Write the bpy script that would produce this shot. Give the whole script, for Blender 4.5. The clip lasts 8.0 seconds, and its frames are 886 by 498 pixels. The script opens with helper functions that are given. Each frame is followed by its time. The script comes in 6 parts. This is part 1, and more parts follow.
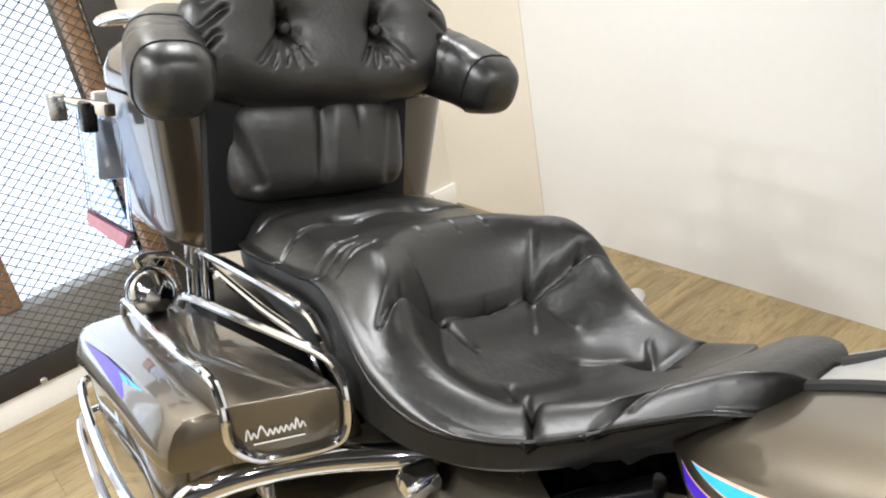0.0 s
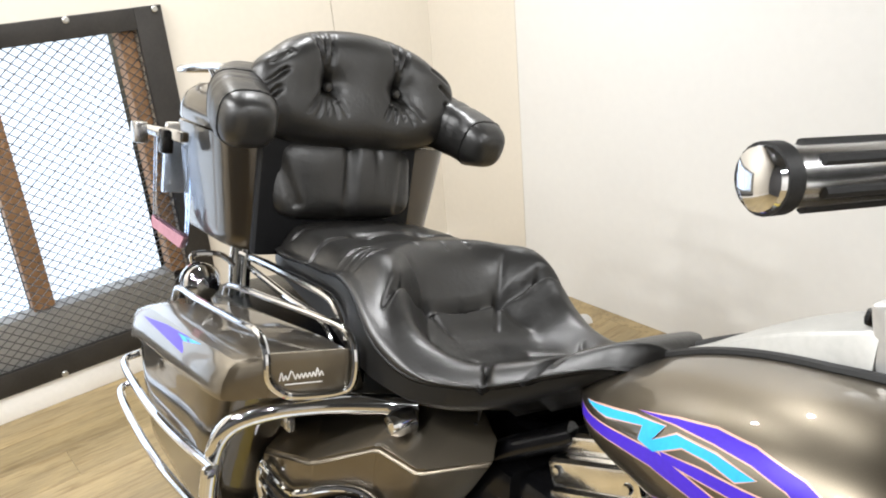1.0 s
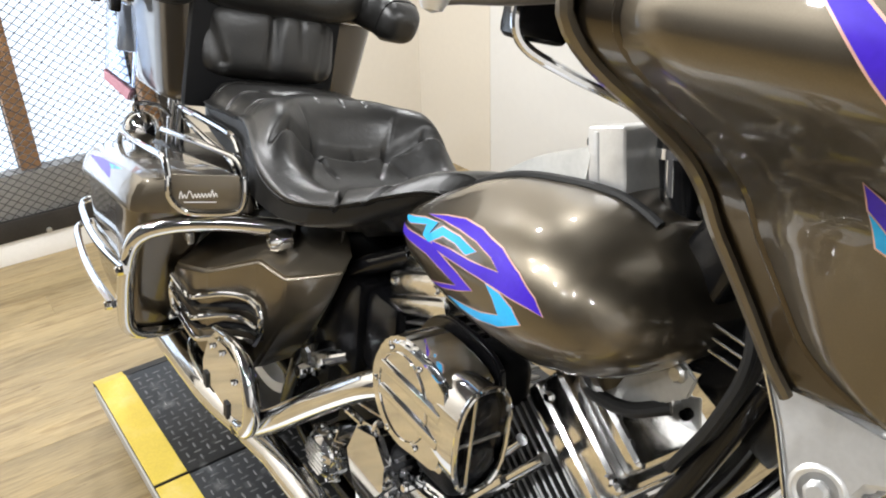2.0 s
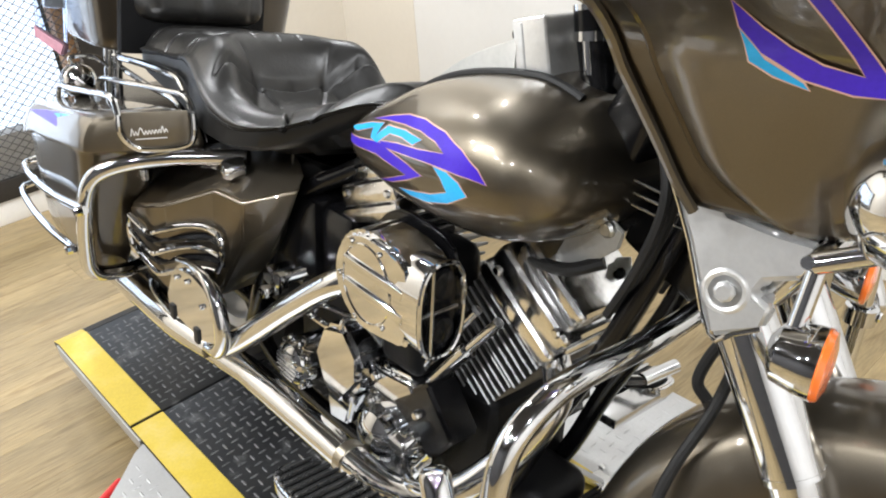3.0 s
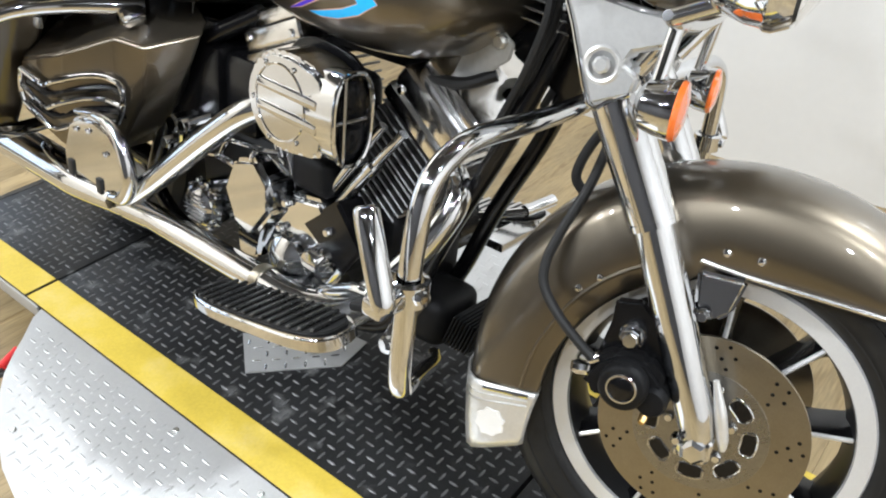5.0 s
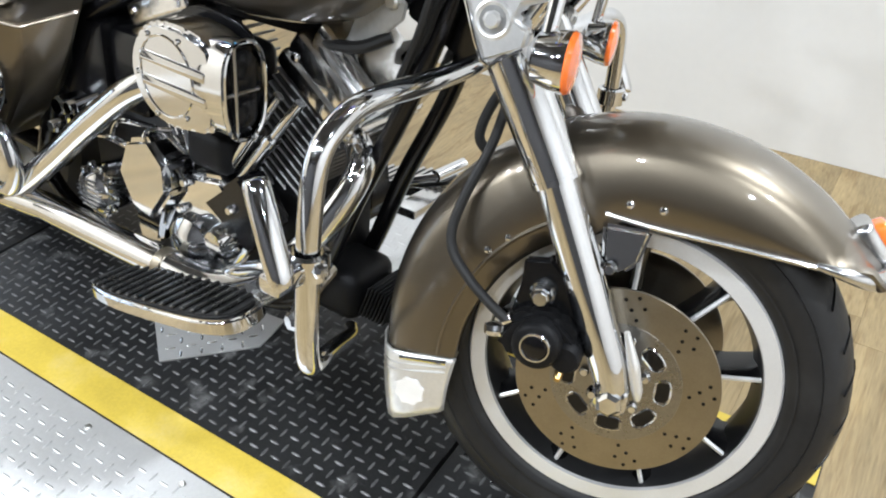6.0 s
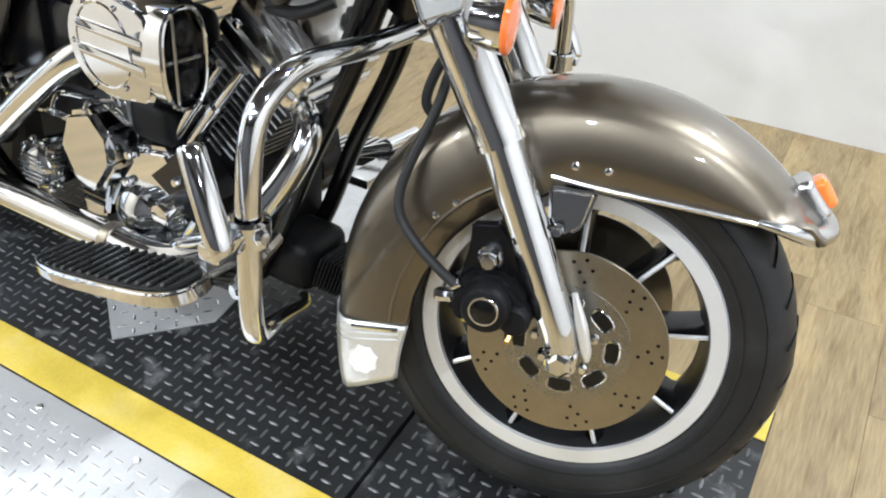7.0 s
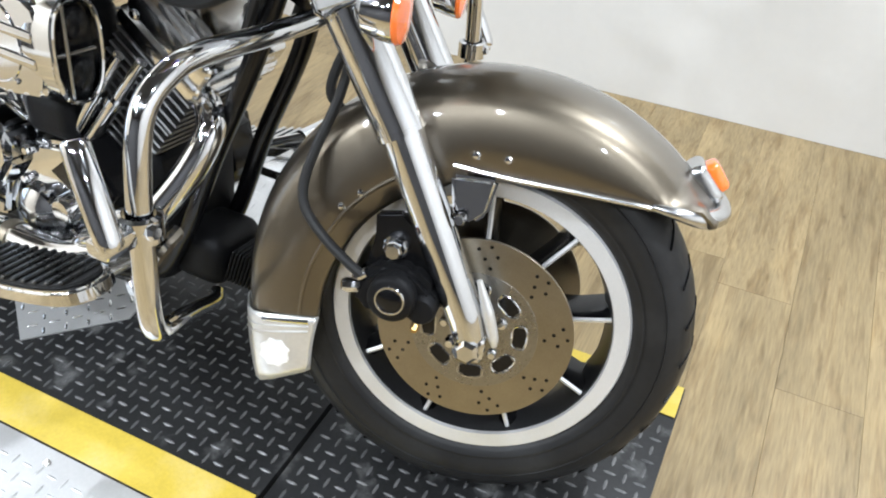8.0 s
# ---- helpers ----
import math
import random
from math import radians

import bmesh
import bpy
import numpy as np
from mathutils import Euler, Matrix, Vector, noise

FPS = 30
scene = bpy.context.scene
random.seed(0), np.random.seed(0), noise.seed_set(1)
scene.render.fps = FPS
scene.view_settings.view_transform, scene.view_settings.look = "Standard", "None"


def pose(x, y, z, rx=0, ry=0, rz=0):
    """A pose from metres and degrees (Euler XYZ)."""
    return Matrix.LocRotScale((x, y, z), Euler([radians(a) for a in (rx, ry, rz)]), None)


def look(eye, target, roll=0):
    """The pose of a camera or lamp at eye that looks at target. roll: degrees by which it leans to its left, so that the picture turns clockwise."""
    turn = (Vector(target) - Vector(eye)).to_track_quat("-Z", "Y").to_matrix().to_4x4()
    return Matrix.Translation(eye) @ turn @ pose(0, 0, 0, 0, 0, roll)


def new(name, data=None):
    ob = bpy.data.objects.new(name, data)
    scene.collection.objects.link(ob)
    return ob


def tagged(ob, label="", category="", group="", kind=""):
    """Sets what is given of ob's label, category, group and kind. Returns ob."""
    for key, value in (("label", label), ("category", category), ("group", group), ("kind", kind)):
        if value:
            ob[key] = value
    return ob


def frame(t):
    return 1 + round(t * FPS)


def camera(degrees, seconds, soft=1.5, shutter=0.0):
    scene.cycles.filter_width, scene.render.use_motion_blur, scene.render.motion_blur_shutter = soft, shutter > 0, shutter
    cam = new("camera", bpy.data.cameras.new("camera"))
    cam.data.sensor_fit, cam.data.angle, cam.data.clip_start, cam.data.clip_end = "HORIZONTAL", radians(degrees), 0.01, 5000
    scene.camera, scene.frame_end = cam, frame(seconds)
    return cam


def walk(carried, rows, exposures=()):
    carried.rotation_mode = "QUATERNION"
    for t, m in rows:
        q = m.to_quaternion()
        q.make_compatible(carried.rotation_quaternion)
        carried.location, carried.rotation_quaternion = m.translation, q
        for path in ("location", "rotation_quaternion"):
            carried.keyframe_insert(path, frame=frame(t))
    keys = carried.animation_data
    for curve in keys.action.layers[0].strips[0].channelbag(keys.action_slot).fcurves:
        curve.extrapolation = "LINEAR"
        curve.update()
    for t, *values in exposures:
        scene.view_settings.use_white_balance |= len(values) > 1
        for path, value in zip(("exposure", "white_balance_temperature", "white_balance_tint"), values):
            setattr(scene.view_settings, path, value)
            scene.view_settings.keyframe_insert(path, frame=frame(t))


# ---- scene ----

# ================= camera =================
cam = camera(58.28, 8.0, soft=2.0)
PATH = [
    (0, 0.9972, -0.4044, 1.2962, 63.62, 9.525, 49.247),
    (0.5, 1.0761, -0.4656, 1.3565, 70.435, 8.701, 55.643),
    (1, 1.268, -0.616, 1.3718, 68.164, 4.727, 50.773),
    (1.5, 1.457, -0.6363, 1.3666, 67.211, 2.128, 50.689),
    (2, 1.6275, -0.5714, 1.3226, 62.783, 1.708, 53.707),
    (2.2, 1.6698, -0.5699, 1.3134, 61.57, 3.161, 55.018),
    (3.3, 1.745, -0.7475, 1.2679, 59.31, 3.339, 45.263),
    (3.5, 1.7653, -0.7994, 1.2544, 59.674, 2.035, 44.897),
    (3.7, 1.7756, -0.8394, 1.2446, 58.527, 0.846, 44.774),
    (4, 1.7922, -0.8642, 1.2162, 57.044, -0.901, 42.911),
    (4.2, 1.8016, -0.8719, 1.1975, 54.578, -0.608, 42.748),
    (5.3, 1.8374, -0.8679, 1.1867, 55.328, 0.233, 36.331),
    (5.5, 1.842, -0.8558, 1.1816, 54.511, 0.208, 34.562),
    (6, 1.8475, -0.8358, 1.1717, 53.225, 0.288, 32.629),
    (6.5, 1.8558, -0.8317, 1.1674, 52.7, 0.172, 32.009),
    (7, 1.8753, -0.8252, 1.157, 51.529, -0.051, 30.08),
    (7.5, 1.8862, -0.8143, 1.1521, 50.692, 0.103, 27.485),
    (8, 1.9202, -0.8048, 1.1629, 50.718, -1.613, 25.937),
]
walk(cam, [(t, pose(*p)) for t, *p in PATH], exposures=[(0.0, -0.02, 6250, 10), (2.0, -0.06, 6200, 10), (3.5, 0.0, 6060, 10), (5.5, 0.05, 5800, 8), (8.0, 0.12, 5680, 8)])

# ================= light =================
FLOOR_Z = -0.15
world = bpy.data.worlds.new("world")
scene.world = world
world.use_nodes = True
sky = world.node_tree.nodes.new("ShaderNodeTexSky")
sky.sky_type, sky.sun_disc = "NISHITA", False
sky.sun_elevation, sky.sun_rotation = radians(40), radians(200)
world.node_tree.nodes["Background"].inputs[1].default_value = 0.12
world.node_tree.links.new(sky.outputs[0], world.node_tree.nodes["Background"].inputs[0])


def area_lamp(name, place, target, size, power, colour, size_y=None):
    data = bpy.data.lights.new(name, "AREA")
    data.shape, data.size, data.size_y = "RECTANGLE", size, size_y or size
    data.energy, data.color = power, colour
    ob = new(name, data)
    ob.matrix_world = look(place, target)
    return ob


WARM = (1.0, 0.98, 0.945)
# daylight that enters by the meshed window
area_lamp("window_light", (-1.66, -0.35, 0.66), (1.0, -0.2, 0.3), 1.2, 2.5, (0.80, 0.89, 1.0), 0.9)
CEIL_Z = 2.75

# ================= materials =================


def material(name, colour, rough=0.5, metal=0.0, vary=0.15, scale=8.0, fine=60.0, bump=0.0, bump_scale=80.0, coat=0.0,
             coat_rough=0.05, rough_vary=0.1, stretch=(1, 1, 1), emit=None, spec=0.5, per_object=0.0):
    m = bpy.data.materials.new(name)
    m.use_nodes = True
    t = m.node_tree
    b = t.nodes["Principled BSDF"]
    co = t.nodes.new("ShaderNodeTexCoord")
    mp = t.nodes.new("ShaderNodeMapping")
    mp.inputs["Scale"].default_value = stretch
    t.links.new(co.outputs["Object"], mp.inputs[0])
    big, small = t.nodes.new("ShaderNodeTexNoise"), t.nodes.new("ShaderNodeTexNoise")
    big.inputs["Scale"].default_value, small.inputs["Scale"].default_value = scale, fine
    big.inputs["Detail"].default_value, small.inputs["Detail"].default_value = 4, 6
    for n in (big, small):
        t.links.new(mp.outputs[0], n.inputs["Vector"])
    mix = t.nodes.new("ShaderNodeMath")
    mix.operation = "MULTIPLY_ADD"
    mix.inputs[1].default_value = 0.45
    t.links.new(small.outputs[0], mix.inputs[0])
    half = t.nodes.new("ShaderNodeMath")
    half.operation = "MULTIPLY"
    half.inputs[1].default_value = 0.55
    t.links.new(big.outputs[0], half.inputs[0])
    t.links.new(half.outputs[0], mix.inputs[2])
    fac = mix.outputs[0]
    ramp = t.nodes.new("ShaderNodeValToRGB")
    ramp.color_ramp.elements[0].position, ramp.color_ramp.elements[1].position = 0.3, 0.7
    ramp.color_ramp.elements[0].color = (*[c * (1 - vary) for c in colour], 1)
    ramp.color_ramp.elements[1].color = (*[min(1, c * (1 + vary)) for c in colour], 1)
    t.links.new(fac, ramp.inputs[0])
    out = ramp.outputs[0]
    if per_object:
        info = t.nodes.new("ShaderNodeObjectInfo")
        hue = t.nodes.new("ShaderNodeHueSaturation")
        rng = t.nodes.new("ShaderNodeMapRange")
        rng.inputs["To Min"].default_value, rng.inputs["To Max"].default_value = 1 - per_object, 1 + per_object
        t.links.new(info.outputs["Random"], rng.inputs[0])
        t.links.new(rng.outputs[0], hue.inputs["Value"])
        t.links.new(out, hue.inputs["Color"])
        out = hue.outputs[0]
    t.links.new(out, b.inputs["Base Color"])
    rr = t.nodes.new("ShaderNodeMapRange")
    rr.inputs["To Min"].default_value, rr.inputs["To Max"].default_value = max(0.0, rough - rough_vary / 2), min(1, rough + rough_vary / 2)
    t.links.new(fac, rr.inputs[0])
    t.links.new(rr.outputs[0], b.inputs["Roughness"])
    b.inputs["Metallic"].default_value = metal
    b.inputs["Specular IOR Level"].default_value = spec
    b.inputs["Coat Weight"].default_value, b.inputs["Coat Roughness"].default_value = coat, coat_rough
    if bump:
        nz = t.nodes.new("ShaderNodeTexNoise")
        nz.inputs["Scale"].default_value, nz.inputs["Detail"].default_value = bump_scale, 5
        t.links.new(mp.outputs[0], nz.inputs["Vector"])
        bp = t.nodes.new("ShaderNodeBump")
        bp.inputs["Strength"].default_value, bp.inputs["Distance"].default_value = bump, 0.002
        t.links.new(nz.outputs[0], bp.inputs["Height"])
        t.links.new(bp.outputs[0], b.inputs["Normal"])
    if emit:
        b.inputs["Emission Color"].default_value, b.inputs["Emission Strength"].default_value = (*emit[0], 1), emit[1]
    return m


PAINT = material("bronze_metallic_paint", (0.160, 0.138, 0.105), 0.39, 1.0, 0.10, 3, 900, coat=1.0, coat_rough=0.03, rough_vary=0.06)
# the same bronze paint again, with shade put into a darker colour
PAINT_SHADED = material("shaded_bronze_paint", (0.070, 0.057, 0.040), 0.33, 1.0, 0.10, 3, 900, coat=1.0, coat_rough=0.03)
LEATHER = material("black_leather", (0.0078, 0.0072, 0.0063), 0.385, 0.0, 0.2, 14, 260, bump=0.30, bump_scale=110, rough_vary=0.26, spec=0.76)
VINYL = material("black_vinyl_skirt", (0.006, 0.006, 0.006), 0.42, 0.0, 0.15, 12, 200, bump=0.10, bump_scale=500, spec=0.3)
CHROME = material("chrome", (0.70, 0.71, 0.73), 0.07, 1.0, 0.05, 9, 140, rough_vary=0.06)
CHROME_DULL = material("polished_alloy", (0.58, 0.58, 0.58), 0.22, 1.0, 0.10, 20, 200, rough_vary=0.14, bump=0.05)
ROCKER = material("polished_rocker_metal", (0.78, 0.78, 0.78), 0.14, 1.0, 0.12, 40, 200, rough_vary=0.2, bump=0.15, bump_scale=60)
SILVER = material("silver_plate", (0.72, 0.72, 0.71), 0.32, 0.65, 0.08, 10, 150, rough_vary=0.1)
BLACK = material("black_paint", (0.004, 0.004, 0.0045), 0.22, 0.0, 0.2, 15, 120, coat=0.05, rough_vary=0.2, spec=0.35)
BLACK_MATT = material("black_crinkle", (0.006, 0.006, 0.0065), 0.5, 0.0, 0.25, 25, 300, bump=0.3, bump_scale=300, spec=0.15)
RUBBER = material("black_rubber", (0.012, 0.012, 0.012), 0.55, 0.0, 0.2, 10, 150, bump=0.15, bump_scale=200, spec=0.35)
TYRE = material("tyre_rubber", (0.010, 0.010, 0.0105), 0.48, 0.0, 0.3, 9, 120, bump=0.12, bump_scale=150, spec=0.35)
FINS = material("cast_fins", (0.16, 0.16, 0.16), 0.35, 0.8, 0.2, 30, 200)
RIM = material("machined_rim", (0.70, 0.70, 0.70), 0.36, 0.5, 0.05, 8, 300, rough_vary=0.08)
BARREL = material("dark_wheel_paint", (0.03, 0.03, 0.031), 0.35, 0.3, 0.2, 12, 150)
DISC = material("brake_disc_steel", (0.37, 0.335, 0.27), 0.30, 1.0, 0.10, 30, 300, rough_vary=0.12)
CARRIER = material("brushed_carrier", (0.34, 0.33, 0.31), 0.28, 1.0, 0.15, 20, 200, rough_vary=0.14)
ORANGE = material("amber_lens", (0.85, 0.17, 0.02), 0.15, 0.0, 0.1, 20, 120, coat=1.0)
PURPLE = material("violet_decal", (0.060, 0.022, 0.52), 0.35, 0.1, 0.12, 20, 200, coat=0.12, spec=0.3)
CYAN = material("cyan_decal", (0.03, 0.40, 0.80), 0.35, 0.05, 0.12, 20, 200, coat=0.12, spec=0.3)
PINSTRIPE = material("copper_pinstripe", (0.75, 0.45, 0.35), 0.3, 0.1, 0.1, 30, 200, coat=1.0)
LETTERING = material("white_script", (0.85, 0.83, 0.8), 0.3, 0.2, 0.05, 30, 200)
GLASS_LENS = material("lamp_lens", (0.8, 0.8, 0.78), 0.08, 0.6, 0.1, 30, 100, coat=1.0)
CLEAR = material("clear_bluish_plastic", (0.72, 0.80, 0.95), 0.04, 0.0, 0.05, 10, 60)
CLEAR.node_tree.nodes["Principled BSDF"].inputs["Transmission Weight"].default_value = 1.0
CLEAR.node_tree.nodes["Principled BSDF"].inputs["IOR"].default_value = 1.12
WALL_PAINT = material("cream_wall_paint", (0.665, 0.615, 0.53), 0.38, 0.0, 0.03, 1.5, 40, bump=0.05, bump_scale=60, rough_vary=0.08)
WALL_WHITE = material("white_wall_panel", (0.70, 0.69, 0.665), 0.30, 0.0, 0.025, 1.2, 30, bump=0.04, bump_scale=40, rough_vary=0.1)
SKIRTING = material("white_baseboard", (0.83, 0.81, 0.77), 0.4, 0.0, 0.05, 4, 60)
CEILING_M = material("dark_ceiling_paint", (0.05, 0.05, 0.052), 0.8, 0.0, 0.04, 2, 40)
FRAME_M = material("black_steel_frame", (0.030, 0.027, 0.024), 0.5, 0.3, 0.3, 12, 120, bump=0.15)
TIMBER = material("brown_timber", (0.34, 0.19, 0.092), 0.55, 0.0, 0.3, 6, 70, stretch=(1, 1, 0.12), bump=0.15)
STEEL_MESH = material("expanded_steel", (0.075, 0.072, 0.07), 0.5, 0.6, 0.2, 20, 200)
PANE = material("bright_window_pane", (0.75, 0.82, 0.92), 0.2, 0.0, 0.03, 2, 30, emit=((0.76, 0.87, 1.0), 1.35))
MAT_BLACK = material("black_tread_plate", (0.014, 0.0142, 0.0146), 0.42, 0.1, 0.5, 6, 150, rough_vary=0.3, bump=0.12, spec=0.35)
LUG_M = material("worn_tread_lug", (0.11, 0.11, 0.112), 0.36, 0.4, 0.5, 11, 90, rough_vary=0.2)
TAPE = material("yellow_safety_tape", (0.55, 0.41, 0.05), 0.5, 0.0, 0.14, 9, 160, bump=0.3, bump_scale=350)
ALU_PLATE = material("aluminium_tread_plate", (0.48, 0.48, 0.475), 0.48, 0.60, 0.08, 6, 160, rough_vary=0.14)
PINK_LENS = material("faded_red_lens", (0.50, 0.27, 0.33), 0.15, 0.0, 0.15, 20, 100, coat=1.0)
LUG_BRIGHT = material("polished_tread_lug", (0.80, 0.80, 0.79), 0.25, 1.0, 0.1, 20, 160)
TAB_M = material("dull_grey_bracket", (0.48, 0.48, 0.46), 0.45, 0.5, 0.12, 20, 120)
RED_PLASTIC = material("red_plastic", (0.6, 0.03, 0.03), 0.4, 0.0, 0.1, 20, 100)
RIB_M = material("glossy_rubber_rib", (0.014, 0.014, 0.014), 0.28, 0.0, 0.2, 20, 150, rough_vary=0.15, spec=0.7)
LEVER_M = material("satin_lever_metal", (0.22, 0.21, 0.20), 0.38, 0.8, 0.15, 20, 120, rough_vary=0.15)
BOLT_M = material("zinc_bolt", (0.6, 0.6, 0.58), 0.35, 1.0, 0.1, 40, 200)


def wood_material():
    """Oak planks: long streaks, fine pores and scattered knots, each plank a little different."""
    m = material("oak_vinyl_plank", (0.265, 0.199, 0.100), 0.42, 0.0, 0.38, 2.2, 30, stretch=(6, 0.5, 1), bump=0.05, bump_scale=30, per_object=0.10, rough_vary=0.14)
    t = m.node_tree
    b = t.nodes["Principled BSDF"]
    src = b.inputs["Base Color"].links[0].from_socket
    co, info = t.nodes.new("ShaderNodeTexCoord"), t.nodes.new("ShaderNodeObjectInfo")
    shift = t.nodes.new("ShaderNodeVectorMath")
    shift.operation = "MULTIPLY_ADD"
    shift.inputs[1].default_value = (1, 1, 1)
    t.links.new(co.outputs["Object"], shift.inputs[0])
    spread = t.nodes.new("ShaderNodeVectorMath")
    spread.operation = "SCALE"
    spread.inputs[0].default_value = (7.0, 13.0, 5.0)
    t.links.new(info.outputs["Random"], spread.inputs["Scale"])
    t.links.new(spread.outputs[0], shift.inputs[2])
    for scale, stretch, lo, hi, dark in ((9, (5.0, 0.55, 1), 0.50, 0.72, (0.66, 0.60, 0.52)), (5, (1.6, 0.7, 1), 0.55, 0.80, (1.22, 1.20, 1.14)), (26, (6.0, 0.5, 1), 0.55, 0.75, (0.80, 0.77, 0.72)), (16, (1.3, 0.8, 1), 0.70, 0.80, (0.42, 0.36, 0.30))):
        mp, nz, rg, mx = t.nodes.new("ShaderNodeMapping"), t.nodes.new("ShaderNodeTexNoise"), t.nodes.new("ShaderNodeMapRange"), t.nodes.new("ShaderNodeMix")
        mp.inputs["Scale"].default_value = stretch
        nz.inputs["Scale"].default_value, nz.inputs["Detail"].default_value, nz.inputs["Distortion"].default_value = scale, 5, 0.6
        rg.inputs["From Min"].default_value, rg.inputs["From Max"].default_value = lo, hi
        mx.data_type, mx.blend_type = "RGBA", "MULTIPLY"
        t.links.new(shift.outputs[0], mp.inputs[0])
        t.links.new(mp.outputs[0], nz.inputs["Vector"])
        t.links.new(nz.outputs[0], rg.inputs[0])
        t.links.new(rg.outputs[0], mx.inputs[0])
        t.links.new(src, mx.inputs[6])
        mx.inputs[7].default_value = (*dark, 1)
        src = mx.outputs[2]
    t.links.new(src, b.inputs["Base Color"])
    return m


def dusty(m, dust, lo=0.55, hi=0.78, scale=4.5):
    """Pale scuffs and dust in uneven patches over a material's colour."""
    t = m.node_tree
    b = t.nodes["Principled BSDF"]
    src = b.inputs["Base Color"].links[0].from_socket
    co, nz, fine, rg, mul, mx = [t.nodes.new(n) for n in ("ShaderNodeTexCoord", "ShaderNodeTexNoise", "ShaderNodeTexNoise", "ShaderNodeMapRange", "ShaderNodeMath", "ShaderNodeMix")]
    nz.inputs["Scale"].default_value, nz.inputs["Detail"].default_value = scale, 8
    fine.inputs["Scale"].default_value, fine.inputs["Detail"].default_value = scale * 14, 4
    rg.inputs["From Min"].default_value, rg.inputs["From Max"].default_value = lo, hi
    mul.operation = "MULTIPLY"
    mx.data_type = "RGBA"
    for n in (nz, fine):
        t.links.new(co.outputs["Object"], n.inputs["Vector"])
    t.links.new(nz.outputs[0], rg.inputs[0])
    t.links.new(rg.outputs[0], mul.inputs[0])
    t.links.new(fine.outputs[0], mul.inputs[1])
    t.links.new(mul.outputs[0], mx.inputs[0])
    t.links.new(src, mx.inputs[6])
    mx.inputs[7].default_value = (*dust, 1)
    t.links.new(mx.outputs[2], b.inputs["Base Color"])
    return m


dusty(MAT_BLACK, (0.22, 0.22, 0.215), 0.58, 0.74, 13)
dusty(LUG_M, (0.30, 0.30, 0.29))
dusty(TYRE, (0.035, 0.035, 0.034), 0.5, 0.8, 7)
dusty(TAPE, (0.62, 0.52, 0.26), 0.5, 0.8, 9)
WOOD = wood_material()

# ================= mesh helpers =================
LEAN, STEER, BIKE_YAW = 8.862, 15.949, -1.827
PIVOT = Vector((1.6, 0, 0))
BIKE = Matrix.Translation(PIVOT) @ Matrix.Rotation(radians(BIKE_YAW), 4, "Z") @ Matrix.Translation(-PIVOT) @ Matrix.Rotation(radians(-LEAN), 4, "X")
HEAD_AXIS, HEAD_FOOT = Vector((-math.sin(radians(26)), 0, math.cos(radians(26)))), Vector((1.757, 0, 0))
FRONT = Matrix.Translation(HEAD_FOOT) @ Matrix.Rotation(radians(STEER), 4, HEAD_AXIS) @ Matrix.Translation(-HEAD_FOOT)


def part(name, bm, mat, parent=None, label="", smooth=35, turn=None, kind="", solid=0.0):
    """Links a bmesh as one mesh object under a thing or a part."""
    if turn is not None:
        bm.transform(turn)
    bmesh.ops.recalc_face_normals(bm, faces=bm.faces)
    me = bpy.data.meshes.new(name)
    bm.to_mesh(me)
    bm.free()
    me.materials.append(mat)
    if smooth:
        me.shade_smooth()
        me.set_sharp_from_angle(angle=radians(smooth))
    ob = new(name, me)
    if parent is not None:
        ob.parent = parent
    if solid:
        sm = ob.modifiers.new("thickness", "SOLIDIFY")
        sm.thickness = solid
        sm.offset = 0
    if label:
        ob["label"] = label
    if kind:
        ob["kind"] = kind
    return ob


def curve(xs, ys):
    """A smooth function through the points."""
    xs, ys = np.array(xs, float), np.array(ys, float)
    m = np.gradient(ys, xs)

    def at(x):
        x = min(max(x, xs[0]), xs[-1])
        i = min(max(int(np.searchsorted(xs, x)) - 1, 0), len(xs) - 2)
        h = xs[i + 1] - xs[i]
        t = (x - xs[i]) / h
        return (2 * t**3 - 3 * t * t + 1) * ys[i] + (t**3 - 2 * t * t + t) * h * m[i] + (-2 * t**3 + 3 * t * t) * ys[i + 1] + (t**3 - t * t) * h * m[i + 1]
    return at


def spline(points, n=10):
    """Points of a smooth line through the given ones."""
    p = [Vector(q) for q in points]
    p = [2 * p[0] - p[1]] + p + [2 * p[-1] - p[-2]]
    out = []
    for i in range(1, len(p) - 2):
        for k in range(n):
            t = k / n
            out.append(0.5 * (2 * p[i] + (p[i + 1] - p[i - 1]) * t + (2 * p[i - 1] - 5 * p[i] + 4 * p[i + 1] - p[i + 2]) * t * t
                              + (3 * p[i] - p[i - 1] - 3 * p[i + 1] + p[i + 2]) * t**3))
    out.append(p[-2])
    return out


def skin(rings, closed=True, caps=True):
    """A skin over rings of points."""
    bm = bmesh.new()
    rows = [[bm.verts.new(v) for v in r] for r in rings]
    n = len(rows[0])
    for a, b in zip(rows, rows[1:]):
        for k in range(n if closed else n - 1):
            j = (k + 1) % n
            bm.faces.new((a[k], a[j], b[j], b[k]))
    if caps and closed:
        bm.faces.new(rows[0][::-1])
        bm.faces.new(rows[-1])
    return bm


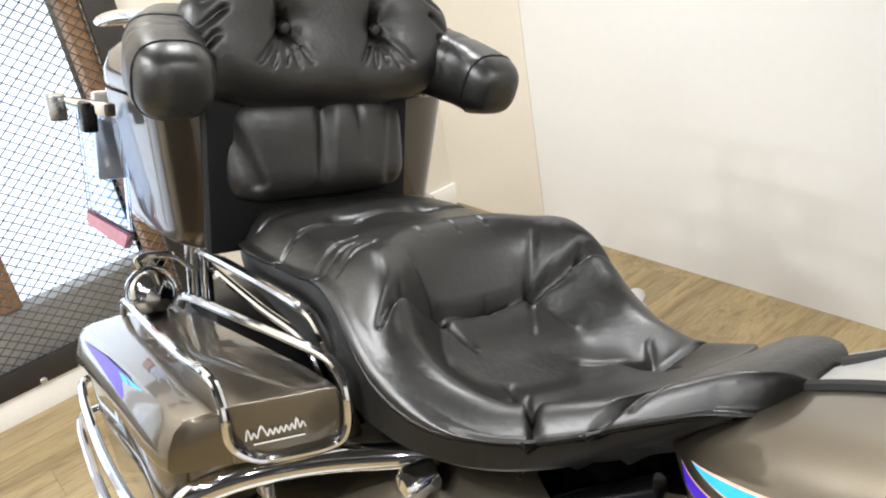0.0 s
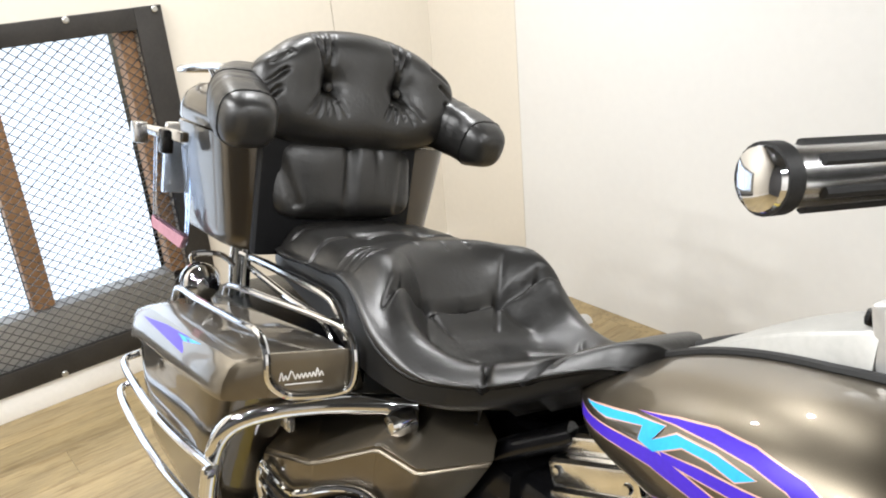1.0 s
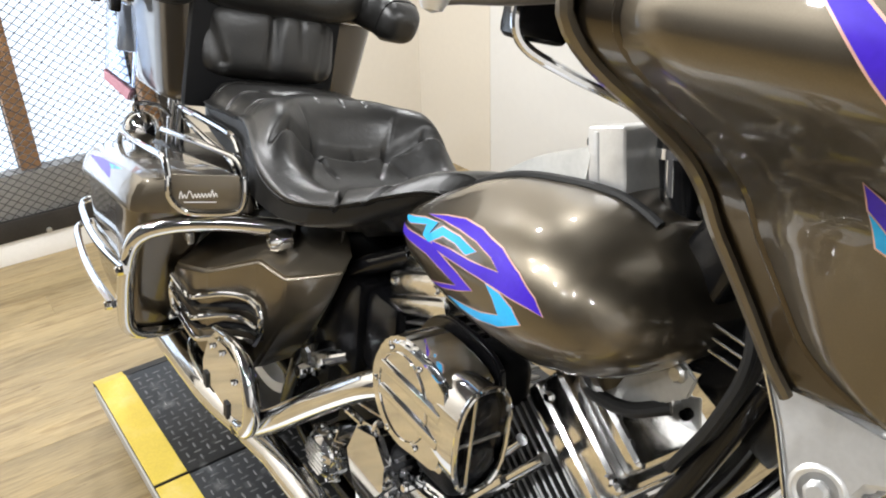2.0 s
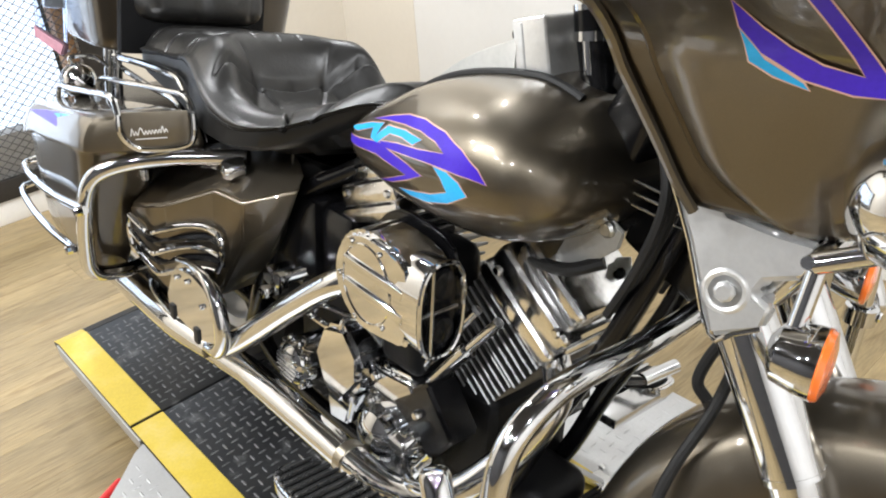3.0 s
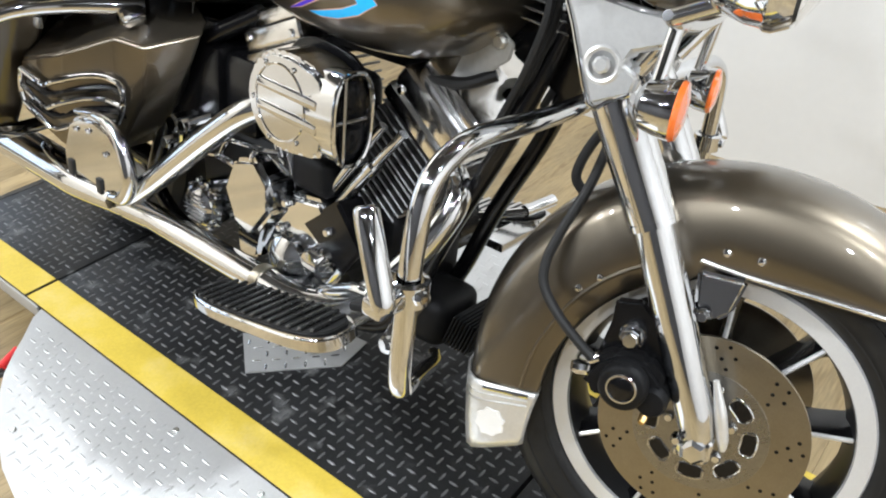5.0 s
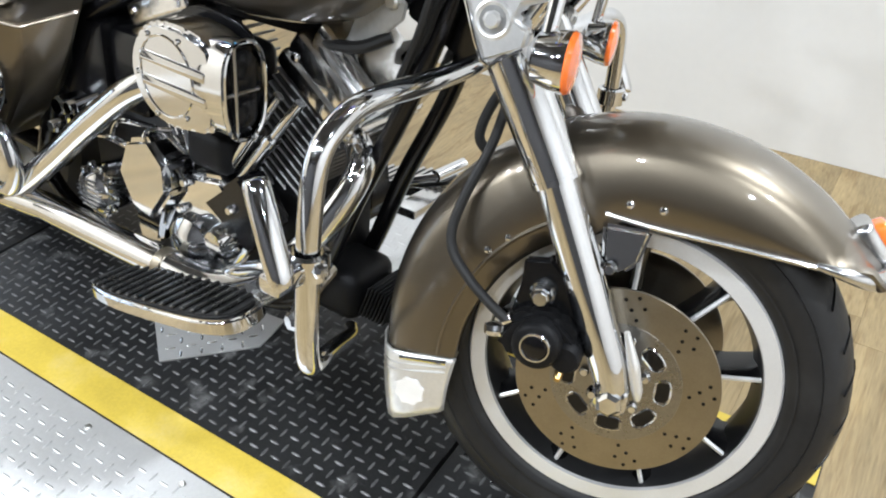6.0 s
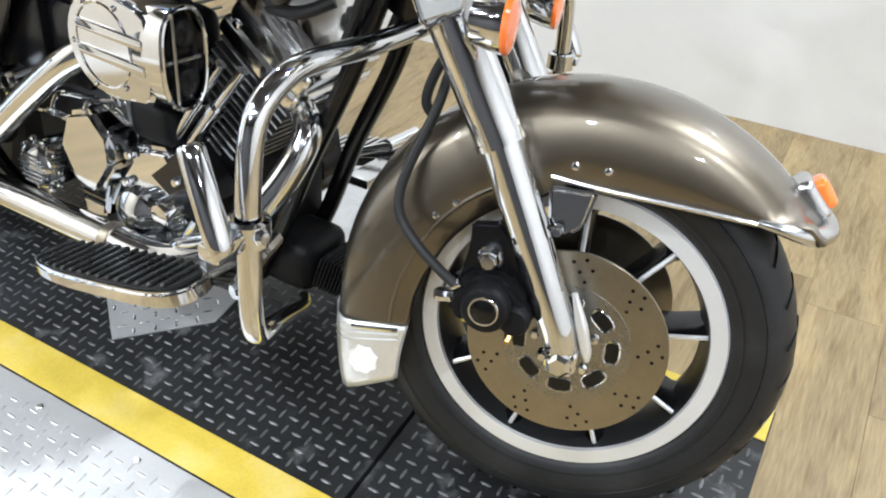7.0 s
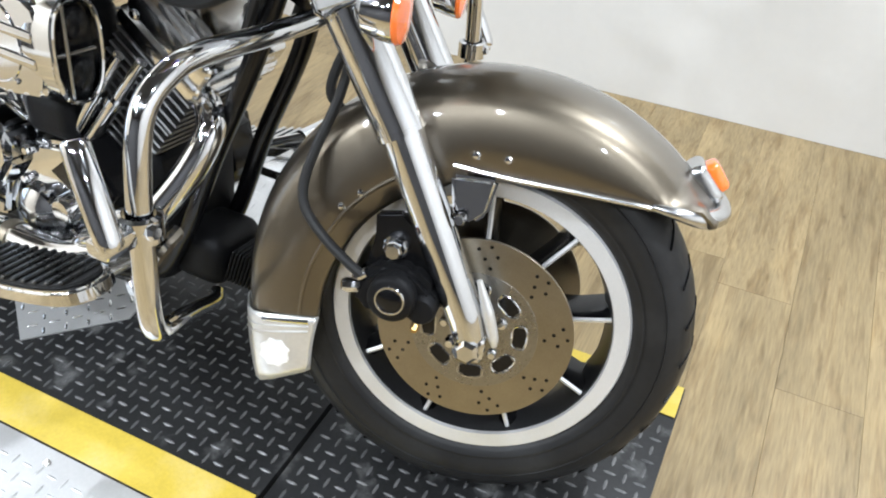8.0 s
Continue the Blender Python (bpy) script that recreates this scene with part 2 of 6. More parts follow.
def tube(points, radius, seg=12, smooth_n=8, closed=False):
    """A pipe along a smooth line; radius a number or one for each given point."""
    pts = spline(points, smooth_n) if smooth_n else [Vector(p) for p in points]
    if isinstance(radius, (int, float)):
        rad = [radius] * len(pts)
    else:
        rad = [float(np.interp(i / (len(pts) - 1) * (len(radius) - 1), range(len(radius)), radius)) for i in range(len(pts))]
    rings = []
    side = None
    for i, p in enumerate(pts):
        d = (pts[min(i + 1, len(pts) - 1)] - pts[max(i - 1, 0)]).normalized()
        if side is None:
            side = d.orthogonal().normalized()
        side = (side - d * side.dot(d)).normalized()
        up = d.cross(side)
        rings.append([p + (side * math.cos(a) + up * math.sin(a)) * rad[i] for a in [2 * math.pi * k / seg for k in range(seg)]])
    return skin(rings)


def rod(a, b, r, seg=16, r2=None):
    return tube([a, b], [r, r if r2 is None else r2], seg, 1)


def block(size, centre=(0, 0, 0), bevel=0.004, seg=2, turn=None):
    bm = bmesh.new()
    bmesh.ops.create_cube(bm, size=1)
    bmesh.ops.scale(bm, vec=size, verts=bm.verts)
    if bevel:
        bmesh.ops.bevel(bm, geom=bm.edges[:], offset=bevel, segments=seg, affect="EDGES", profile=0.6)
    if turn is not None:
        bm.transform(turn)
    bmesh.ops.translate(bm, vec=centre, verts=bm.verts)
    return bm


def lathe(profile, seg=48, axis="Y", centre=(0, 0, 0), closed=False):
    """Turns (radius, along) pairs round an axis through centre."""
    rings = []
    for r, h in profile:
        ring = []
        for k in range(seg):
            a = 2 * math.pi * k / seg
            c, s = r * math.cos(a), r * math.sin(a)
            ring.append(Vector(centre) + (Vector((c, h, s)) if axis == "Y" else Vector((h, c, s)) if axis == "X" else Vector((c, s, h))))
        rings.append(ring)
    if closed:
        rings.append(rings[0])
        bm = skin(rings, caps=False)
        bmesh.ops.remove_doubles(bm, verts=bm.verts, dist=1e-6)
        return bm
    return skin(rings)


def plate(outline, thick, bevel=0.002, plane="XZ", at=0.0, seg=2):
    """A flat outline of points given body along the third axis, from at inwards."""
    bm = bmesh.new()
    if plane == "XZ":
        vs = [bm.verts.new((x, at, z)) for x, z in outline]
        way = Vector((0, thick, 0))
    elif plane == "XY":
        vs = [bm.verts.new((x, y, at)) for x, y in outline]
        way = Vector((0, 0, -thick))
    else:
        vs = [bm.verts.new((at, y, z)) for y, z in outline]
        way = Vector((-thick, 0, 0))
    f = bm.faces.new(vs)
    out = bmesh.ops.extrude_face_region(bm, geom=[f])
    bmesh.ops.translate(bm, vec=way, verts=[g for g in out["geom"] if isinstance(g, bmesh.types.BMVert)])
    if bevel:
        bmesh.ops.bevel(bm, geom=[e for e in bm.edges], offset=bevel, segments=seg, affect="EDGES", clamp_overlap=True)
    return bm


def oval(cx, cz, a, b, n=32, power=2.0):
    out = []
    for k in range(n):
        t = 2 * math.pi * k / n
        c, s = math.cos(t), math.sin(t)
        out.append((cx + a * math.copysign(abs(c) ** (2 / power), c), cz + b * math.copysign(abs(s) ** (2 / power), s)))
    return out


def join(*bms):
    """Several bmeshes of one part in one."""
    out = bmesh.new()
    for b in bms:
        me = bpy.data.meshes.new("tmp")
        b.to_mesh(me)
        b.free()
        out.from_mesh(me)
        bpy.data.meshes.remove(me)
    return out


def empty(name, m=None):
    ob = new(name)
    if m is not None:
        ob.matrix_world = m
    return ob


def bolt_head(place, axis, r=0.008, h=0.006):
    a = Vector(axis).normalized()
    p = Vector(place)
    return tube([p - a * h, p + a * h * 0.5, p + a * h], [r, r, r * 0.7], 8, 1)


# ================= the room =================
X0, X1, Y0, Y1 = -1.72, 4.6, -4.2, 1.70
WALL_T = 0.14


def wall_box(name, lo, hi, mat, label):
    c = [(a + b) / 2 for a, b in zip(lo, hi)]
    s = [b - a for a, b in zip(lo, hi)]
    return tagged(part(name, block(s, c, 0), mat, smooth=0), label, "wall", kind="structure")


# wall with the window: pieces round the opening
WY0, WY1, WZ0, WZ1 = -1.55, 0.37, 0.0, 1.14
west = empty("wall_west")
tagged(west, "cream painted wall with a meshed window", "wall", kind="structure")
for lo, hi in (((X0 - WALL_T, Y0, FLOOR_Z), (X0, WY0, CEIL_Z)), ((X0 - WALL_T, WY1, FLOOR_Z), (X0, 1.19, CEIL_Z)), ((X0 - WALL_T, 1.193, FLOOR_Z), (X0, Y1 + WALL_T, CEIL_Z)),
               ((X0 - WALL_T, WY0, FLOOR_Z), (X0, WY1, WZ0)), ((X0 - WALL_T, WY0, WZ1), (X0, WY1, CEIL_Z))):
    part("wall_panel", block([b - a for a, b in zip(lo, hi)], [(a + b) / 2 for a, b in zip(lo, hi)], 0.001, 1), WALL_PAINT, west, smooth=0)
north = empty("wall_north")
tagged(north, "white glossy wall panels behind the motorcycle", "wall", kind="structure")
for a, b, mat in ((X0, -1.152, WALL_PAINT), (-1.15, X1, WALL_WHITE)):
    part("wall_panel", block((b - a, WALL_T, CEIL_Z - FLOOR_Z), ((a + b) / 2, Y1 + WALL_T / 2, (CEIL_Z + FLOOR_Z) / 2), 0.001, 1), mat, north, smooth=0)
DARK_WALL = material("charcoal_wall_paint", (0.045, 0.044, 0.046), 0.6, 0, 0.1, 3, 50)
wall_box("wall_east", (X1, Y0, FLOOR_Z), (X1 + WALL_T, Y1 + WALL_T, CEIL_Z), material("white_side_wall_paint", (0.72, 0.71, 0.69), 0.5, 0, 0.1, 3, 50), "plain white wall closing the showroom")
wall_box("wall_south", (X0 - WALL_T, Y0 - WALL_T, FLOOR_Z), (X1 + WALL_T, Y0, CEIL_Z), DARK_WALL, "plain charcoal wall closing the room")
tagged(part("ceiling", block((X1 - X0 + 0.3, Y1 - Y0 + 0.3, 0.1), ((X0 + X1) / 2, (Y0 + Y1) / 2, CEIL_Z + 0.05), 0), CEILING_M, smooth=0),
       "plain dark ceiling of the showroom", "ceiling", kind="structure")
tagged(part("baseboard", block((0.016, Y1 - Y0, 0.10), (X0 + 0.008, (Y0 + Y1) / 2, FLOOR_Z + 0.05), 0.003), SKIRTING), "low white baseboard under the window", "baseboard", kind="structure")

# ceiling spots
SPOTS = [(-0.9, -1.5, 0.65), (-0.45, -1.9, 0.65), (-0.75, -2.3, 0.7), (0.0, -1.5, 0.65), (0.1, -2.3, 0.6), (-1.2, 0.3, 0.6), (-0.5, 1.0, 0.7), (0.9, -2.9, 0.7), (1.8, -2.2, 0.7), (2.8, 0.9, 1.45), (3.3, -0.6, 1.15), (3.4, -2.2, 0.7)]


def ceiling_spot(x, y, power):
    ob = empty("ceiling_spot", Matrix.Translation((x, y, CEIL_Z)))
    part("housing", lathe([(0.0, -0.002), (0.075, -0.002), (0.075, -0.02), (0.06, -0.03), (0.05, -0.022)], 24, "Z"), SKIRTING, ob)
    tagged(ob, "small round white ceiling spot, switched on", "ceiling light", "ceiling spots")
    data = bpy.data.lights.new("spot_lamp", "AREA")
    data.shape, data.size, data.energy, data.color = "DISK", 0.09, power, WARM
    lamp = new("spot_lamp", data)
    lamp.matrix_world = Matrix.Translation((x, y, CEIL_Z - 0.035))
    return ob


for sx, sy, strength in SPOTS:
    ceiling_spot(sx, sy, 47 * strength)

# window with steel mesh
win = empty("window_1")
tagged(win, "bright window behind black-framed expanded steel mesh", "window", kind="structure")
FX = X0 + 0.012
part("window_frame", join(block((0.024, 0.10, 1.26), (FX, 0.42, 0.58), 0.003), block((0.024, 2.1, 0.075), (FX, -0.68, 1.172), 0.003),
                          block((0.024, 2.1, 0.085), (FX, -0.68, -0.008), 0.003), block((0.024, 0.10, 1.09), (FX, -1.68, 0.585), 0.003)), FRAME_M, win)
for by in (0.443, 0.137, -0.172, -0.478, -0.784, -1.09, -1.4):
    part("frame_bolt", bolt_head((FX + 0.012, by, 1.198), (1, 0, 0), 0.012, 0.006), BOLT_M, win)
    part("frame_bolt", bolt_head((FX + 0.012, by, -0.04), (1, 0, 0), 0.012, 0.006), BOLT_M, win)
part("jamb", block((0.08, 0.055, 1.12), (X0 - 0.05, 0.337, 0.57), 0.003), TIMBER, win, "brown timber jamb")
for my in (-0.165, -0.83):
    part("mullion", block((0.06, 0.075, 0.93), (X0 - 0.055, my, 0.675), 0.004), TIMBER, win, "brown timber mullion")
part("window_sill", block((0.09, 1.9, 0.20), (X0 - 0.055, -0.60, 0.105), 0.004), material("grey_sill", (0.36, 0.35, 0.33), 0.6, 0, 0.15, 5, 60), win, "grey lower panel")
for a, b in ((-1.53, -0.87), (-0.79, -0.205), (-0.125, 0.295)):
    part("pane", block((0.012, b - a, 0.935), (X0 - 0.10, (a + b) / 2, 0.672), 0), PANE, win, smooth=0)


def expanded_mesh(y0, y1, z0, z1, pitch_y=0.043, pitch_z=0.0172, strand=0.0048):
    """Zigzag strands of expanded metal."""
    verts, faces = [], []
    rows = int((z1 - z0) / pitch_z)
    cols = int((y1 - y0) / (pitch_y / 2))
    for r in range(rows):
        base = z0 + r * pitch_z
        first = len(verts)
        for c in range(cols + 1):
            y = y0 + c * pitch_y / 2
            up = (c + r) % 2
            z = base + (pitch_z * 0.5 if up else -pitch_z * 0.5) + pitch_z / 2
            for dx, dz in ((0.0, -strand / 2), (0.003, 0.0), (0.0, strand / 2), (-0.003, 0.0)):
                verts.append((FX + dx + (0.003 if up else -0.001), y, z + dz))
        for c in range(cols):
            a, b = first + 4 * c, first + 4 * c + 4
            for k in range(4):
                faces.append((a + k, a + (k + 1) % 4, b + (k + 1) % 4, b + k))
    me = bpy.data.meshes.new("steel_mesh")
    me.from_pydata(verts, [], faces)
    me.materials.append(STEEL_MESH)
    ob = new("steel_mesh", me)
    ob.parent = win
    ob["kind"] = "stuff"
    return ob


expanded_mesh(-1.63, 0.372, 0.034, 1.136)

# ================= the lift =================
lift = empty("motorcycle_lift")
tagged(lift, "low lift with black tread deck, yellow edges, silver wings", "lift")
PX0, PX1, PYR, PYL = -0.415, 1.93, -0.321, 0.324
JOINTS = (PX0, 0.083, 1.343, PX1)
for a, b in zip(JOINTS, JOINTS[1:]):
    part("deck", block((b - a - 0.008, PYL - PYR, 0.05), ((a + b) / 2 + 0.001, (PYL + PYR) / 2, -0.025), 0.002), MAT_BLACK, lift)
part("side_rail", block((PX1 - PX0 - 0.05, PYL - PYR - 0.30, 0.09), ((PX0 + PX1) / 2, (PYL + PYR) / 2, -0.0975), 0.004), BLACK_MATT, lift, "black steel base frame")
for y in (PYR - 0.003, PYL + 0.003):
    part("edge_apron", block((0.555, 0.005, 0.040), (PX0 + 0.2775, y, -0.023), 0.0015), ALU_PLATE, lift, "grey aluminium side apron of the ramp")
lip = bmesh.new()
for x0, x1, z0, z1, y0, y1 in ((PX0 + 0.003, PX0 - 0.048, 0.0, -0.016, PYR, PYL),):
    vs = [lip.verts.new((x, y, z)) for y in (y0, y1) for x, z in ((x0, z0), (x1, z1), (x1, z1 - 0.012), (x0, z0 - 0.045))]
    for f in ((0, 1, 2, 3), (7, 6, 5, 4), (0, 4, 5, 1), (1, 5, 6, 2), (2, 6, 7, 3), (3, 7, 4, 0)):
        lip.faces.new([vs[i] for i in f])
bmesh.ops.recalc_face_normals(lip, faces=lip.faces)
part("ramp_lip", lip, MAT_BLACK, lift, smooth=0)
for y in (-0.2805, 0.2835):
    bent = bmesh.new()
    vs = [bent.verts.new((x, y + dy, z)) for dy in (-0.040, 0.040) for x, z in ((PX0 + 0.006, 0.0022), (PX0 - 0.045, -0.0135), (PX0 - 0.045, -0.0150), (PX0 + 0.006, 0.0005))]
    for f in ((0, 1, 2, 3), (7, 6, 5, 4), (0, 4, 5, 1), (1, 5, 6, 2), (2, 6, 7, 3), (3, 7, 4, 0)):
        bent.faces.new([vs[i] for i in f])
    bmesh.ops.recalc_face_normals(bent, faces=bent.faces)
    part("safety_tape", bent, TAPE, lift, "yellow grip tape strip", smooth=0)
for y, w in ((-0.2805, 0.080), (0.2835, 0.080)):
    for a, b in zip(JOINTS, JOINTS[1:]):
        part("safety_tape", block((b - a - 0.012, w, 0.002), ((a + b) / 2, y, 0.0015), 0), TAPE, lift, "yellow grip tape strip", smooth=0)


WING_EDGE = [(0.155, 0.0), (0.170, 0.028), (0.222, 0.080), (0.257, 0.120), (0.303, 0.165), (0.361, 0.205), (0.412, 0.235), (0.465, 0.259), (0.553, 0.294), (0.68, 0.322), (0.80, 0.335)]


def wing_reach(x):
    """How far the wing stands out beside the deck at x."""
    for (xa, da), (xb, db) in zip(WING_EDGE, WING_EDGE[1:]):
        if xa <= x <= xb:
            return da + (db - da) * (x - xa) / (xb - xa)
    return 0.335 if x > 0.80 else 0.0


def wing_outline(sign):
    """The rounded silver side wing."""
    pts = list(WING_EDGE)
    pts += [(1.30, 0.335), (1.36, 0.30), (1.36, 0.0)]
    return [(x, (PYR - 0.0015 - d) if sign < 0 else (PYL + 0.0015 + d)) for x, d in pts]


for sign in (-1, 1):
    wing = part("side_wing", plate(wing_outline(sign), 0.012, 0.0015, "XY", -0.002), ALU_PLATE, lift, "silver aluminium tread plate wing")
    for bx, d in ((0.477, 0.235), (0.73, 0.033), (0.735, 0.29), (0.98, 0.028), (1.23, 0.03), (1.1, 0.28)):
        y = PYR - d if sign < 0 else PYL + d
        part("wing_bolt", bolt_head((bx, y, -0.001), (0, 0, 1), 0.007, 0.004), BOLT_M, wing)


def lugs(name, inside, x0, x1, y0, y1, top, mat, parent, pitch=0.0265, length=0.024, width=0.0055, height=0.0012, angle=0.0):
    """Raised tread lugs, turned crosswise by turns."""
    verts, faces = [], []
    nx, ny = int((x1 - x0) / pitch), int((y1 - y0) / pitch)
    for i in range(nx):
        for j in range(ny):
            x, y = x0 + (i + 0.5) * pitch, y0 + (j + 0.5) * pitch
            if not inside(x, y):
                continue
            a = angle + (math.pi / 2 if (i + j) % 2 else 0)
            c, s = math.cos(a), math.sin(a)
            n = len(verts)
            for u, v, h in ((-1, 0, 0), (-0.5, -1, 0), (0.5, -1, 0), (1, 0, 0), (0.5, 1, 0), (-0.5, 1, 0), (-0.45, 0, 1), (0.45, 0, 1)):
                du, dv = u * length / 2, v * width / 2
                verts.append((x + c * du - s * dv, y + s * du + c * dv, top + h * height))
            faces += [(n, n + 1, n + 6), (n + 1, n + 2, n + 7, n + 6), (n + 2, n + 3, n + 7), (n + 3, n + 4, n + 7), (n + 4, n + 5, n + 6, n + 7), (n + 5, n, n + 6)]
    me = bpy.data.meshes.new(name)
    me.from_pydata(verts, [], faces)
    me.materials.append(mat)
    ob = new(name, me)
    ob.parent = parent
    ob["kind"] = "stuff"
    return ob


lugs("tread_relief", lambda x, y: min(abs(x - j) for j in JOINTS) > 0.016, PX0, PX1, -0.232, 0.236, 0.0002, LUG_M, lift)


def in_wing(x, y):
    d = PYR - 0.004 - y
    if d < 0.014 or d > 0.32 or x > 1.345:
        return False
    return d < wing_reach(x) - 0.02


lugs("tread_relief", in_wing, 0.155, 1.36, -0.66, -0.316, -0.0018, ALU_PLATE, lift, pitch=0.028, height=0.0011)
lugs("tread_relief", lambda x, y: in_wing(x, -y + 0.006), 0.155, 1.36, 0.322, 0.66, -0.0018, ALU_PLATE, lift, pitch=0.028, height=0.0011)
tread = tagged(part("tread_plate_offcut", plate([(0.61, -0.085), (0.715, -0.165), (0.86, -0.02), (0.85, 0.07), (0.72, 0.06)], 0.004, 0.0005, "XY", 0.0062), ALU_PLATE),
               "loose bright aluminium tread plate lying on the deck", "metal plate")
lugs("tread_relief", lambda x, y: x < 0.845 and y < 0.05 and y > -0.085 - 0.762 * (x - 0.61) + 0.012 and y > -0.165 + (x - 0.715) + 0.014, 0.6, 0.87, -0.17, 0.06, 0.0063, LUG_BRIGHT, tread,
     pitch=0.030, height=0.0012, angle=0.785)

# ================= the motorcycle =================
bike = empty("motorcycle", BIKE)
tagged(bike, "bronze touring motorcycle with black leather seat and chrome trim", "motorcycle")
AX, AZ = 1.60, 0.315


def mirror(bm):
    bm.transform(Matrix.Diagonal((1, -1, 1, 1)))
    return bm


# ---- fuel tank ----
TANK_X = [0.62, 0.70, 0.80, 0.90, 1.0, 1.08, 1.14, 1.18, 1.205]
tank_top = curve(TANK_X, [0.795, 0.838, 0.890, 0.926, 0.947, 0.948, 0.925, 0.888, 0.845])
tank_bot = curve(TANK_X, [0.765, 0.735, 0.715, 0.706, 0.708, 0.722, 0.750, 0.785, 0.82])
tank_hw = curve(TANK_X, [0.06, 0.135, 0.175, 0.20, 0.216, 0.217, 0.195, 0.14, 0.04])


def tank_side(x, z, off=0.0):
    zc, hh = (tank_top(x) + tank_bot(x)) / 2, (tank_top(x) - tank_bot(x)) / 2
    v = min(abs((z - zc) / hh), 1)
    return -(tank_hw(x) * (1 - v ** 2.4) ** (1 / 2.4)) - off


rings = []
for i in range(61):
    x = 0.62 + 0.585 * i / 60
    zc, hh = (tank_top(x) + tank_bot(x)) / 2, (tank_top(x) - tank_bot(x)) / 2
    rings.append([(x, y, z) for y, z in oval(0, zc, tank_hw(x), hh, 64, 2.4)])
tank = part("fuel_tank", skin(rings), PAINT, bike, "bronze metallic fuel tank", smooth=60)


def decal(name, outline, mat, parent, surface, label="", turn=None):
    """A flat graphic laid on a side surface y = surface(x, z)."""
    bm = bmesh.new()
    f = bm.faces.new([bm.verts.new((x, 0, z)) for x, z in outline])
    f.normal_update()
    bmesh.ops.triangulate(bm, faces=[f])
    xs, zs = [p[0] for p in outline], [p[1] for p in outline]
    for lo, hi, axis in ((min(xs), max(xs), 0), (min(zs), max(zs), 2)):
        n = int((hi - lo) / 0.008)
        for k in range(1, n + 1):
            co, no = [0, 0, 0], [0, 0, 0]
            co[axis], no[axis] = lo + k * (hi - lo) / (n + 1), 1
            bmesh.ops.bisect_plane(bm, geom=bm.verts[:] + bm.edges[:] + bm.faces[:], plane_co=co, plane_no=no)
    for v in bm.verts:
        v.co.y = surface(v.co.x, v.co.z)
    return part(name, bm, mat, parent, label, turn=turn, smooth=60)


def grown(outline, d):
    """The outline moved outwards by about d."""
    n = len(outline)
    area = sum(outline[i][0] * outline[(i + 1) % n][1] - outline[(i + 1) % n][0] * outline[i][1] for i in range(n))
    sg = 1 if area > 0 else -1
    out = []
    for i in range(n):
        a, b, c = Vector(outline[i - 1]), Vector(outline[i]), Vector(outline[(i + 1) % n])
        n1, n2 = (b - a).normalized(), (c - b).normalized()
        m = Vector((n1.y + n2.y, -n1.x - n2.x)) * sg
        m = m.normalized() * d if m.length > 0.2 else (n1 - n2).normalized() * d
        out.append((b.x + m.x, b.y + m.y))
    return out


SWOOSH = {
    "violet_upper": ([(0.796, 0.846), (0.854, 0.865), (0.904, 0.879), (0.952, 0.885), (1.008, 0.883), (1.053, 0.872), (1.084, 0.856), (1.1, 0.841), (1.073, 0.843), (1.031, 0.842), (0.984, 0.839), (0.932, 0.833), (0.855, 0.823),
                      (0.848, 0.829), (0.904, 0.841), (0.96, 0.849), (1.021, 0.86), (0.996, 0.869), (0.956, 0.872), (0.908, 0.868), (0.855, 0.86)], PURPLE),
    "violet_lower": ([(0.675, 0.792), (0.763, 0.808), (0.846, 0.826), (0.886, 0.824), (0.934, 0.822), (0.976, 0.817), (0.934, 0.798), (0.88, 0.776), (0.832, 0.763), (0.864, 0.775), (0.935, 0.805), (0.889, 0.806), (0.836, 0.806),
                      (0.757, 0.793), (0.69, 0.784)], PURPLE),
    "cyan_upper": ([(0.69, 0.804), (0.732, 0.819), (0.794, 0.840), (0.844, 0.853), (0.832, 0.833), (0.862, 0.854), (0.916, 0.862), (0.966, 0.863), (0.946, 0.851), (0.911, 0.852), (0.875, 0.847), (0.838, 0.823), (0.812, 0.823), (0.812, 0.838), (0.748, 0.815)], CYAN),
    "cyan_lower": ([(1.002, 0.838), (1.031, 0.839), (1.055, 0.832), (1.071, 0.818), (1.032, 0.796), (0.981, 0.78), (0.936, 0.773), (0.902, 0.774), (0.953, 0.786), (0.996, 0.797), (1.033, 0.812), (1.02, 0.827)], CYAN),
}
for n, (o, m) in SWOOSH.items():
    decal("pinstripe", grown(o, 0.0016), PINSTRIPE, tank, lambda x, z: tank_side(x, z, 0.0006), "thin copper outline")
    decal("decal", o, m, tank, lambda x, z: tank_side(x, z, 0.0012), "violet flame graphic" if m is PURPLE else "cyan flame graphic")

# console along the tank top
console_w = curve([0.72, 0.80, 0.9, 0.99], [0.026, 0.044, 0.058, 0.064])
console_top = curve([0.72, 0.75, 0.79, 0.87, 0.99], [0.850, 0.866, 0.892, 0.940, 0.990])
rings = []
for i in range(28):
    x = 0.72 + 0.268 * i / 27
    w, top, low = console_w(x), console_top(x), tank_top(x) - 0.05
    rings.append([(x, -w - 0.004, low), (x, -w, top - 0.007), (x, -w + 0.003, top - 0.002), (x, -w + 0.010, top), (x, w - 0.010, top), (x, w - 0.003, top - 0.002), (x, w, top - 0.007), (x, w + 0.004, low)])
console = part("tank_console", skin(rings), TAB_M, bike, "bright metal console strip")
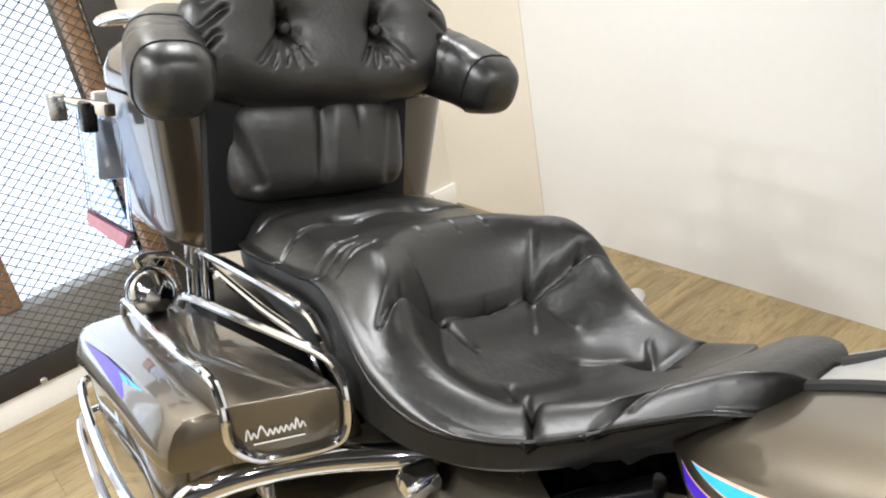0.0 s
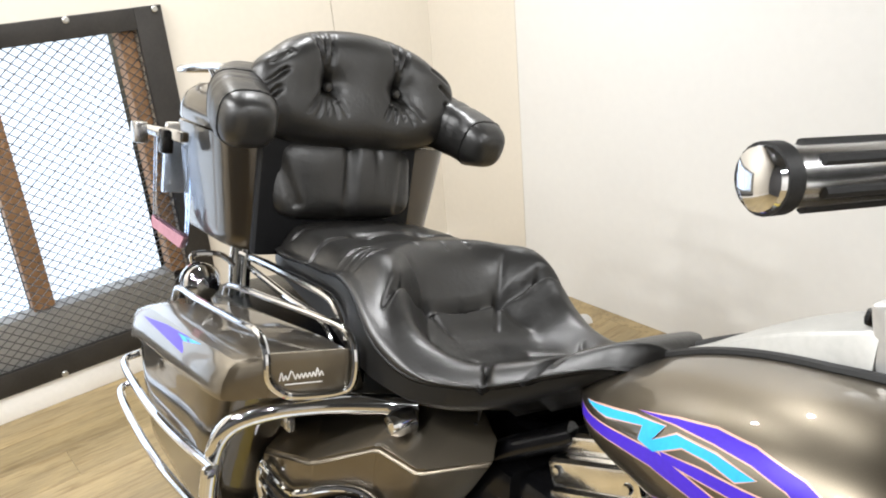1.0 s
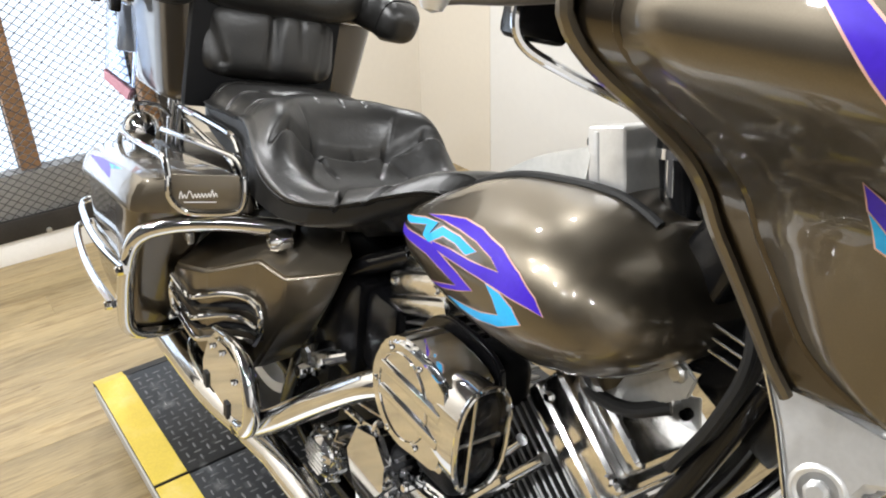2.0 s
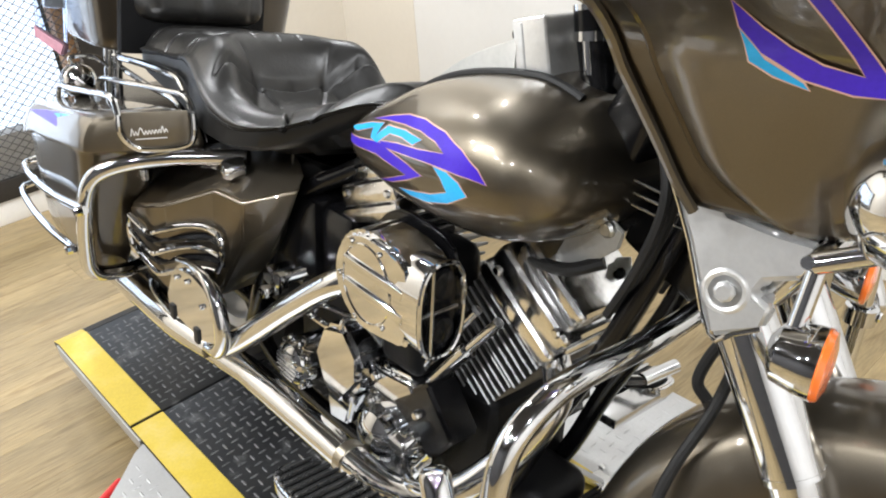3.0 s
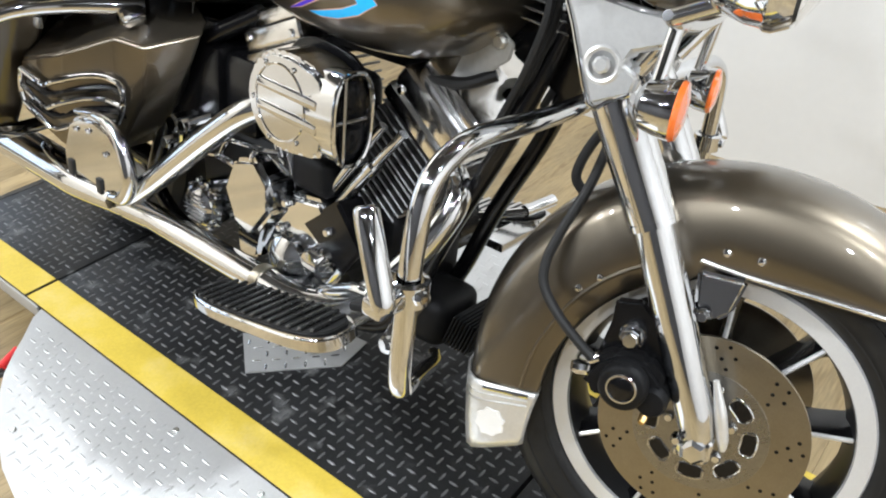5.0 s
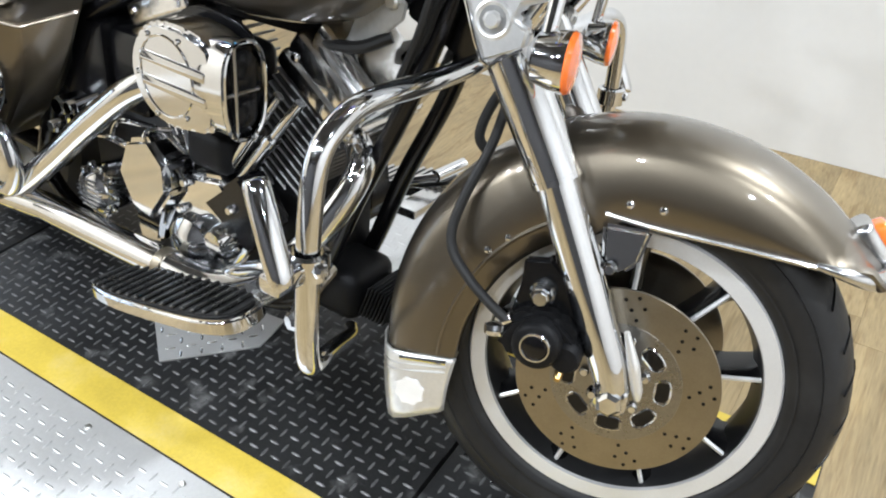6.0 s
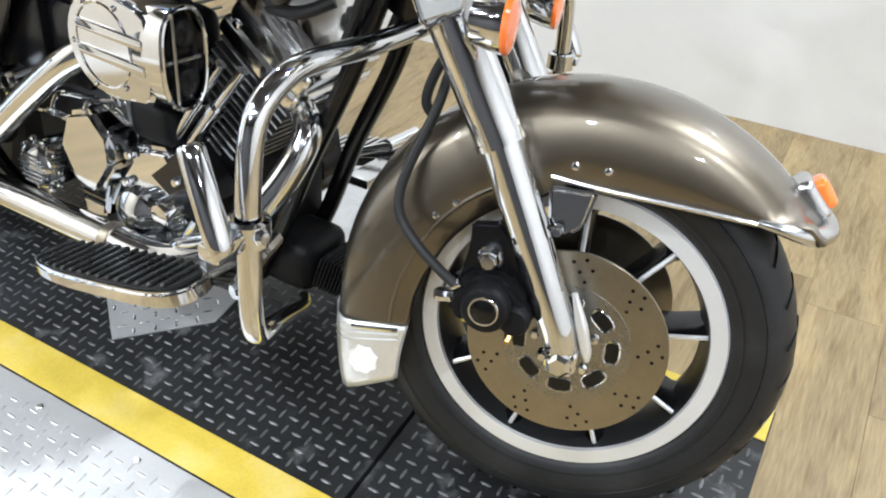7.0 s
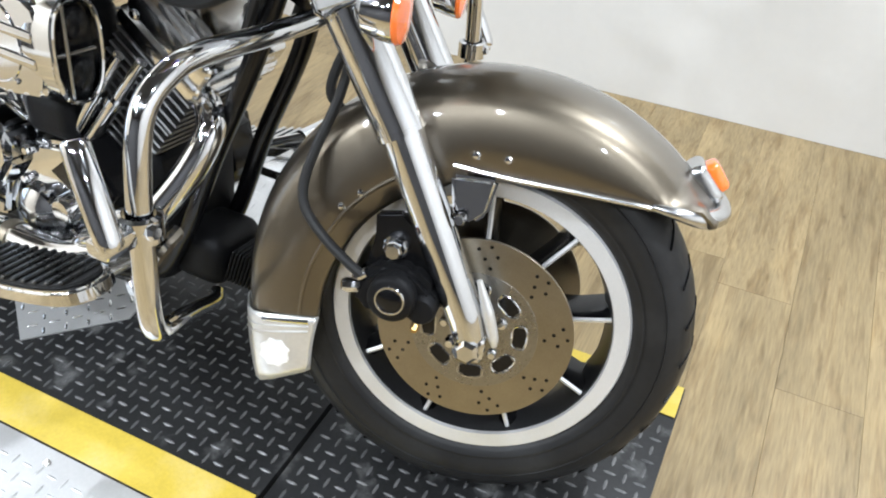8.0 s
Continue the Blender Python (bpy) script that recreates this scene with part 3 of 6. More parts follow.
for s in (-1, 1):
    edge = []
    for k in range(13):
        x = 0.735 + 0.385 * k / 12
        d = 0.030 + 0.044 * min(1.0, (x - 0.735) / 0.22)
        zc, hh = (tank_top(x) + tank_bot(x)) / 2, (tank_top(x) - tank_bot(x)) / 2
        edge.append((x, s * d, zc + hh * (1 - (d / tank_hw(x)) ** 2.4) ** (1 / 2.4) + 0.001))
    part("console_trim", tube(edge, 0.0065, 8, 4), RUBBER, console, "black rubber edge")
part("ignition_block", join(block((0.062, 0.128, 0.125), (1.018, 0, 0.957), 0.006, 3, pose(0, 0, 0, 0, -14, 0)), block((0.008, 0.132, 0.110), (1.004, 0, 0.955), 0.003, 2, pose(0, 0, 0, 0, -14, 0))), SILVER, bike, "bright ignition housing with a vertical groove")
part("console_knob", lathe([(0.0, 0.010), (0.007, 0.009), (0.009, 0.0), (0.008, -0.006)], 16, "Z", (0.972, -0.045, 0.990)), BLACK, bike, "small black knob")

# ---- seat ----
def leaned(ob, y, z):
    """Lets a part of the rear end lean a little further with the bike on its stand."""
    ob.matrix_basis = Matrix.Translation((0, y, z)) @ Matrix.Rotation(radians(-6.5), 4, "X") @ Matrix.Translation((0, -y, -z))
    return ob


seat_w = curve([-0.12, -0.05, 0.05, 0.15, 0.25, 0.33, 0.42, 0.50, 0.57, 0.63, 0.68, 0.715, 0.74], [0.15, 0.172, 0.182, 0.185, 0.20, 0.212, 0.205, 0.185, 0.155, 0.122, 0.094, 0.072, 0.035])
seat_c = curve([-0.12, -0.05, 0.05, 0.13, 0.18, 0.215, 0.245, 0.275, 0.305, 0.34, 0.40, 0.46, 0.52, 0.60, 0.66, 0.70, 0.725, 0.74],
               [0.85, 0.862, 0.866, 0.868, 0.882, 0.890, 0.874, 0.830, 0.790, 0.765, 0.752, 0.756, 0.772, 0.816, 0.860, 0.880, 0.880, 0.866])
seat_e = curve([-0.12, -0.05, 0.05, 0.15, 0.20, 0.25, 0.30, 0.36, 0.43, 0.50, 0.57, 0.63, 0.70, 0.74, 0.765], [0.83, 0.842, 0.848, 0.855, 0.868, 0.870, 0.850, 0.818, 0.794, 0.790, 0.812, 0.846, 0.876, 0.878, 0.868])
welt_z = curve([-0.12, 0.0, 0.12, 0.22, 0.28, 0.36, 0.43, 0.50, 0.57, 0.63, 0.70, 0.765], [0.79, 0.806, 0.820, 0.822, 0.800, 0.758, 0.744, 0.756, 0.786, 0.822, 0.853, 0.856])
skirt_z = curve([-0.12, 0.0, 0.15, 0.27, 0.36, 0.43, 0.50, 0.57, 0.64, 0.70, 0.765], [0.76, 0.748, 0.728, 0.712, 0.702, 0.702, 0.716, 0.745, 0.790, 0.828, 0.842])


def crease(p, a, b, width, depth):
    """Depth of a stitched fold from a to b at the plan point p."""
    ax, ay, bx, by = *a, *b
    dx, dy = bx - ax, by - ay
    if not (min(ax, bx) - 0.03 < p[0] < max(ax, bx) + 0.03 and min(ay, by) - 0.03 < p[1] < max(ay, by) + 0.03):
        return 0.0
    l2 = dx * dx + dy * dy
    t = max(0.0, min(1.0, ((p[0] - ax) * dx + (p[1] - ay) * dy) / l2))
    d2 = (p[0] - ax - t * dx) ** 2 + (p[1] - ay - t * dy) ** 2
    return depth * (1 - 0.55 * t) * math.exp(-d2 / (width * width))


rnd = random.Random(4)
SEAT_BUTTONS = [(0.290, -0.080), (0.290, 0.080), (0.484, -0.108), (0.484, 0.108), (0.05, -0.07), (0.05, 0.07)]
FOLDS = [((0.05, -0.07), (0.05, 0.07), 0.009, 0.008), ((0.29, 0.0), (0.29, -0.08), 0.0046, 0.030), ((0.29, 0.0), (0.29, 0.08), 0.0046, 0.030)]
for m in (-1, 1):
    FOLDS += [((0.050, m * 0.07), (0.062, m * 0.115), 0.006, 0.010), ((0.062, m * 0.115), (0.070, m * 0.178), 0.0048, 0.016),
              # the long crease from the bolster's button to the rim
              ((0.312, m * 0.150), (0.290, m * 0.080), 0.0046, 0.022), ((0.312, m * 0.150), (0.334, m * 0.196), 0.0042, 0.024),
              ((0.290, m * 0.080), (0.262, m * 0.105), 0.006, 0.008), ((0.290, m * 0.080), (0.350, m * 0.112), 0.008, 0.008), ((0.290, m * 0.080), (0.330, m * 0.05), 0.005, 0.006),
              # the star round the front button
              ((0.530, m * 0.150), (0.484, m * 0.108), 0.0044, 0.024), ((0.530, m * 0.150), (0.552, m * 0.166), 0.0042, 0.018), ((0.484, m * 0.108), (0.405, m * 0.060), 0.006, 0.010), ((0.484, m * 0.108), (0.455, m * 0.080), 0.0038, 0.009),
              ((0.484, m * 0.108), (0.512, m * 0.112), 0.0036, 0.010), ((0.484, m * 0.108), (0.528, m * 0.090), 0.0036, 0.011), ((0.484, m * 0.108), (0.524, m * 0.130), 0.0034, 0.009), ((0.484, m * 0.108), (0.452, m * 0.135), 0.0042, 0.007), ((0.484, m * 0.108), (0.535, m * 0.062), 0.0044, 0.007),
              # the two seams behind the nose
              ((0.622, m * 0.095), (0.600, m * 0.138), 0.0042, 0.018), ((0.622, m * 0.095), (0.628, m * 0.045), 0.0046, 0.013), ((0.640, m * 0.085), (0.622, m * 0.118), 0.0034, 0.008), ((0.628, m * 0.045), (0.612, m * 0.012), 0.006, 0.006),
              ((-0.04, m * 0.16), (-0.03, m * 0.11), 0.004, 0.007)]
    for k in range(3):
        FOLDS.append(((0.290, m * 0.080), (0.296 + 0.012 * k, m * (0.118 + 0.010 * k)), 0.0034, 0.006))
for y in (-0.13, -0.06, 0.0, 0.05, 0.11, 0.15):
    FOLDS.append(((0.225, y), (0.195, y + rnd.uniform(-0.012, 0.012)), 0.0028, 0.0028))
for s in (-1, 1):
    for k in range(5):
        x = 0.15 + 0.017 * k + rnd.uniform(-0.006, 0.006)
        FOLDS.append(((x + rnd.uniform(-0.01, 0.01), s * rnd.uniform(0.115, 0.15)), (x + rnd.uniform(0.012, 0.03), s * 0.19), 0.0032, rnd.uniform(0.002, 0.007)))


def seat_height(x, v):
    w = seat_w(x)
    y = v * w
    # the rear bolster curls forward towards the sides
    curl = max(0.0, 1 - ((x - 0.29) / 0.19) ** 2) ** 2
    xc = x - 0.10 * curl * v * v
    z = seat_c(xc) + (seat_e(x) - seat_c(xc)) * abs(v) ** (3.0 if x > 0.25 else 3.2)
    z -= 0.030 * max(0, abs(v) - 0.78) ** 2 / 0.0484
    # a padded roll runs round the rider's dish
    span = max(0.0, 1 - ((x - 0.42) / 0.19) ** 4)
    z += span * (0.010 * math.exp(-((abs(v) - 0.80) / 0.13) ** 2) - 0.004 * math.exp(-((abs(v) - 0.52) / 0.12) ** 2))
    e = ((x - 0.335) / 0.140) ** 2 + (y / 0.152) ** 2
    e = min(1.0, max(0.0, (e - 0.35) / 0.75))
    z -= 0.015 * (1 - e * e * (3 - 2 * e))
    for bx, by in SEAT_BUTTONS:
        d2 = (x - bx) ** 2 + (y - by) ** 2
        z -= 0.010 * math.exp(-d2 / 0.0003) + 0.008 * math.exp(-d2 / 0.0022)
    for f in FOLDS:
        z -= crease((x, y), *f)
    return z + 0.002 * noise.noise(Vector((x * 14, y * 14, 3)))


N_TOP = 150
rings = []
for i in range(381):
    x = -0.12 + 0.86 * i / 380
    w, wz = seat_w(x), welt_z(x)
    ring = []
    side = []
    ze = seat_height(x, 1.0)
    for k in range(1, 7):
        f = k / 6
        bulge = 0.010 * math.sin(math.pi * f) + 0.004 * f
        side.append((w + bulge, ze + (min(wz, ze - 0.004) - ze) * f))
    ring += [(x, -y, z) for y, z in reversed(side)]
    ring += [(x, (2 * k / N_TOP - 1) * w, seat_height(x, 2 * k / N_TOP - 1)) for k in range(N_TOP + 1)]
    ring += [(x, y, z) for y, z in side]
    ring += [(x, w * 0.6, min(wz, ze) - 0.050), (x, -w * 0.6, min(wz, ze) - 0.050)]
    rings.append(ring)
seat = leaned(part("seat", skin(rings, closed=True), LEATHER, bike, "tufted black leather two-person seat", smooth=75), -0.14, 0.80)
rings = []
for i in range(91):
    x = -0.12 + 0.86 * i / 90
    w, wz, sz = seat_w(x) + 0.003, min(welt_z(x), seat_height(x, 1) - 0.004), skirt_z(x)
    sz = min(sz, wz - 0.008)
    rings.append([(x, -(w - 0.012), sz), (x, -(w + 0.001), sz + 0.008), (x, -(w + 0.003), wz - 0.004), (x, -w + 0.006, wz), (x, -w + 0.02, sz + 0.004), (x, w - 0.02, sz + 0.004), (x, w - 0.006, wz), (x, w + 0.003, wz - 0.004), (x, w + 0.001, sz + 0.008), (x, w - 0.012, sz)])
part("seat_skirt", skin(rings), VINYL, seat, "plain black vinyl skirt", smooth=50)
for s in (-1, 1):
    part("welt", tube([(x, s * (seat_w(x) + 0.005), min(welt_z(x), seat_height(x, 1) - 0.004)) for x in [-0.10 + 0.04 * k for k in range(21)]], 0.0028, 6, 3), VINYL, seat)
for bx, by in SEAT_BUTTONS[:4]:
    part("seat_button", lathe([(0.0, 0.006), (0.006, 0.005), (0.0095, 0.0), (0.0085, -0.004)], 16, "Z", (bx, by, seat_height(bx, by / seat_w(bx)) + 0.001)), LEATHER, seat)

# ---- backrest ----
def cushion(name, cx, cy, cz, half_y, half_z, thick, mat, parent, tilt=-10, buttons=(), folds=(), arch=0.0, label="", ny=56, nz=40, power=3.2, wrap=0.0):
    """A padded upright cushion that faces forward, tufted at buttons (y, z)."""
    bm = bmesh.new()
    grids = []
    for face in (1, -1):
        rows = []
        for j in range(nz + 1):
            row = []
            for i in range(ny + 1):
                u, v = 2 * i / ny - 1, 2 * j / nz - 1
                # square to rounded
                k = (abs(u) ** power + abs(v) ** power) ** (1 / power)
                m = max(abs(u), abs(v), 1e-9)
                su, sv = (u * m / k, v * m / k) if k > 0 else (0, 0)
                y, z = su * half_y, sv * half_z
                if v > 0:
                    z -= arch * su * su * v
                h = max(0.0, 1 - m ** 4) ** 0.5
                x = face * thick * h
                if face > 0:
                    for by, bz in buttons:
                        d2 = (y - by) ** 2 + (z - bz) ** 2
                        x -= 0.016 * math.exp(-d2 / 0.0005) + 0.012 * math.exp(-d2 / 0.004)
                    for f in folds:
                        x -= crease((y, z), *f)
                    x += 0.002 * noise.noise(Vector((y * 16, z * 16, cx)))
                x += wrap * su * su
                row.append(bm.verts.new((x, y, z)))
            rows.append(row)
        grids.append(rows)
        for j in range(nz):
            for i in range(ny):
                bm.faces.new((rows[j][i], rows[j][i + 1], rows[j + 1][i + 1], rows[j + 1][i]))
    bmesh.ops.remove_doubles(bm, verts=bm.verts, dist=0.0004)
    bm.transform(pose(cx, cy, cz, 0, tilt, 0))
    return part(name, bm, mat, parent, label, smooth=75)


rnd = random.Random(9)
BB = [(-0.080, 0.005), (0.080, 0.005)]
bfolds = []
for by, bz in BB:
    m = math.copysign(1, by)
    for k in range(3):
        bfolds.append(((by, bz), (by + 0.024 * (k - 1) + 0.012 * m, bz + 0.105), 0.0042, 0.012))
    for k in range(5):
        bfolds.append(((by, bz), (by + 0.022 * (k - 2) + 0.010 * m, bz - 0.058 - 0.006 * (k % 2)), 0.0036, 0.011))
    for k in range(4):
        bfolds.append(((m * (0.165 + 0.014 * k), 0.055 - 0.035 * k), (m * (0.205 + 0.008 * k), 0.030 - 0.036 * k), 0.0040, 0.010))
backrest = leaned(cushion("backrest", -0.135, 0.014, 1.100, 0.232, 0.120, 0.064, LEATHER, bike, -12, BB, bfolds, 0.055, "tufted black leather passenger backrest", wrap=0.03, ny=96, nz=64), 0.0, 1.0)
for by, bz in BB:
    part("backrest_button", lathe([(0.0, 0.006), (0.007, 0.005), (0.010, 0.0), (0.009, -0.006)], 16, "X", (-0.091, 0.014 + by, 1.108)), LEATHER, backrest)
leaned(cushion("lumbar_pad", -0.115, 0.0, 0.925, 0.165, 0.085, 0.045, LEATHER, bike, -8, (), [((0.0, 0.07), (-0.015, -0.07), 0.012, 0.014), ((0.0, -0.07), (0.0, 0.07), 0.01, 0.006), ((-0.12, -0.05), (-0.16, 0.05), 0.01, 0.01),
        ((0.12, -0.06), (0.13, 0.06), 0.01, 0.008), ((0.06, 0.07), (0.07, -0.02), 0.008, 0.005)], 0.0, "black leather lumbar pad", power=5), 0.0, 1.0)
for s in (-1, 1):
    # a square padded arm, from beside the backrest to a rounded front
    line = spline([(-0.19, s * 0.190, 1.072), (-0.13, s * 0.228, 1.064), (-0.07, s * 0.252, 1.054), (-0.015, s * 0.264, 1.044), (0.035, s * 0.266, 1.034)], 12)
    if s > 0:
        line = [p - Vector((0, 0, 0.022 * (i / (len(line) - 1)) ** 1.5)) for i, p in enumerate(line)]
    rings = []
    for i, p in enumerate(line):
        d = (line[min(i + 1, len(line) - 1)] - line[max(i - 1, 0)]).normalized()
        out = Vector((d.y, -d.x, 0)).normalized()
        up = out.cross(d)
        up = up if up.z > 0 else -up
        f = i / (len(line) - 1)
        end = math.sqrt(max(0.0, 1 - max(0.0, (f - 0.72) / 0.28) ** 2.6))
        a = (0.058 - 0.006 * f) * (0.35 + 0.65 * end)
        b = (0.064 - 0.016 * f) * (0.35 + 0.65 * end)
        ring = []
        for k in range(44):
            t = 2 * math.pi * k / 44
            ct, st = math.cos(t), math.sin(t)
            wr = 1 + 0.022 * noise.noise(Vector((f * 9, ct * 2, st * 2 + s))) - 0.03 * max(0, math.sin(f * 55)) * (0.2 < f < 0.55) * (0.5 + 0.5 * st)
            ring.append(p + out * (a * math.copysign(abs(ct) ** 0.68, ct)) * wr + up * (b * math.copysign(abs(st) ** 0.74, st)) * wr)
        rings.append(ring)
    arm = leaned(part("armrest", skin(rings), LEATHER, bike, "padded black leather wrap-around armrest", smooth=70), 0.0, 1.0)
    for f0 in (0.30, 0.80):
        i = int(f0 * (len(line) - 1))
        part("armrest_seam", tube([q * 1.0 for q in rings[i][::2]] + [rings[i][0] * 1.0], 0.0022, 6, 1), VINYL, arm, "stitched seam")

# ---- top box ----
rings = []
for z, k in ((0.768, 0.90), (0.770, 0.955), (0.776, 0.975), (0.80, 0.98), (0.90, 1.0), (0.985, 1.015), (0.994, 1.015)):
    rings.append([(-0.295 + (x + 0.295) * k, 0.03 + y * k * (0.93 + 0.30 * (z - 0.77)), z) for x, y in oval(-0.295, 0.0, 0.180, 0.268, 64, 5.0)])
# box and lid wear the bronze with shade painted into its colour
topbox = leaned(part("top_box", skin(rings), PAINT_SHADED, bike, "bronze luggage top box behind the backrest", smooth=40), 0.0, 1.0)
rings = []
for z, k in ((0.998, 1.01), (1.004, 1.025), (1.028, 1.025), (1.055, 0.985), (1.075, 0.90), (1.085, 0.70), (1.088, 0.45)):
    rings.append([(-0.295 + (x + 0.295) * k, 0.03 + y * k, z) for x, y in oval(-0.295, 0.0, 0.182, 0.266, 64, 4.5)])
lid = part("lid", skin(rings), PAINT_SHADED, topbox, "bronze top box lid", smooth=40)
part("mount_panel", block((0.03, 0.36, 0.24), (-0.112, -0.010, 0.89), 0.012, 2), BLACK_MATT, topbox, "black mounting panel")
part("box_lens", block((0.02, 0.50, 0.16), (-0.482, 0.01, 0.90), 0.008), GLASS_LENS, topbox, "glossy reflector panel")
for s in (-1, 1):
    out = [(-0.47, 0.957), (-0.37, 0.942), (-0.365, 0.732), (-0.38, 0.717), (-0.46, 0.757)]
    panel = plate([(x, z) for x, z in out], s * -0.012, 0.004, "XZ", 0)
    panel.transform(Matrix.Translation((-0.352, 0.024 + s * 0.256, 0)) @ Matrix.Rotation(s * radians(-30), 4, "Z") @ Matrix.Translation((0.37, 0, 0)))
    part("side_lens", panel, CLEAR, topbox, "clear bluish plastic side panel")
    strip = plate([(-0.462, 0.782), (-0.366, 0.749), (-0.378, 0.719), (-0.461, 0.755)], s * -0.016, 0.003, "XZ", s * 0.002)
    strip.transform(Matrix.Translation((-0.352, 0.024 + s * 0.256, 0)) @ Matrix.Rotation(s * radians(-30), 4, "Z") @ Matrix.Translation((0.37, 0, 0)))
    part("side_marker", strip, PINK_LENS, topbox, "faded red marker lens strip")
    part("lid_latch", block((0.12, 0.02, 0.022), (-0.37, 0.01 + s * 0.285, 0.967), 0.005, turn=pose(0, 0, 0, 0, 0, s * -18)), CHROME, topbox, "chrome lid latch")
    part("latch_block", block((0.035, 0.03, 0.045), (-0.455, 0.01 + s * 0.315, 0.957), 0.006), CHROME_DULL, topbox)
    part("latch_hook", block((0.03, 0.025, 0.05), (-0.36, 0.01 + s * 0.29, 0.952), 0.006), BLACK, topbox)
part("luggage_rack", join(tube([(-0.16, -0.17, 1.10), (-0.17, -0.185, 1.135), (-0.32, -0.21, 1.14), (-0.43, -0.22, 1.125), (-0.47, -0.16, 1.12), (-0.475, 0.0, 1.12), (-0.47, 0.18, 1.12), (-0.43, 0.24, 1.125),
                                (-0.32, 0.23, 1.14), (-0.17, 0.205, 1.135), (-0.16, 0.19, 1.10)], 0.0075, 10),
                          tube([(-0.28, -0.205, 1.138), (-0.28, 0.0, 1.143), (-0.28, 0.225, 1.138)], 0.006, 10), tube([(-0.38, -0.215, 1.132), (-0.38, 0.0, 1.136), (-0.38, 0.235, 1.132)], 0.006, 10),
                          rod((-0.30, -0.205, 1.138), (-0.29, -0.19, 1.09), 0.006), rod((-0.30, 0.225, 1.138), (-0.29, 0.21, 1.09), 0.006)), CHROME, bike, "chrome tubular luggage rack")

# ---- saddlebags ----
bag_top = curve([-0.36, -0.28, -0.1, 0.1, 0.22, 0.285], [0.63, 0.662, 0.695, 0.725, 0.745, 0.750])


def slant(x, d):
    """The bag's front runs forward towards the wheel."""
    f = max(0.0, min(1.0, (x - 0.02) / 0.26))
    return x - f * (0.40 * (d - 0.318) + 0.014)


def taper(x, d):
    """The bag narrows towards the rear."""
    return d - 0.07 * max(0.0, 0.2 - x) * max(0.0, min(1.0, (d - 0.22) / 0.2))


def saddlebag(s):
    def yy(v):
        return s * v
    rings = []
    for z, k in ((0.340, 0.80), (0.345, 0.90), (0.356, 0.965), (0.38, 0.99), (0.45, 1.0), (0.52, 1.0), (0.59, 1.0), (0.64, 1.0), (0.668, 1.0), (0.690, 1.0)):
        front = float(np.interp(z, (0.34, 0.38, 0.50, 0.60, 0.655, 0.69), (0.08, 0.105, 0.150, 0.195, 0.238, 0.262)))
        back, inner_y, outer_y = -0.36 + 0.06 * max(0.0, 0.5 - z), float(np.interp(z, (0.34, 0.60, 0.69), (0.318, 0.262, 0.235))), float(np.interp(z, (0.34, 0.5, 0.69), (0.398, 0.412, 0.419)))
        cx, cy, hx, hy = (front + back) / 2, (inner_y + outer_y) / 2, (front - back) / 2 * (0.5 + 0.5 * k), (outer_y - inner_y) / 2 * k
        ring = []
        for x, y in oval(cx, cy, hx, hy, 48, 6):
            f = (x - cx) / hx
            zz = z if z < 0.6 else z + (bag_top(x) - 0.062 - z) * (z - 0.6) / 0.09
            ring.append((slant(x, y), yy(-taper(x, y)), zz))
        rings.append(ring)
    # body in the shaded copy of the bronze, its lid in the lit one
    body = part("saddlebag", skin(rings), PAINT_SHADED, bike, "bronze hard saddlebag", smooth=40)
    rings = []
    for x, k in ((-0.378, 0.80), (-0.37, 0.93), (-0.34, 0.99), (-0.25, 1.0), (0.0, 1.0), (0.2, 1.0), (0.27, 0.99), (0.286, 0.95), (0.291, 0.86)):
        zt, zb = bag_top(x) + 0.002 * k, bag_top(x) - 0.066
        ring = []
        for a, z in ((-0.106, zb), (-0.108, zb + 0.006), (-0.104, zb + 0.028), (-0.094, zt - 0.016), (-0.082, zt - 0.004), (-0.06, zt), (0.06, zt + 0.002), (0.085, zt - 0.004), (0.097, zt - 0.018), (0.106, zb + 0.006), (0.104, zb)):
            ring.append((slant(x, 0.318 - a * k), yy(-taper(x, 0.318 - a * k)), zb + (z - zb) * (0.55 + 0.45 * k)))
        rings.append(ring)
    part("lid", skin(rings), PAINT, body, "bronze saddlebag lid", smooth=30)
    # chrome rail round the lid
    rail = [(-0.13, 0.262, 0.715), (-0.10, 0.262, 0.742), (0.05, 0.255, 0.762), (0.20, 0.243, 0.778), (0.272, 0.238, 0.782), (0.302, 0.238, 0.758), (0.306, 0.242, 0.708), (0.304, 0.262, 0.690), (0.302, 0.32, 0.688), (0.304, 0.345, 0.698),
            (0.306, 0.362, 0.722), (0.302, 0.362, 0.762), (0.270, 0.360, 0.784), (0.16, 0.356, 0.772), (0.03, 0.345, 0.752), (-0.10, 0.330, 0.728), (-0.25, 0.312, 0.700), (-0.29, 0.308, 0.664)]
    part("lid_rail", tube([(slant(x, y), yy(-y), z) for x, y, z in rail], 0.0062, 10, 6), CHROME, body, "chrome lid rail")
    cover = block((0.006, 0.114, 0.074), (0.297, yy(-0.302), 0.724), 0.003)
    for v in cover.verts:
        v.co.x = slant(v.co.x, abs(v.co.y))
    part("cover_plate", cover, PAINT, body, "bronze cover plate with light script")
    return body


bag_r, bag_l = saddlebag(1), saddlebag(-1)
bag_l.location.z = -0.13
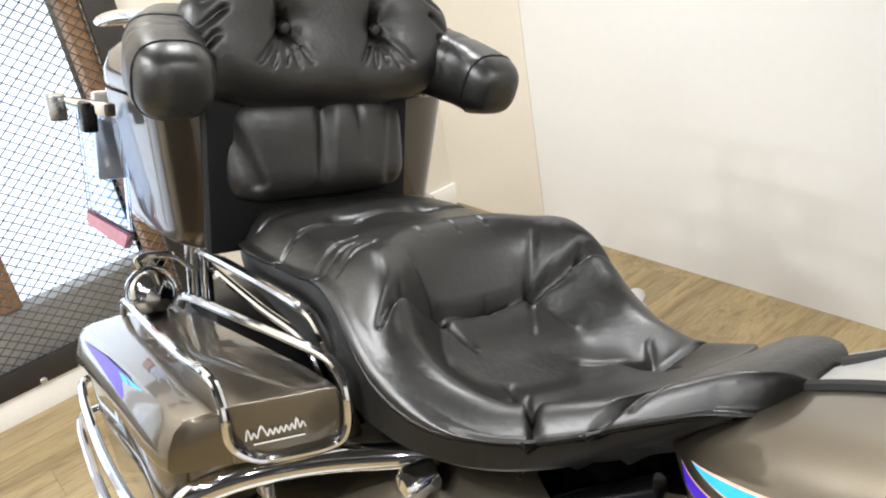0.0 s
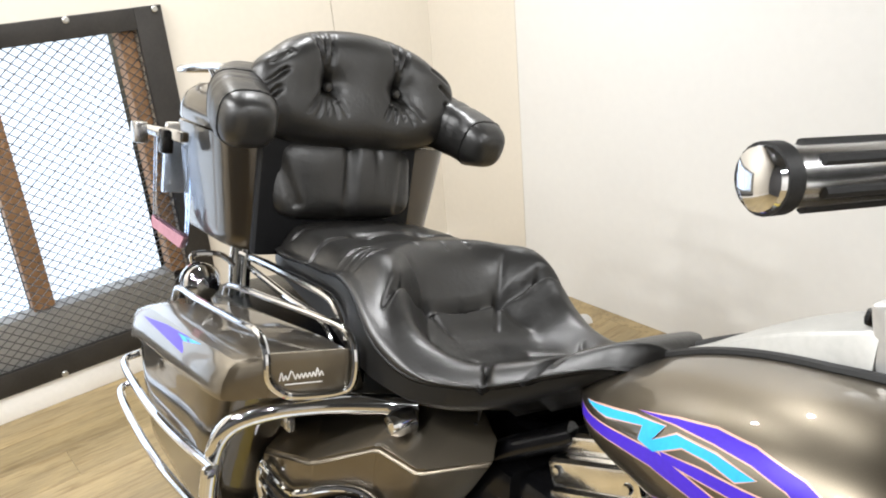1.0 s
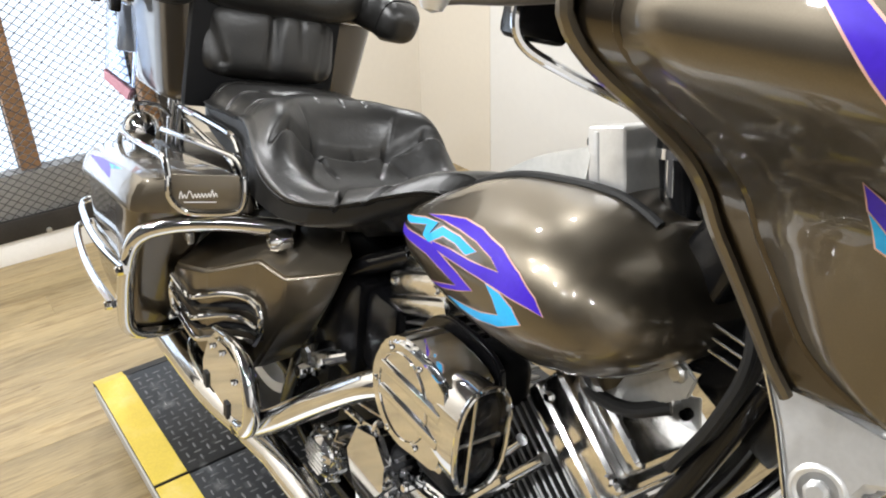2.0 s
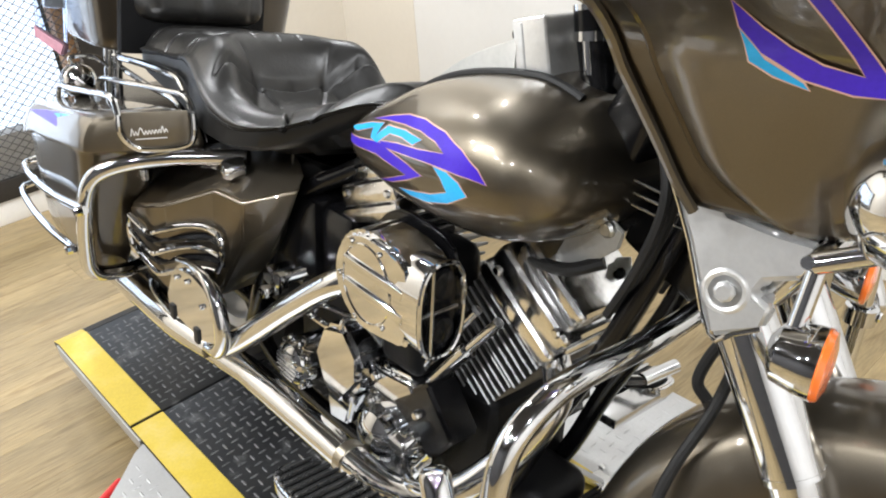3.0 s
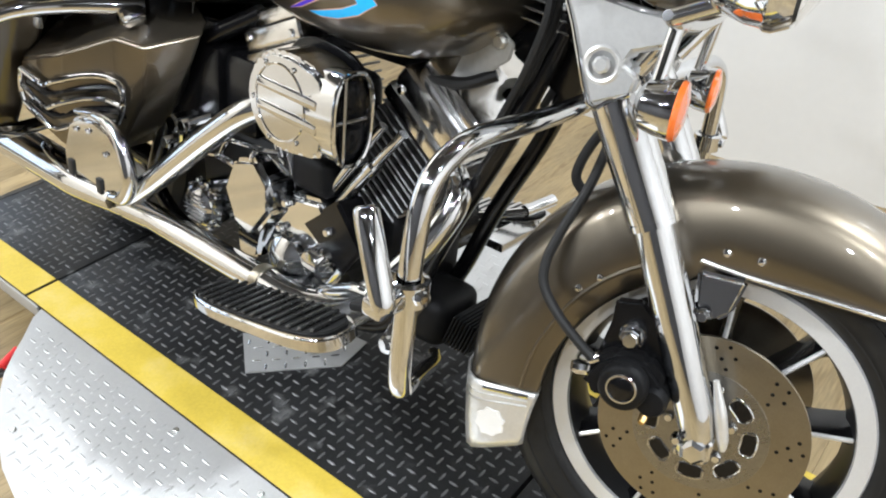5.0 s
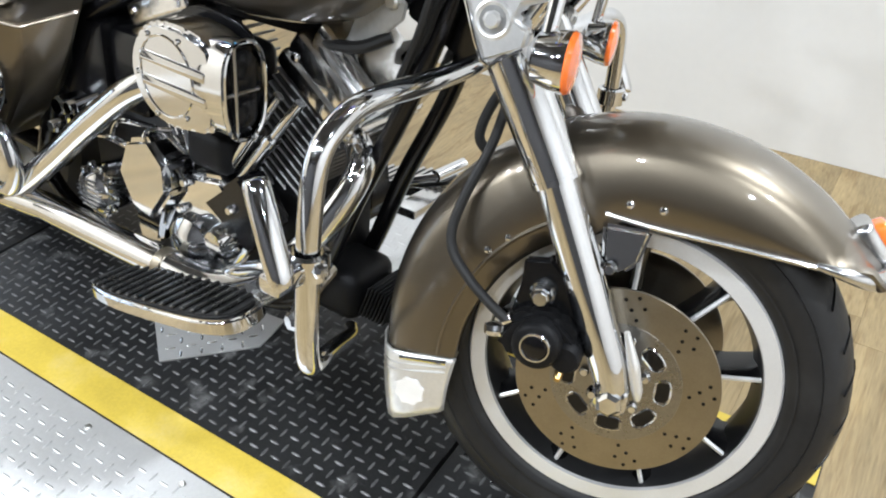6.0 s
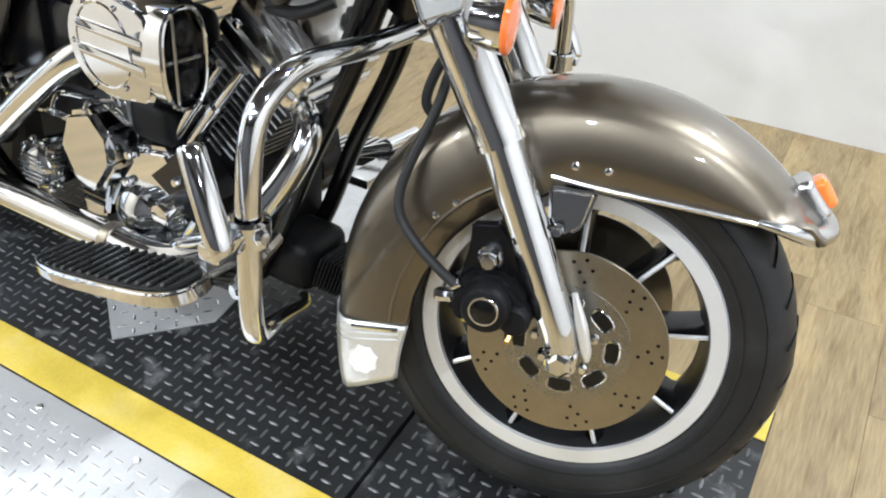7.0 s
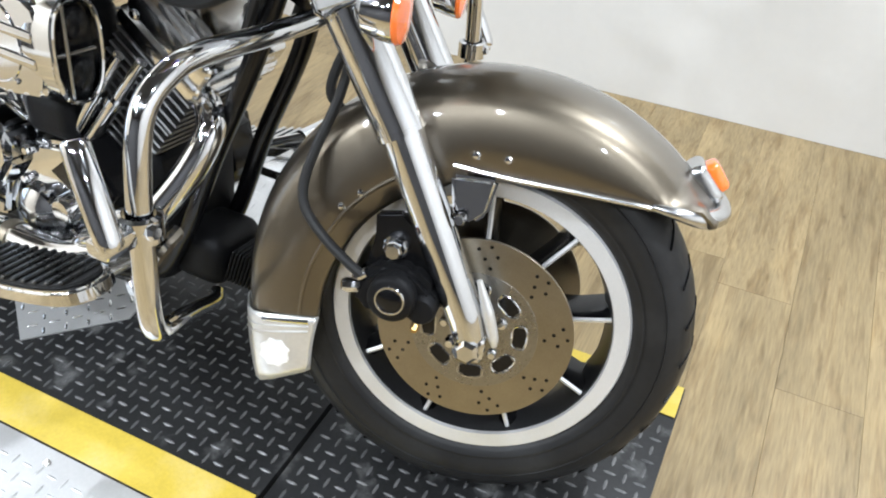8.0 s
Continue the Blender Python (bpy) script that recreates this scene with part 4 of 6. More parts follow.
# light script on the cover plates, kept as plain strokes
for body, s in ((bag_r, 1), (bag_l, -1)):
    pts = []
    for k in range(23):
        d = 0.345 - 0.0028 * k
        up = 0.010 if k in (1, 6, 19) else 0.004 if k % 2 else -0.004
        pts.append((slant(0.3018, d) + 0.001, -s * d, 0.720 + up + 0.0002 * k))
    part("script_mark", tube(pts, 0.0011, 6, 3), LETTERING, body, "light script-like strokes")
    part("script_mark", tube([(slant(0.3018, d) + 0.001, -s * d, 0.7095 + 0.02 * (0.336 - d)) for d in (0.338, 0.32, 0.30, 0.285)], 0.0009, 6, 3), LETTERING, body)


def bag_side(x, z):
    zb, zt = bag_top(x) - 0.066, bag_top(x)
    f = max(0, min(1, (z - zb) / (zt - zb)))
    return -taper(x, 0.318 + 0.107 - 0.004 * f - 0.02 * f * f) - 0.003


for o, m in (([(0.15, 0.69), (0.09, 0.715), (0.03, 0.712), (-0.10, 0.688), (-0.26, 0.652), (-0.12, 0.668), (0.03, 0.685), (0.07, 0.69), (0.05, 0.672), (0.10, 0.682)], PURPLE),
             ([(0.17, 0.715), (0.10, 0.724), (-0.02, 0.700), (0.05, 0.702), (0.08, 0.708)], CYAN)):
    decal("decal", o, m, bag_r, bag_side, "violet flame graphic" if m is PURPLE else "cyan flame graphic")

# ---- saddlebag guards, rails and rear lamps ----
for s in (-1, 1):
    g = part("saddlebag_guard", tube([(0.395, s * 0.165, 0.676), (0.355, s * 0.205, 0.672), (0.30, s * 0.275, 0.668), (0.25, s * 0.355, 0.656), (0.215, s * 0.405, 0.625), (0.185, s * 0.42, 0.55),
                                      (0.155, s * 0.42, 0.45), (0.143, s * 0.412, 0.405), (0.132, s * 0.385, 0.382), (0.12, s * 0.33, 0.372), (0.08, s * 0.26, 0.36)], 0.0165, 16), CHROME, bike, "chrome saddlebag guard tube")
    part("guard_tab", block((0.03, 0.012, 0.022), (0.262, s * 0.325, 0.634), 0.003), CHROME_DULL, g)
    for xf, zf, xr, zr, yr in ((0.235, 0.572, -0.565, 0.425, 0.35), (0.125, 0.450, -0.52, 0.374, 0.375)):
        run = [(xf + (xr - xf) * q, s * (0.435 + 0.004 * math.sin(math.pi * q) + (yr - 0.435) * q ** 1.6), zf + (zr - zf) * q) for q in (0.0, 0.25, 0.5, 0.75, 0.92)]
        part("side_rail", tube(run + [(xr, s * (yr - 0.008), zr + 0.004), (xr + 0.012, s * (yr - 0.04), zr + 0.016)], 0.0085, 10), CHROME, g, "chrome side rail")
        part("rail_bolt", bolt_head((xf, s * 0.447, zf), (0, s, 0), 0.010, 0.007), CHROME, g)
    low = -0.05 if s > 0 else 0.0
    rail_ob = part("seat_rail", tube([(-0.24, s * 0.20, 0.70), (-0.22, s * 0.20, 0.765), (-0.14, s * 0.195, 0.775), (0.03, s * 0.20, 0.788), (0.17, s * 0.205, 0.795), (0.215, s * 0.207, 0.782), (0.255, s * 0.208, 0.735), (0.285, s * 0.205, 0.68)], 0.0085, 10), CHROME, bike,
         "chrome passenger grab rail")
    rail_ob.location.z = low
    strut_ob = part("seat_strut", tube([(-0.20, s * 0.185, 0.745), (0.0, s * 0.19, 0.735), (0.14, s * 0.195, 0.735), (0.20, s * 0.2, 0.70), (0.235, s * 0.2, 0.64)], 0.007, 10), CHROME, bike, "chrome support strut")
    strut_ob.location.z = low
    part("box_post", join(rod((-0.215, s * 0.21, 0.66), (-0.205, s * 0.20, 0.815), 0.012), rod((-0.185, s * 0.20, 0.66), (-0.18, s * 0.19, 0.815), 0.010)), CHROME, bike, "chrome top box support post")
    sig = part("rear_turn_signal", lathe([(0.0, 0.045), (0.022, 0.04), (0.036, 0.02), (0.040, 0.0), (0.036, -0.02), (0.02, -0.035), (0.0, -0.038)], 28, "X", (-0.225, s * 0.275, 0.715)), CHROME, bike, "round chrome rear indicator")
    part("signal_bracket", tube([(-0.20, s * 0.21, 0.745), (-0.23, s * 0.23, 0.765), (-0.255, s * 0.275, 0.765), (-0.262, s * 0.275, 0.74)], 0.006, 8), CHROME, sig)
    part("signal_band", lathe([(0.0415, -0.003), (0.0425, 0.0), (0.0415, 0.003)], 28, "X", (-0.225, s * 0.275, 0.715), closed=True), BLACK, sig)
    cap_ob = part("guard_cap", lathe([(0.0, s * 0.022), (0.014, s * 0.020), (0.021, s * 0.008), (0.021, -s * 0.02), (0.012, -s * 0.024)], 24, "Y", (0.398, s * 0.205, 0.660)), CHROME, bike, "round chrome cover cap")
    cap_ob.location.z = low

# ---- side covers ----
# corners (along, outwards, up) and faces of the wedge-shaped cover
COVER_V = [(0.17, 0.20, 0.640), (0.32, 0.13, 0.685), (0.47, 0.10, 0.690), (0.535, 0.122, 0.673), (0.562, 0.155, 0.655), (0.478, 0.228, 0.621), (0.385, 0.238, 0.620), (0.31, 0.310, 0.580),
           (0.165, 0.325, 0.537), (0.14, 0.320, 0.42), (0.25, 0.296, 0.365), (0.36, 0.236, 0.375), (0.445, 0.216, 0.512), (0.515, 0.150, 0.585), (0.40, 0.150, 0.425)]
COVER_F = [(0, 8, 7), (0, 7, 1), (1, 7, 6), (1, 6, 5, 2), (2, 5, 4, 3), (7, 8, 9, 10), (6, 7, 10, 11), (5, 6, 11, 12), (4, 5, 12, 13), (13, 12, 11, 14)]


def cover_y(x, z):
    """How far the cover's outer faces stand out at x, z."""
    best = 0.0
    for f in COVER_F[5:9]:
        for tri in ((f[0], f[1], f[2]), (f[0], f[2], f[3])):
            (ax_, ay, az), (bx, by, bz), (cx, cy, cz) = (COVER_V[i] for i in tri)
            det = (bz - cz) * (ax_ - cx) + (cx - bx) * (az - cz)
            u = ((bz - cz) * (x - cx) + (cx - bx) * (z - cz)) / det
            v = ((cz - az) * (x - cx) + (ax_ - cx) * (z - cz)) / det
            if u > -0.08 and v > -0.08 and u + v < 1.08:
                best = max(best, u * ay + v * by + (1 - u - v) * cy)
    return best


def side_cover(s):
    bm = bmesh.new()
    vs = [bm.verts.new((x, d, z)) for x, d, z in COVER_V]
    for f in COVER_F:
        bm.faces.new([vs[i] for i in f])
    rim = [e for e in bm.edges if e.is_boundary]
    out = bmesh.ops.extrude_edge_only(bm, edges=rim)
    for v in [g for g in out["geom"] if isinstance(g, bmesh.types.BMVert)]:
        v.co.y = min(v.co.y, 0.085)
        v.co.x -= 0.16 * max(0.0, v.co.x - 0.25)
        v.co.x = min(v.co.x, 0.40)
    bmesh.ops.bevel(bm, geom=[e for e in bm.edges if len(e.link_faces) == 2], offset=0.0055, segments=3, affect="EDGES", clamp_overlap=True)
    for v in bm.verts:
        v.co.y *= s
    return part("side_cover", bm, PAINT, bike, "bronze wedge-shaped side cover", smooth=40)


for s in (-1, 1):
    cov = side_cover(s)
    for pts in ([(0.180, 0.522), (0.212, 0.511), (0.248, 0.503), (0.290, 0.520), (0.328, 0.535), (0.365, 0.539), (0.402, 0.534)], [(0.172, 0.484), (0.205, 0.466), (0.241, 0.453), (0.280, 0.470), (0.32, 0.486), (0.36, 0.490), (0.402, 0.487)],
                [(0.166, 0.448), (0.203, 0.428), (0.246, 0.408), (0.280, 0.420), (0.315, 0.434), (0.35, 0.444), (0.388, 0.449)], [(0.180, 0.522), (0.168, 0.502), (0.162, 0.474), (0.166, 0.448)], [(0.402, 0.536), (0.414, 0.518), (0.410, 0.482), (0.388, 0.449)]):
        part("cover_trim", tube([(x, s * (cover_y(x, z) + 0.010), z) for x, z in pts], 0.0062, 10, 4), CHROME, cov, "chrome trim bar")
    for pts in ([(0.185, 0.494), (0.25, 0.482), (0.30, 0.499), (0.36, 0.515), (0.40, 0.512)], [(0.178, 0.456), (0.245, 0.434), (0.30, 0.455), (0.36, 0.468), (0.40, 0.466)]):
        part("trim_backing", tube([(x, s * (cover_y(x, z) + 0.001), z) for x, z in pts], 0.0085, 8, 3), BLACK, cov, "black groove between the trim bars")

# ---- frame, rear fender and rear wheel ----
part("frame_tube", tube([(1.30, 0.0, 0.90), (1.24, 0.0, 0.80), (1.0, 0.0, 0.74), (0.7, 0.0, 0.66), (0.5, 0.0, 0.62), (0.2, 0.0, 0.60)], 0.024, 12), BLACK, bike, "black frame backbone")
for s in (-1, 1):
    part("frame_tube", tube([(1.275, s * 0.035, 0.83), (1.215, s * 0.062, 0.635), (1.130, s * 0.066, 0.45), (1.055, s * 0.075, 0.27), (0.99, s * 0.09, 0.19), (0.8, s * 0.12, 0.18), (0.4, s * 0.12, 0.19), (0.25, s * 0.11, 0.30)], 0.0165, 12), BLACK, bike, "black frame downtube")
    part("frame_tube", tube([(0.62, s * 0.06, 0.70), (0.50, s * 0.11, 0.62), (0.42, s * 0.135, 0.5), (0.36, s * 0.14, 0.35), (0.30, s * 0.13, 0.24)], 0.019, 12), BLACK, bike)
part("frame_neck", join(rod((1.235, 0, 1.02), (1.36, 0, 0.76), 0.036, 20), block((0.13, 0.05, 0.17), (1.265, 0, 0.80), 0.012, 2, pose(0, 0, 0, 0, 24, 0))), BLACK, bike, "black steering head")
part("inner_fender", block((0.52, 0.48, 0.32), (-0.05, 0, 0.52), 0.04, 3), BLACK, bike, "black inner rear fender")
part("battery_box", block((0.26, 0.26, 0.20), (0.44, 0, 0.53), 0.02, 2), BLACK, bike)
rw = part("rear_wheel", lathe([(0.20, -0.05), (0.222, -0.058), (0.215, -0.03), (0.205, 0.0), (0.215, 0.03), (0.222, 0.058), (0.20, 0.05), (0.19, 0.0)], 48, "Y", (0.0, 0, 0.318), True), RIM, bike)
part("tyre", lathe([(0.222, -0.055), (0.26, -0.066), (0.295, -0.062), (0.314, -0.042), (0.320, 0.0), (0.314, 0.042), (0.295, 0.062), (0.26, 0.066), (0.222, 0.055)], 64, "Y", (0.0, 0, 0.318), True), TYRE, rw)
part("hub", rod((0, -0.09, 0.318), (0, 0.09, 0.318), 0.045, 24), BLACK, rw)
part("swingarm", join(rod((0.36, -0.11, 0.30), (0.0, -0.11, 0.318), 0.024), rod((0.36, 0.11, 0.30), (0.0, 0.11, 0.318), 0.024)), BLACK, bike)
rings = []
for k in range(25):
    a = radians(20 + 150 * k / 24)
    ring = []
    for y, r in ((-0.10, 0.315), (-0.102, 0.335), (-0.092, 0.352), (-0.06, 0.366), (0, 0.372), (0.06, 0.366), (0.092, 0.352), (0.102, 0.335), (0.10, 0.315)):
        ring.append((0.0 + r * math.cos(a), y, 0.33 + r * math.sin(a)))
    rings.append(ring)
# shade under the bags is painted in by the darker bronze copy
part("rear_fender", skin(rings, closed=False), PAINT_SHADED, bike, "bronze rear fender", solid=0.003)

# ---- exhaust ----
for s in (-1, 1):
    part("muffler", tube([(0.55, s * 0.255, 0.288), (0.40, s * 0.268, 0.286), (0.25, s * 0.275, 0.284), (0.0, s * 0.278, 0.284), (-0.30, s * 0.28, 0.284), (-0.42, s * 0.28, 0.284)], [0.026, 0.030, 0.042, 0.045, 0.045, 0.040], 24), CHROME, bike, "long chrome muffler")
part("exhaust_pipe", tube([(0.93, -0.13, 0.60), (0.87, -0.19, 0.615), (0.80, -0.228, 0.590), (0.70, -0.246, 0.514), (0.55, -0.260, 0.388), (0.45, -0.27, 0.312), (0.40, -0.27, 0.292)], [0.02, 0.022, 0.023, 0.0235, 0.024, 0.025, 0.025], 20), CHROME, bike,
     "chrome rear exhaust pipe")
part("exhaust_pipe", tube([(1.12, -0.07, 0.56), (1.165, -0.11, 0.52), (1.135, -0.16, 0.43), (1.07, -0.215, 0.34), (0.98, -0.245, 0.300), (0.86, -0.252, 0.292), (0.60, -0.256, 0.289), (0.50, -0.258, 0.288)], [0.022, 0.023, 0.024, 0.025, 0.026, 0.028, 0.028, 0.027], 20), CHROME, bike,
     "chrome front exhaust pipe")
part("pipe_collar", rod((0.872, -0.252, 0.292), (0.852, -0.252, 0.292), 0.0305, 20), DISC, bike, "browned pipe collar")
part("pipe_joint", block((0.03, 0.045, 0.02), (0.428, -0.282, 0.30), 0.004, 2, pose(0, 0, 0, 0, -40, 0)), BLACK, bike)

# passenger footboard, folded up
for s in (-1, 1):
    out = [(0.262, 0.325), (0.42, 0.316), (0.490, 0.340), (0.503, 0.385), (0.488, 0.435), (0.455, 0.462), (0.40, 0.470), (0.335, 0.460), (0.298, 0.438), (0.262, 0.37)]
    fb = part("passenger_footboard", plate(out, s * -0.030, 0.009, "XZ", s * 0.305, 4), CHROME, bike, "chrome passenger footboard folded upright")
    for x0, z0 in ((0.292, 0.335), (0.405, 0.330)):
        part("hinge_notch", block((0.020, 0.008, 0.034), (x0, s * 0.306, z0), 0.003), RUBBER, fb, "black hinge notch")
    part("board_edge", tube([(0.430, s * 0.300, 0.313), (0.485, s * 0.300, 0.330), (0.512, s * 0.300, 0.375), (0.500, s * 0.300, 0.435), (0.462, s * 0.300, 0.472), (0.40, s * 0.300, 0.480), (0.33, s * 0.300, 0.468)], [0.008, 0.015, 0.016, 0.014, 0.011, 0.009, 0.006], 12), CHROME, fb, "thick chrome rim")
    for x0, z0 in ((0.33, 0.43), (0.38, 0.44), (0.44, 0.41)):
        part("board_screw", bolt_head((x0, s * 0.307, z0), (0, s, 0), 0.006, 0.005), CHROME, fb)

# ---- engine ----
engine = part("engine", join(block((0.36, 0.20, 0.20), (0.86, 0.0, 0.335), 0.03, 3), block((0.26, 0.22, 0.22), (0.60, 0.0, 0.36), 0.03, 3), block((0.22, 0.20, 0.10), (0.92, 0, 0.225), 0.03, 2)), BLACK_MATT, bike, "black crankcase of the V-twin engine")


def cylinder(base, top, name):
    """Finned barrel, head and rocker cover along a leaning axis."""
    a, b = Vector(base), Vector(top)
    d = (b - a).normalized()
    ang = math.degrees(math.atan2(d.x, d.z))
    turn = pose(0, 0, 0, 0, ang, 0)
    length = (b - a).length
    core = part(name, block((0.10, 0.105, length), (a + b) / 2, 0.02, 2, turn), BLACK_MATT, engine, "black finned barrel")
    n = 13
    for k in range(n):
        f = (k + 0.5) / n * 0.86
        big = 1.0 if k < 8 else 1.08
        part("fin", block((0.155 * big, 0.165 * big, 0.005), a + (b - a) * f, 0.0022, 1, turn), FINS, core)
    for size, f in (((0.178, 0.20, 0.035), 0.95), ((0.172, 0.19, 0.045), 1.09), ((0.140, 0.15, 0.035), 1.23)):
        part("rocker_cover", block(size, a + (b - a) * f, 0.013, 3, turn), ROCKER, core, "chrome rocker cover")
    for sx in (-0.06, 0.06):
        part("cover_bolt", bolt_head(a + (b - a) * 1.09 + Vector((sx, -0.094, -0.4 * sx if d.x > 0 else 0.3 * sx)), (0, -1, 0), 0.008, 0.006), CHROME, core)
    return core


cylinder((0.925, -0.012, 0.42), (1.075, -0.012, 0.625), "front_cylinder")
cylinder((0.79, 0.0, 0.42), (0.695, 0.0, 0.655), "rear_cylinder")
for x0, z0, x1, z1 in ((0.945, 0.448, 1.075, 0.615), (0.918, 0.46, 1.030, 0.615), (0.80, 0.45, 0.735, 0.61), (0.83, 0.46, 0.765, 0.62)):
    a, b = Vector((x0, -0.15, z0)), Vector((x1, -0.145, z1))
    m = a + (b - a) * 0.55
    pr = part("pushrod_tube", tube([a, m, m + (b - a) * 0.01, b], [0.0115, 0.0115, 0.0085, 0.0085], 14, 1), CHROME, engine, "chrome pushrod tube")
    part("tube_collar", rod(m - (b - a) * 0.06, m + (b - a) * 0.02, 0.014, 14), CHROME, pr)
part("primary_cover", plate([(0.42, 0.30), (0.50, 0.22), (0.92, 0.21), (1.02, 0.30), (1.0, 0.42), (0.90, 0.47), (0.52, 0.47), (0.44, 0.40)], 0.10, 0.02, "XZ", 0.10, 3), BLACK, engine, "black primary drive cover")
part("engine_top_mount", block((0.30, 0.10, 0.05), (0.92, 0.02, 0.70), 0.01, 2), BLACK_MATT, engine)
part("oil_tank", block((0.20, 0.22, 0.16), (0.56, 0.0, 0.54), 0.02, 2), BLACK, engine)
# timing-side covers
part("cam_cover", plate([(0.79, 0.275), (0.84, 0.235), (0.93, 0.245), (0.985, 0.33), (0.985, 0.40), (0.93, 0.455), (0.84, 0.44), (0.80, 0.38)], 0.09, 0.012, "XZ", -0.185, 3), CHROME, engine, "chrome cam cover")
part("nose_cone", lathe([(0.0, -0.222), (0.03, -0.220), (0.05, -0.208), (0.055, -0.185), (0.055, -0.15)], 36, "Y", (0.868, 0, 0.315)), CHROME, engine, "chrome nose cone")
part("timer_cover", lathe([(0.0, -0.222), (0.018, -0.222), (0.024, -0.214), (0.026, -0.18)], 24, "Y", (0.945, 0, 0.355)), CHROME, engine)
for x, z in ((0.82, 0.26), (0.90, 0.25), (0.968, 0.34), (0.96, 0.41), (0.85, 0.425), (0.835, 0.37)):
    part("cover_bolt", bolt_head((x, -0.19, z), (0, -1, 0), 0.0085, 0.008), CHROME, engine)
part("black_case", plate([(0.885, 0.40), (0.99, 0.335), (1.04, 0.40), (0.975, 0.475)], 0.06, 0.006, "XZ", -0.188, 2), BLACK, engine, "gloss black tappet case")
part("tappet_block", block((0.10, 0.07, 0.07), (0.885, -0.14, 0.485), 0.022, 4), BLACK_MATT, engine)
part("oil_pump", plate([(0.695, 0.41), (0.725, 0.475), (0.79, 0.495), (0.83, 0.455), (0.83, 0.40), (0.775, 0.33), (0.725, 0.345)], 0.07, 0.010, "XZ", -0.215, 2), CHROME, engine, "chrome transmission side cover")
part("oil_pump_step", plate([(0.70, 0.38), (0.76, 0.42), (0.80, 0.36), (0.775, 0.28), (0.72, 0.27)], 0.05, 0.008, "XZ", -0.20, 2), CHROME, engine)
rings = lathe([(0.0, -0.228), (0.030, -0.226), (0.042, -0.218), (0.046, -0.205), (0.046, -0.13)], 36, "Y", (0.618, 0, 0.34))
cap = part("gearbox_cap", rings, CHROME, engine, "round chrome gearbox cover")
for k in range(7):
    z = 0.34 - 0.027 + 0.009 * k
    hl = math.sqrt(max(0.0, 0.034**2 - (z - 0.34) ** 2))
    part("cap_rib", rod((0.618 - hl, -0.228, z), (0.618 + hl, -0.228, z), 0.0022, 6), CHROME_DULL, cap)
for k in range(10):
    a = 2 * math.pi * k / 10
    part("cap_bolt", bolt_head((0.618 + 0.05 * math.cos(a), -0.205, 0.34 + 0.05 * math.sin(a)), (0, -1, 0), 0.006, 0.006), CHROME, cap)
for pts, r in (([(0.80, -0.17, 0.50), (0.775, -0.20, 0.50), (0.77, -0.205, 0.47), (0.775, -0.20, 0.43)], 0.005), ([(0.78, -0.19, 0.505), (0.72, -0.205, 0.505), (0.69, -0.2, 0.49), (0.66, -0.19, 0.46)], 0.005),
               ([(0.70, -0.17, 0.43), (0.66, -0.19, 0.45), (0.62, -0.18, 0.44), (0.56, -0.16, 0.42)], 0.007), ([(0.58, -0.15, 0.50), (0.53, -0.18, 0.47), (0.50, -0.17, 0.43)], 0.009)):
    part("oil_line", tube(pts, r, 10), CHROME, engine, "chrome oil line")
for x, z, r in ((0.50, 0.47, 0.02), (0.535, 0.475, 0.014), (0.80, 0.445, 0.018), (0.47, 0.42, 0.014)):
    part("hex_fitting", tube([(x, -0.14, z), (x, -0.19, z), (x, -0.195, z)], [r, r, r * 0.8], 8, 1), CHROME, engine, "chrome hex fitting")
part("carburettor", block((0.10, 0.10, 0.10), (0.90, -0.10, 0.62), 0.035, 4), BLACK_MATT, engine)

# ---- air cleaner ----
out = []
for k in range(17):
    a = radians(85 + 190 * k / 16)
    out.append((0.908 + 0.085 * math.cos(a), 0.638 + 0.082 * math.sin(a)))
out += [(0.95, 0.562), (0.985, 0.566), (1.004, 0.578), (1.010, 0.60), (1.010, 0.675), (1.004, 0.698), (0.985, 0.710), (0.95, 0.718)]
ac = part("air_cleaner", plate(out, 0.078, 0.024, "XZ", -0.255, 6), CHROME, bike, "chrome forward-facing air cleaner", smooth=50)
ring = [(y, z) for y, z in oval(-0.219, 0.640, 0.040, 0.073, 48, 2.6)]
part("intake_rim", tube([(1.036, y, z) for y, z in ring] + [(1.036, *ring[0])], 0.004, 8, 2), CHROME, ac, "chrome intake rim")
part("intake_duct", skin([[(x, -0.219 + (y + 0.219) * k, 0.640 + (z - 0.640) * k) for y, z in ring] for x, k in ((0.965, 0.90), (0.985, 0.965), (1.010, 1.0), (1.036, 1.0))], caps=False), CHROME, ac, "chrome intake duct", smooth=60)
part("intake_mouth", plate([(y, z) for y, z in oval(-0.219, 0.640, 0.039, 0.072, 48, 2.6)], 0.004, 0, "YZ", 1.020), BLACK, ac, "dark oval intake mouth")
part("intake_vane", join(block((0.012, 0.006, 0.136), (1.030, -0.234, 0.640), 0.002, 1), block((0.008, 0.072, 0.006), (1.028, -0.219, 0.636), 0.002, 1)), CHROME_DULL, ac)
for z in (0.674, 0.602):
    part("intake_bowl", lathe([(0.0, 0.005), (0.012, 0.0045), (0.020, 0.002), (0.023, -0.004)], 24, "X", (1.028, -0.209, z)), BLACK, ac)
part("face_ring", tube([(0.908 + 0.058 * math.cos(a), -0.2555, 0.638 + 0.062 * math.sin(a)) for a in [2 * math.pi * k / 32 for k in range(33)]], 0.0018, 6, 1), CHROME, ac)
